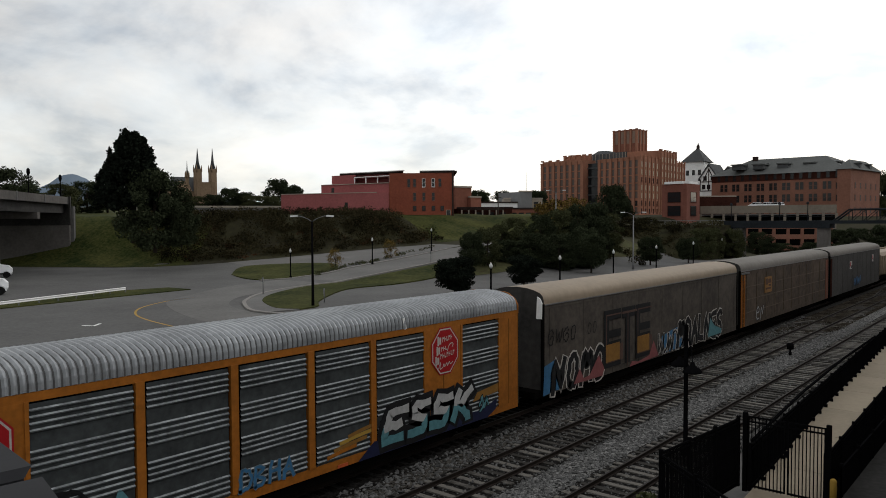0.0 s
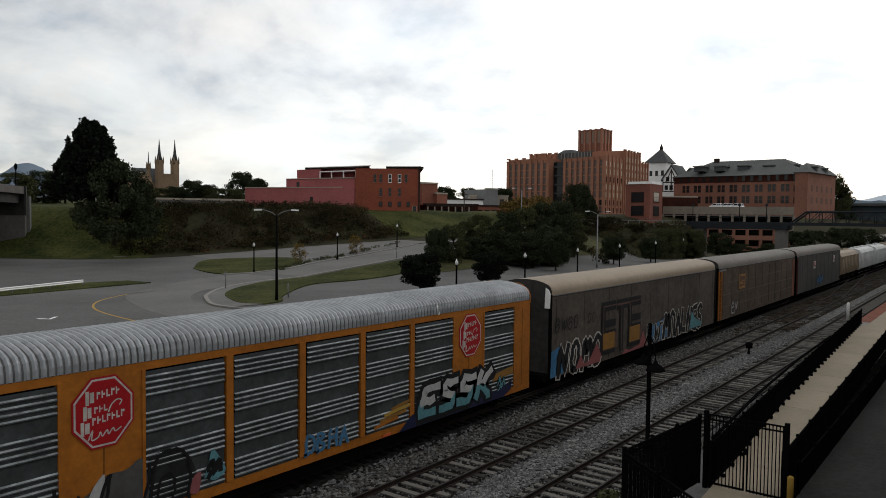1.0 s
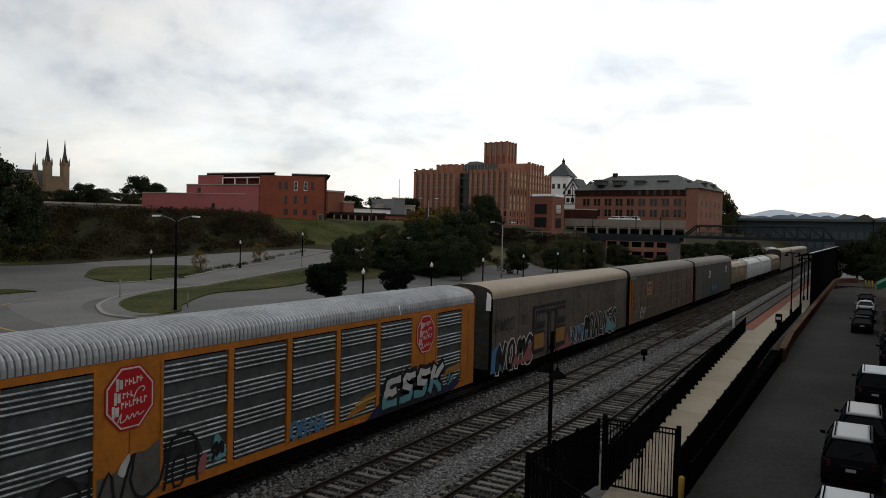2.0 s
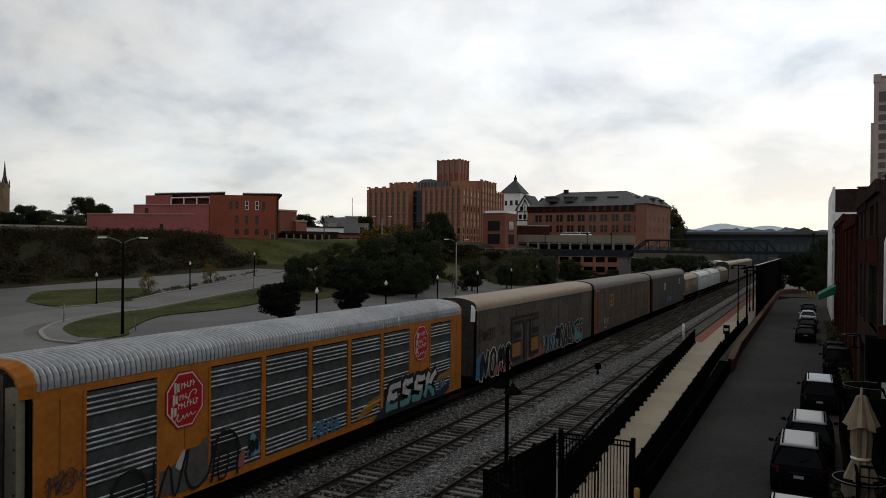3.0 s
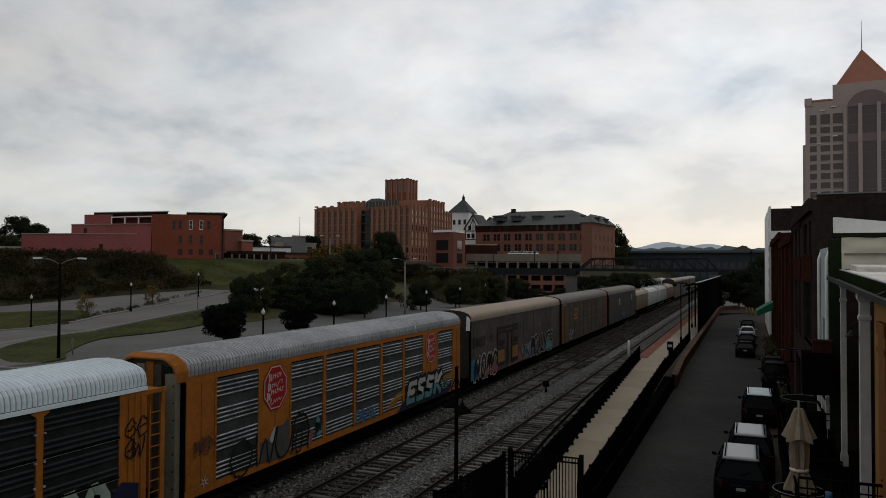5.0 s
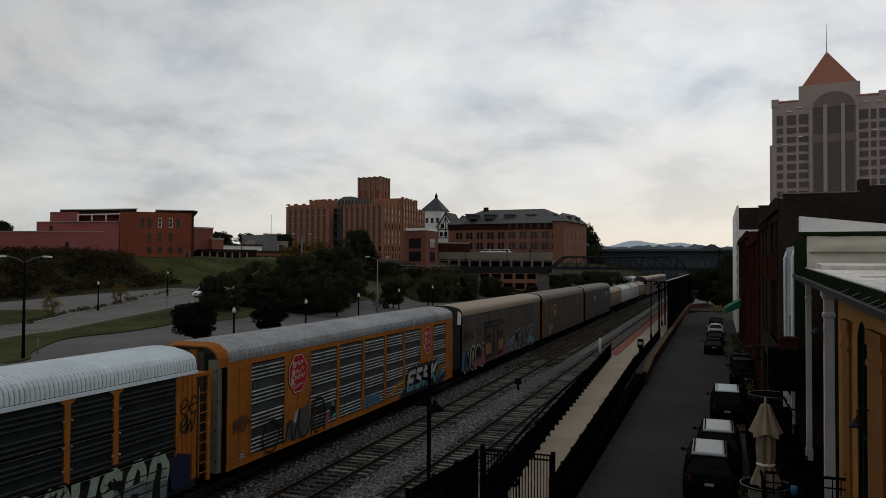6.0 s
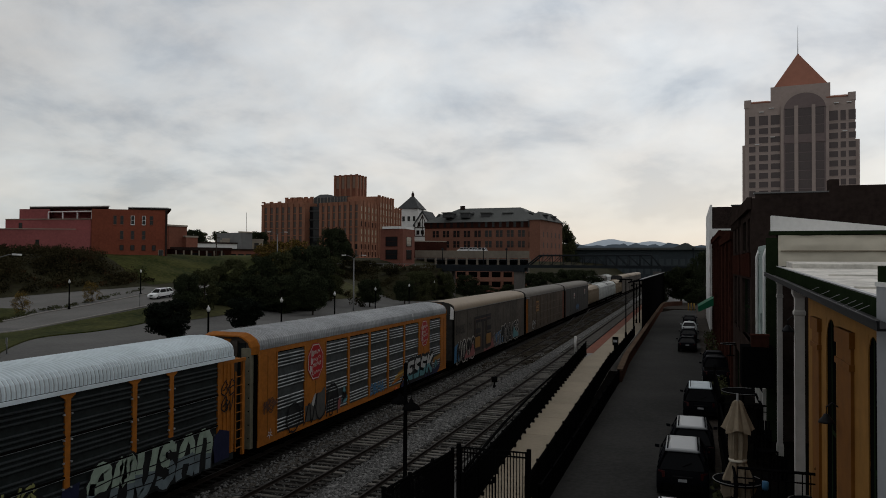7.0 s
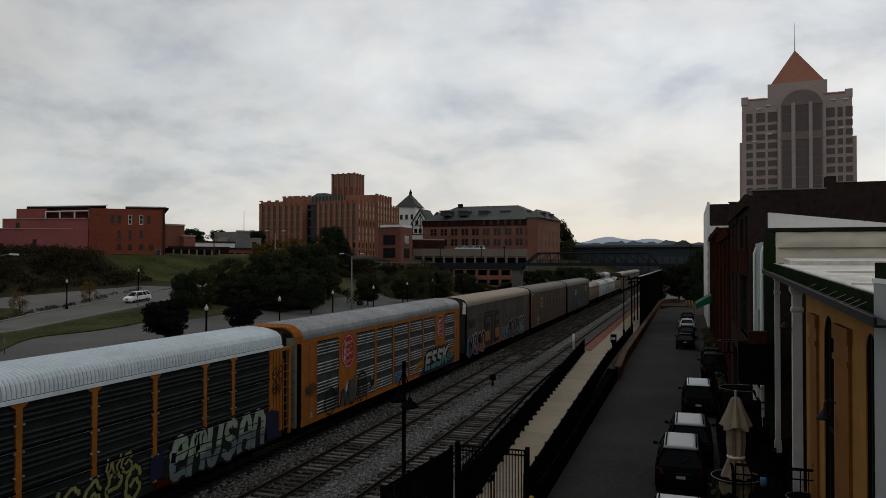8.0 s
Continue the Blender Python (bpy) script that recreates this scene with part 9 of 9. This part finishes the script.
cluster = [(-37.7, 123, 7.0, 5.2, "round_b"), (-36.5, 128, 7.6, 5.6, "bushy_b"), (-34.4, 152, 9.4, 7.0, "bushy_b"), (-35.4, 150, 8.2, 5.0, "bushy_b"), (-32.4, 145, 10.0, 7.4, "bushy"), (-31.0, 148, 10.9, 7.4, "bushy_b"),
           (-29.6, 150, 11.8, 8.6, "bushy"), (-28.2, 152, 12.2, 8.0, "bushy"), (-33.2, 136, 6.6, 7.5, "bushy"), (-31.0, 134, 6.4, 7.0, "bushy"), (-29.2, 140, 7.4, 8.5, "bushy"), (-35.0, 134, 5.4, 7.0, "bushy"), (-27.4, 158, 10.2, 7.5, "bushy_b")]
for az_, d_, zt, w_, kd in cluster:
    x, y = polar(az_, d_)
    z = min(ground_z(x, y), 3.0) - 0.3
    plant(kd, x, y, z, (zt - z) * 1.06, w_, "broad olive-green tree in the grove behind the lot" if kd == "bushy_b" else "dense dark green tree in the grove behind the lot", "grove of trees", az_ * 31)
for k in range(6):
    x, y = polar(-35.6 + 1.3 * k, 134 + (k % 3) * 3)
    plant(("bushy", "round_b")[k % 2], x, y, min(ground_z(x, y), 2.0) - 0.3, 3.2 + 0.6 * (k % 3), 6.0, "low dark bushy tree at the edge of the lot", "grove of trees", k * 53)
for az_, d_, w_ in ((-25.6, 196, 9), (-24.4, 198, 9)):
    x, y = polar(az_, d_)
    plant("brown", x, y, ground_z(x, y) - 0.3, 5.6, w_, "brownish thicket on the slope under the road", "trees below the bridge", az_ * 9)
for k in range(6):
    plant("bushy", -28 - 7 * k, 205 + 4 * (k % 2), -0.8, 3.6 if k < 5 else 6.5, 8, "low dark tree beyond the bridge", "trees below the bridge", k * 61)
for az_, d_, zt, w_ in ((-30.9, 205, 15.4, 11), (-29.6, 215, 16.2, 11), (-32.0, 210, 14.4, 9)):
    x, y = polar(az_, d_)
    plant("autumn", x, y, 6.0, zt - 6.0, w_, "tree with yellowing autumn leaves", "grove of trees", az_ * 17)
for az_, d_, zt, w_ in ((-27.0, 230, 20.0, 12), (-26.6, 236, 17.0, 11), (-20.7, 178, 7.2, 7.0), (-20.0, 182, 7.4, 6.5), (-18.5, 186, 7.0, 6.5), (-16.2, 190, 3.6, 7), (-13.4, 200, 3.4, 7), (-10.6, 215, 6.8, 10), (-9.0, 220, 7.6, 11), (-7.6, 225, 7.4, 11), (-11.9, 218, 6.4, 9)):
    x, y = polar(az_, d_)
    z = min(ground_z(x, y), 6.0) - 0.3
    plant("bushy_b" if -21 < az_ < -18 else "bushy", x, y, z, zt - z, w_, "dark broad tree below the bridge approach", "trees below the bridge", az_ * 13)
ribbon("bank_path", curve_line([(-125.6, 136.4), (-122.6, 135.8), (-119.5, 135.4), (-116.6, 134.6)], 6), 0.9, 0.1, M["kerb"], "pale concrete path down the grass bank", "path")
for x, y, h_ in ((-97.5, 87.0, 3.6), (-98.0, 101.5, 3.8)):
    plant("sapling", x, y, ground_z(x, y), h_, 3.4, "slender young tree with thin yellow autumn leaves", "young trees by the drive", y * 5)
# the great dark cedar and its neighbours on the bank
x, y = polar(-62.7, 152)
plant("cedar", x, y, 6.0, 20.0, 21.0, "great dark cedar with a ragged crown", "trees on the bank", 40)
x, y = polar(-61.3, 148)
plant("bushy", x, y, 4.0, 15.2, 13.5, "broad dark tree standing below the cedar", "trees on the bank", 10)
x, y = polar(-59.5, 152)
plant("bushy", x, y, 4.5, 9.0, 8.5, "broad dark tree standing below the cedar", "trees on the bank", 70)
skyline = [(-70.6, 205, 22.5, 14), (-69.6, 200, 18.5, 12), (-67.3, 320, 24.5, 16), (-65.7, 330, 26.0, 20), (-64.4, 330, 25.0, 18), (-59.4, 290, 19.5, 12), (-56.0, 300, 22.5, 13), (-55.2, 300, 21.0, 12), (-54.3, 295, 19.5, 12),
           (-52.6, 300, 26.2, 14), (-51.6, 300, 24.0, 13), (-53.3, 290, 19.0, 12), (-50.4, 270, 18.0, 10), (-37.25, 320, 22.6, 10), (-36.7, 325, 21.6, 8), (-35.3, 330, 22.4, 12), (-32.7, 330, 22.6, 13), (-9.5, 420, 33.0, 16), (-9.2, 425, 27.0, 16), (-57.2, 300, 20.0, 10), (-58.4, 310, 19.5, 10)]
for i, (az_, d_, zt, w_) in enumerate(skyline):
    x, y = polar(az_, d_)
    z = min(ground_z(x, y), zt - 6) - (6 if d_ > 400 else 0)
    plant(("bushy", "round_b", "bushy_b")[i % 3], x, y, z - 0.5, zt - z + 0.5, w_, "distant dark tree on the town skyline", "trees on the skyline", i * 47)
x, y = -2.2, 180
plant("round_b", x, y, -0.4, 9.2, 9.5, "dark tree with a broad flat crown at the street's end", "trees at the street's end", 15)
for x, y, zt, w_ in ((0.6, 174, 6.4, 7), (2.9, 176, 12.6, 7.5), (4.6, 180, 11.0, 7), (-7.5, 190, 4.6, 6), (1.6, 166, 4.4, 5), (0.4, 190, 7.8, 6)):
    plant("bushy", x, y, -0.4, zt, w_, "dark shrubby tree at the street's far end", "trees at the street's end", x * 40)


def shrubs():
    """Tangled brush over the scrub part of the bank."""
    r = random.Random(21)
    bm = bmesh.new()
    n = 0
    while n < 420:
        y = r.uniform(80, 134)
        x = r.uniform(-165, -100)
        s = foot_distance(x, y)
        if not 1.5 < s < 27 or (s > 8 and x > -0.91 * y):
            continue
        n += 1
        z = ground_z(x, y)
        w = r.uniform(1.2, 2.6)
        leaf_cloud(bm, [(x, y, z + w * 0.3, w, w * 0.7)], 210, 0.22, r)
    for _ in range(150):
        x, y = r.uniform(-104, -63), r.uniform(164, 178)
        w = r.uniform(0.8, 1.9)
        z = 8.0 * smooth((y - 163) / 15) - 0.8
        leaf_cloud(bm, [(x, y, z + w * 0.5, w, w * 0.7)], 110, 0.2, r)
    for _ in range(60):
        x, y = polar(r.uniform(-36.5, -24.5), r.uniform(150, 182))
        w = r.uniform(0.8, 2.0)
        leaf_cloud(bm, [(x, y, ground_z(x, y) + w * 0.5, w, w * 0.8)], 110, 0.2, r)
    ob = solid("brush", bm, M["brush"], "tangled dark brush and weeds over the embankment", "shrubs", kind="stuff")
    r = random.Random(22)
    bm = bmesh.new()
    for _ in range(120):
        x, y = r.uniform(-150, -112), r.uniform(82, 130)
        if 1.0 < foot_distance(x, y) < 16:
            w = r.uniform(0.7, 1.6)
            leaf_cloud(bm, [(x, y, ground_z(x, y) + w * 0.3, w, w * 0.7)], 70, 0.2, r)
    solid("brush", bm, M["brush_rust"], "rusty autumn brush on the embankment", "shrubs", kind="stuff")
    # weeds by the ramp fence and along the planters
    bm = bmesh.new()
    for x, y, z, w in ((-9.15, 20.5, 0.5, 0.45), (-8.9, 20.0, 0.55, 0.5), (-8.5, 19.6, 0.4, 0.45), (-9.3, 20.2, 0.1, 0.5)):
        leaf_cloud(bm, [(x, y, z, w, 0.5)], 160, 0.10, r)
    edge = curve_line([(-92.3, 78.5), (-95.6, 87.8), (-97.0, 96.0), (-100.4, 109.7), (-103.0, 119.6)], 10)
    for q in edge:
        for _ in range(r.choice((0, 1, 1, 2))):
            x, y = q[0] + r.uniform(-1.4, 0.2), q[1] + r.uniform(-0.8, 0.8)
            leaf_cloud(bm, [(x, y, ground_z(x, y) + 0.15, r.uniform(0.4, 0.9), r.uniform(0.2, 0.5))], 60, 0.13, r)
    for k in range(4):
        leaf_cloud(bm, [(1.9, 66 + 7 * k, 1.2, 0.6, 0.6)], 120, 0.14, r)
    for x, y in ((1.3, 25.4), (1.5, 27.0), (1.2, 28.8)):
        leaf_cloud(bm, [(x, y, 0.9, 0.6, 0.6)], 140, 0.12, r)
    # added shrub row, also filling a stretch of sidewalk that lies in shade
    for k in range(9):
        leaf_cloud(bm, [(1.75 + 0.25 * (k % 2), 47.5 + 1.5 * k + 0.4 * (k % 3), 0.7, 0.45, 0.6)], 130, 0.1, r)
    solid("weeds", bm, M["leaf_olive"], "olive weeds and potted shrubs", "shrubs", kind="stuff")


shrubs()


# ---- far ridges and hills ----
def ridge(name, az0, az1, d, base, peaks, material, label, rough=6.0):
    """A rounded line of hills at a distance, as a solid band."""
    bm = bmesh.new()
    n = 160
    rows = []
    for i in range(n + 1):
        a = az0 + (az1 - az0) * i / n
        hgt = base + sum(p * math.exp(-((a - c) / w) ** 2) for c, w, p in peaks) + rough * noise.noise(Vector((a * 1.7, d * 0.01, 0))) + rough * 0.35 * noise.noise(Vector((a * 8.0, d * 0.01, 2)))
        rows.append([bm.verts.new((*polar(a, d - hgt * 0.6), 0)), bm.verts.new((*polar(a, d), hgt * 0.6)), bm.verts.new((*polar(a, d + hgt * 0.5), hgt)), bm.verts.new((*polar(a, d + hgt * 2), 0))])
    for r, s in zip(rows, rows[1:]):
        for k in range(3):
            bm.faces.new((r[k], r[k + 1], s[k + 1], s[k])).smooth = True
    solid(name, bm, material, label, "hills", kind="structure")


# the blue, pale and mid hills have haze in their colour
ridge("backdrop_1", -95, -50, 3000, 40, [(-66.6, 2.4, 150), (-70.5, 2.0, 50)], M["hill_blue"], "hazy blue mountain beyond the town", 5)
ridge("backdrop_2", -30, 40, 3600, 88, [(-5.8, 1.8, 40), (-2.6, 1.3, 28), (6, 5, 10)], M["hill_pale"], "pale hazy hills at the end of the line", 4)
ridge("backdrop_3", -100, -12, 640, 23, [(-58, 6, 6), (-36, 6, 2)], M["hill_dark"], "wooded ridge behind the town", 3.5)
ridge("backdrop_4", -16, 30, 800, 28.5, [(-4.5, 1.2, 2), (-8.8, 0.8, 3), (-1.5, 0.8, 3)], M["hill_mid"], "hazy wooded rise beyond the shed", 4)

# ---- ties of the two open tracks, one by one ----
for tr in TRACK_OBS[1:]:
    y = 10.0
    while y < 84:
        piece("tie", TIE_MESH, tr, (rng.uniform(-0.06, 0.06), y + rng.uniform(-0.02, 0.02), rng.uniform(-0.012, 0.008)), rng.uniform(-1.2, 1.2))
        y += 0.55


# ---- loose crushed stone on the ballast ----
def loose_stone():
    r = random.Random(31)
    verts, faces = [], []
    for _ in range(15000):
        y = 13.0 + 62.0 * r.random() ** 1.5
        x = r.choice((r.uniform(-18.4, -16.85), r.uniform(-14.3, -12.65), r.uniform(-14.3, -12.65), r.uniform(-16.9, -14.2), r.uniform(-12.7, -10.0)))
        on_tie = min(abs(x - c) for c in TRACKS) < 1.3
        s = r.uniform(0.03, 0.07) if on_tie else r.uniform(0.04, 0.1)
        z = (-0.19 if on_tie else -0.205) + r.uniform(-0.02, 0.015)
        n = len(verts)
        a = r.uniform(0, 6.283)
        for k in range(4):
            q = a + k * 1.57 + r.uniform(-0.4, 0.4)
            verts.append((x + s * math.cos(q) * r.uniform(0.7, 1.2), y + s * math.sin(q) * r.uniform(0.7, 1.2), z + r.uniform(-0.2, 0.3) * s))
        verts.append((x + r.uniform(-0.3, 0.3) * s, y + r.uniform(-0.3, 0.3) * s, z + s * r.uniform(0.5, 1.0)))
        verts.append((x, y, z - s))
        for k in range(4):
            faces += [(n + k, n + (k + 1) % 4, n + 4), (n + (k + 1) % 4, n + k, n + 5)]
    me = bpy.data.meshes.new("loose_stone")
    me.from_pydata(verts, [], faces)
    me.materials.append(M["stone_chip"])
    tagged(new("loose_stone", me), "loose crushed grey stones scattered over the ballast and ties", "gravel", kind="stuff")


loose_stone()

# ---- what moves ----
def motions():
    """The train rolls past at an even pace."""
    beats = [0.0, 0.1, 0.3] + [0.5 * k for k in range(1, 16)] + [7.7, 7.9, 8.0]
    drive = [(0.0, -97.0, 172.0, 172), (1.5, -96.0, 157.0, 171), (3.0, -95.0, 142.0, 169), (4.5, -91.6, 126.0, 165), (5.5, -89.9, 119.2, 170), (6.0, -89.5, 116.2, 172), (6.5, -89.35, 113.6, 174), (7.0, -89.2, 110.8, 175), (7.5, -88.95, 107.8, 175), (8.0, -88.7, 104.9, 175)]
    walk(ROAD_SUV, [(t, pose(x, y, ground_z(x, y) + 0.03, math.degrees(math.atan(0.075)) * -1, 0, a)) for t, x, y, a in drive])
    for car, y0 in TRAIN:
        walk(car, [(t, pose(TRACKS[0], y0 + 4.05 * t, 0)) for t in beats])


motions()
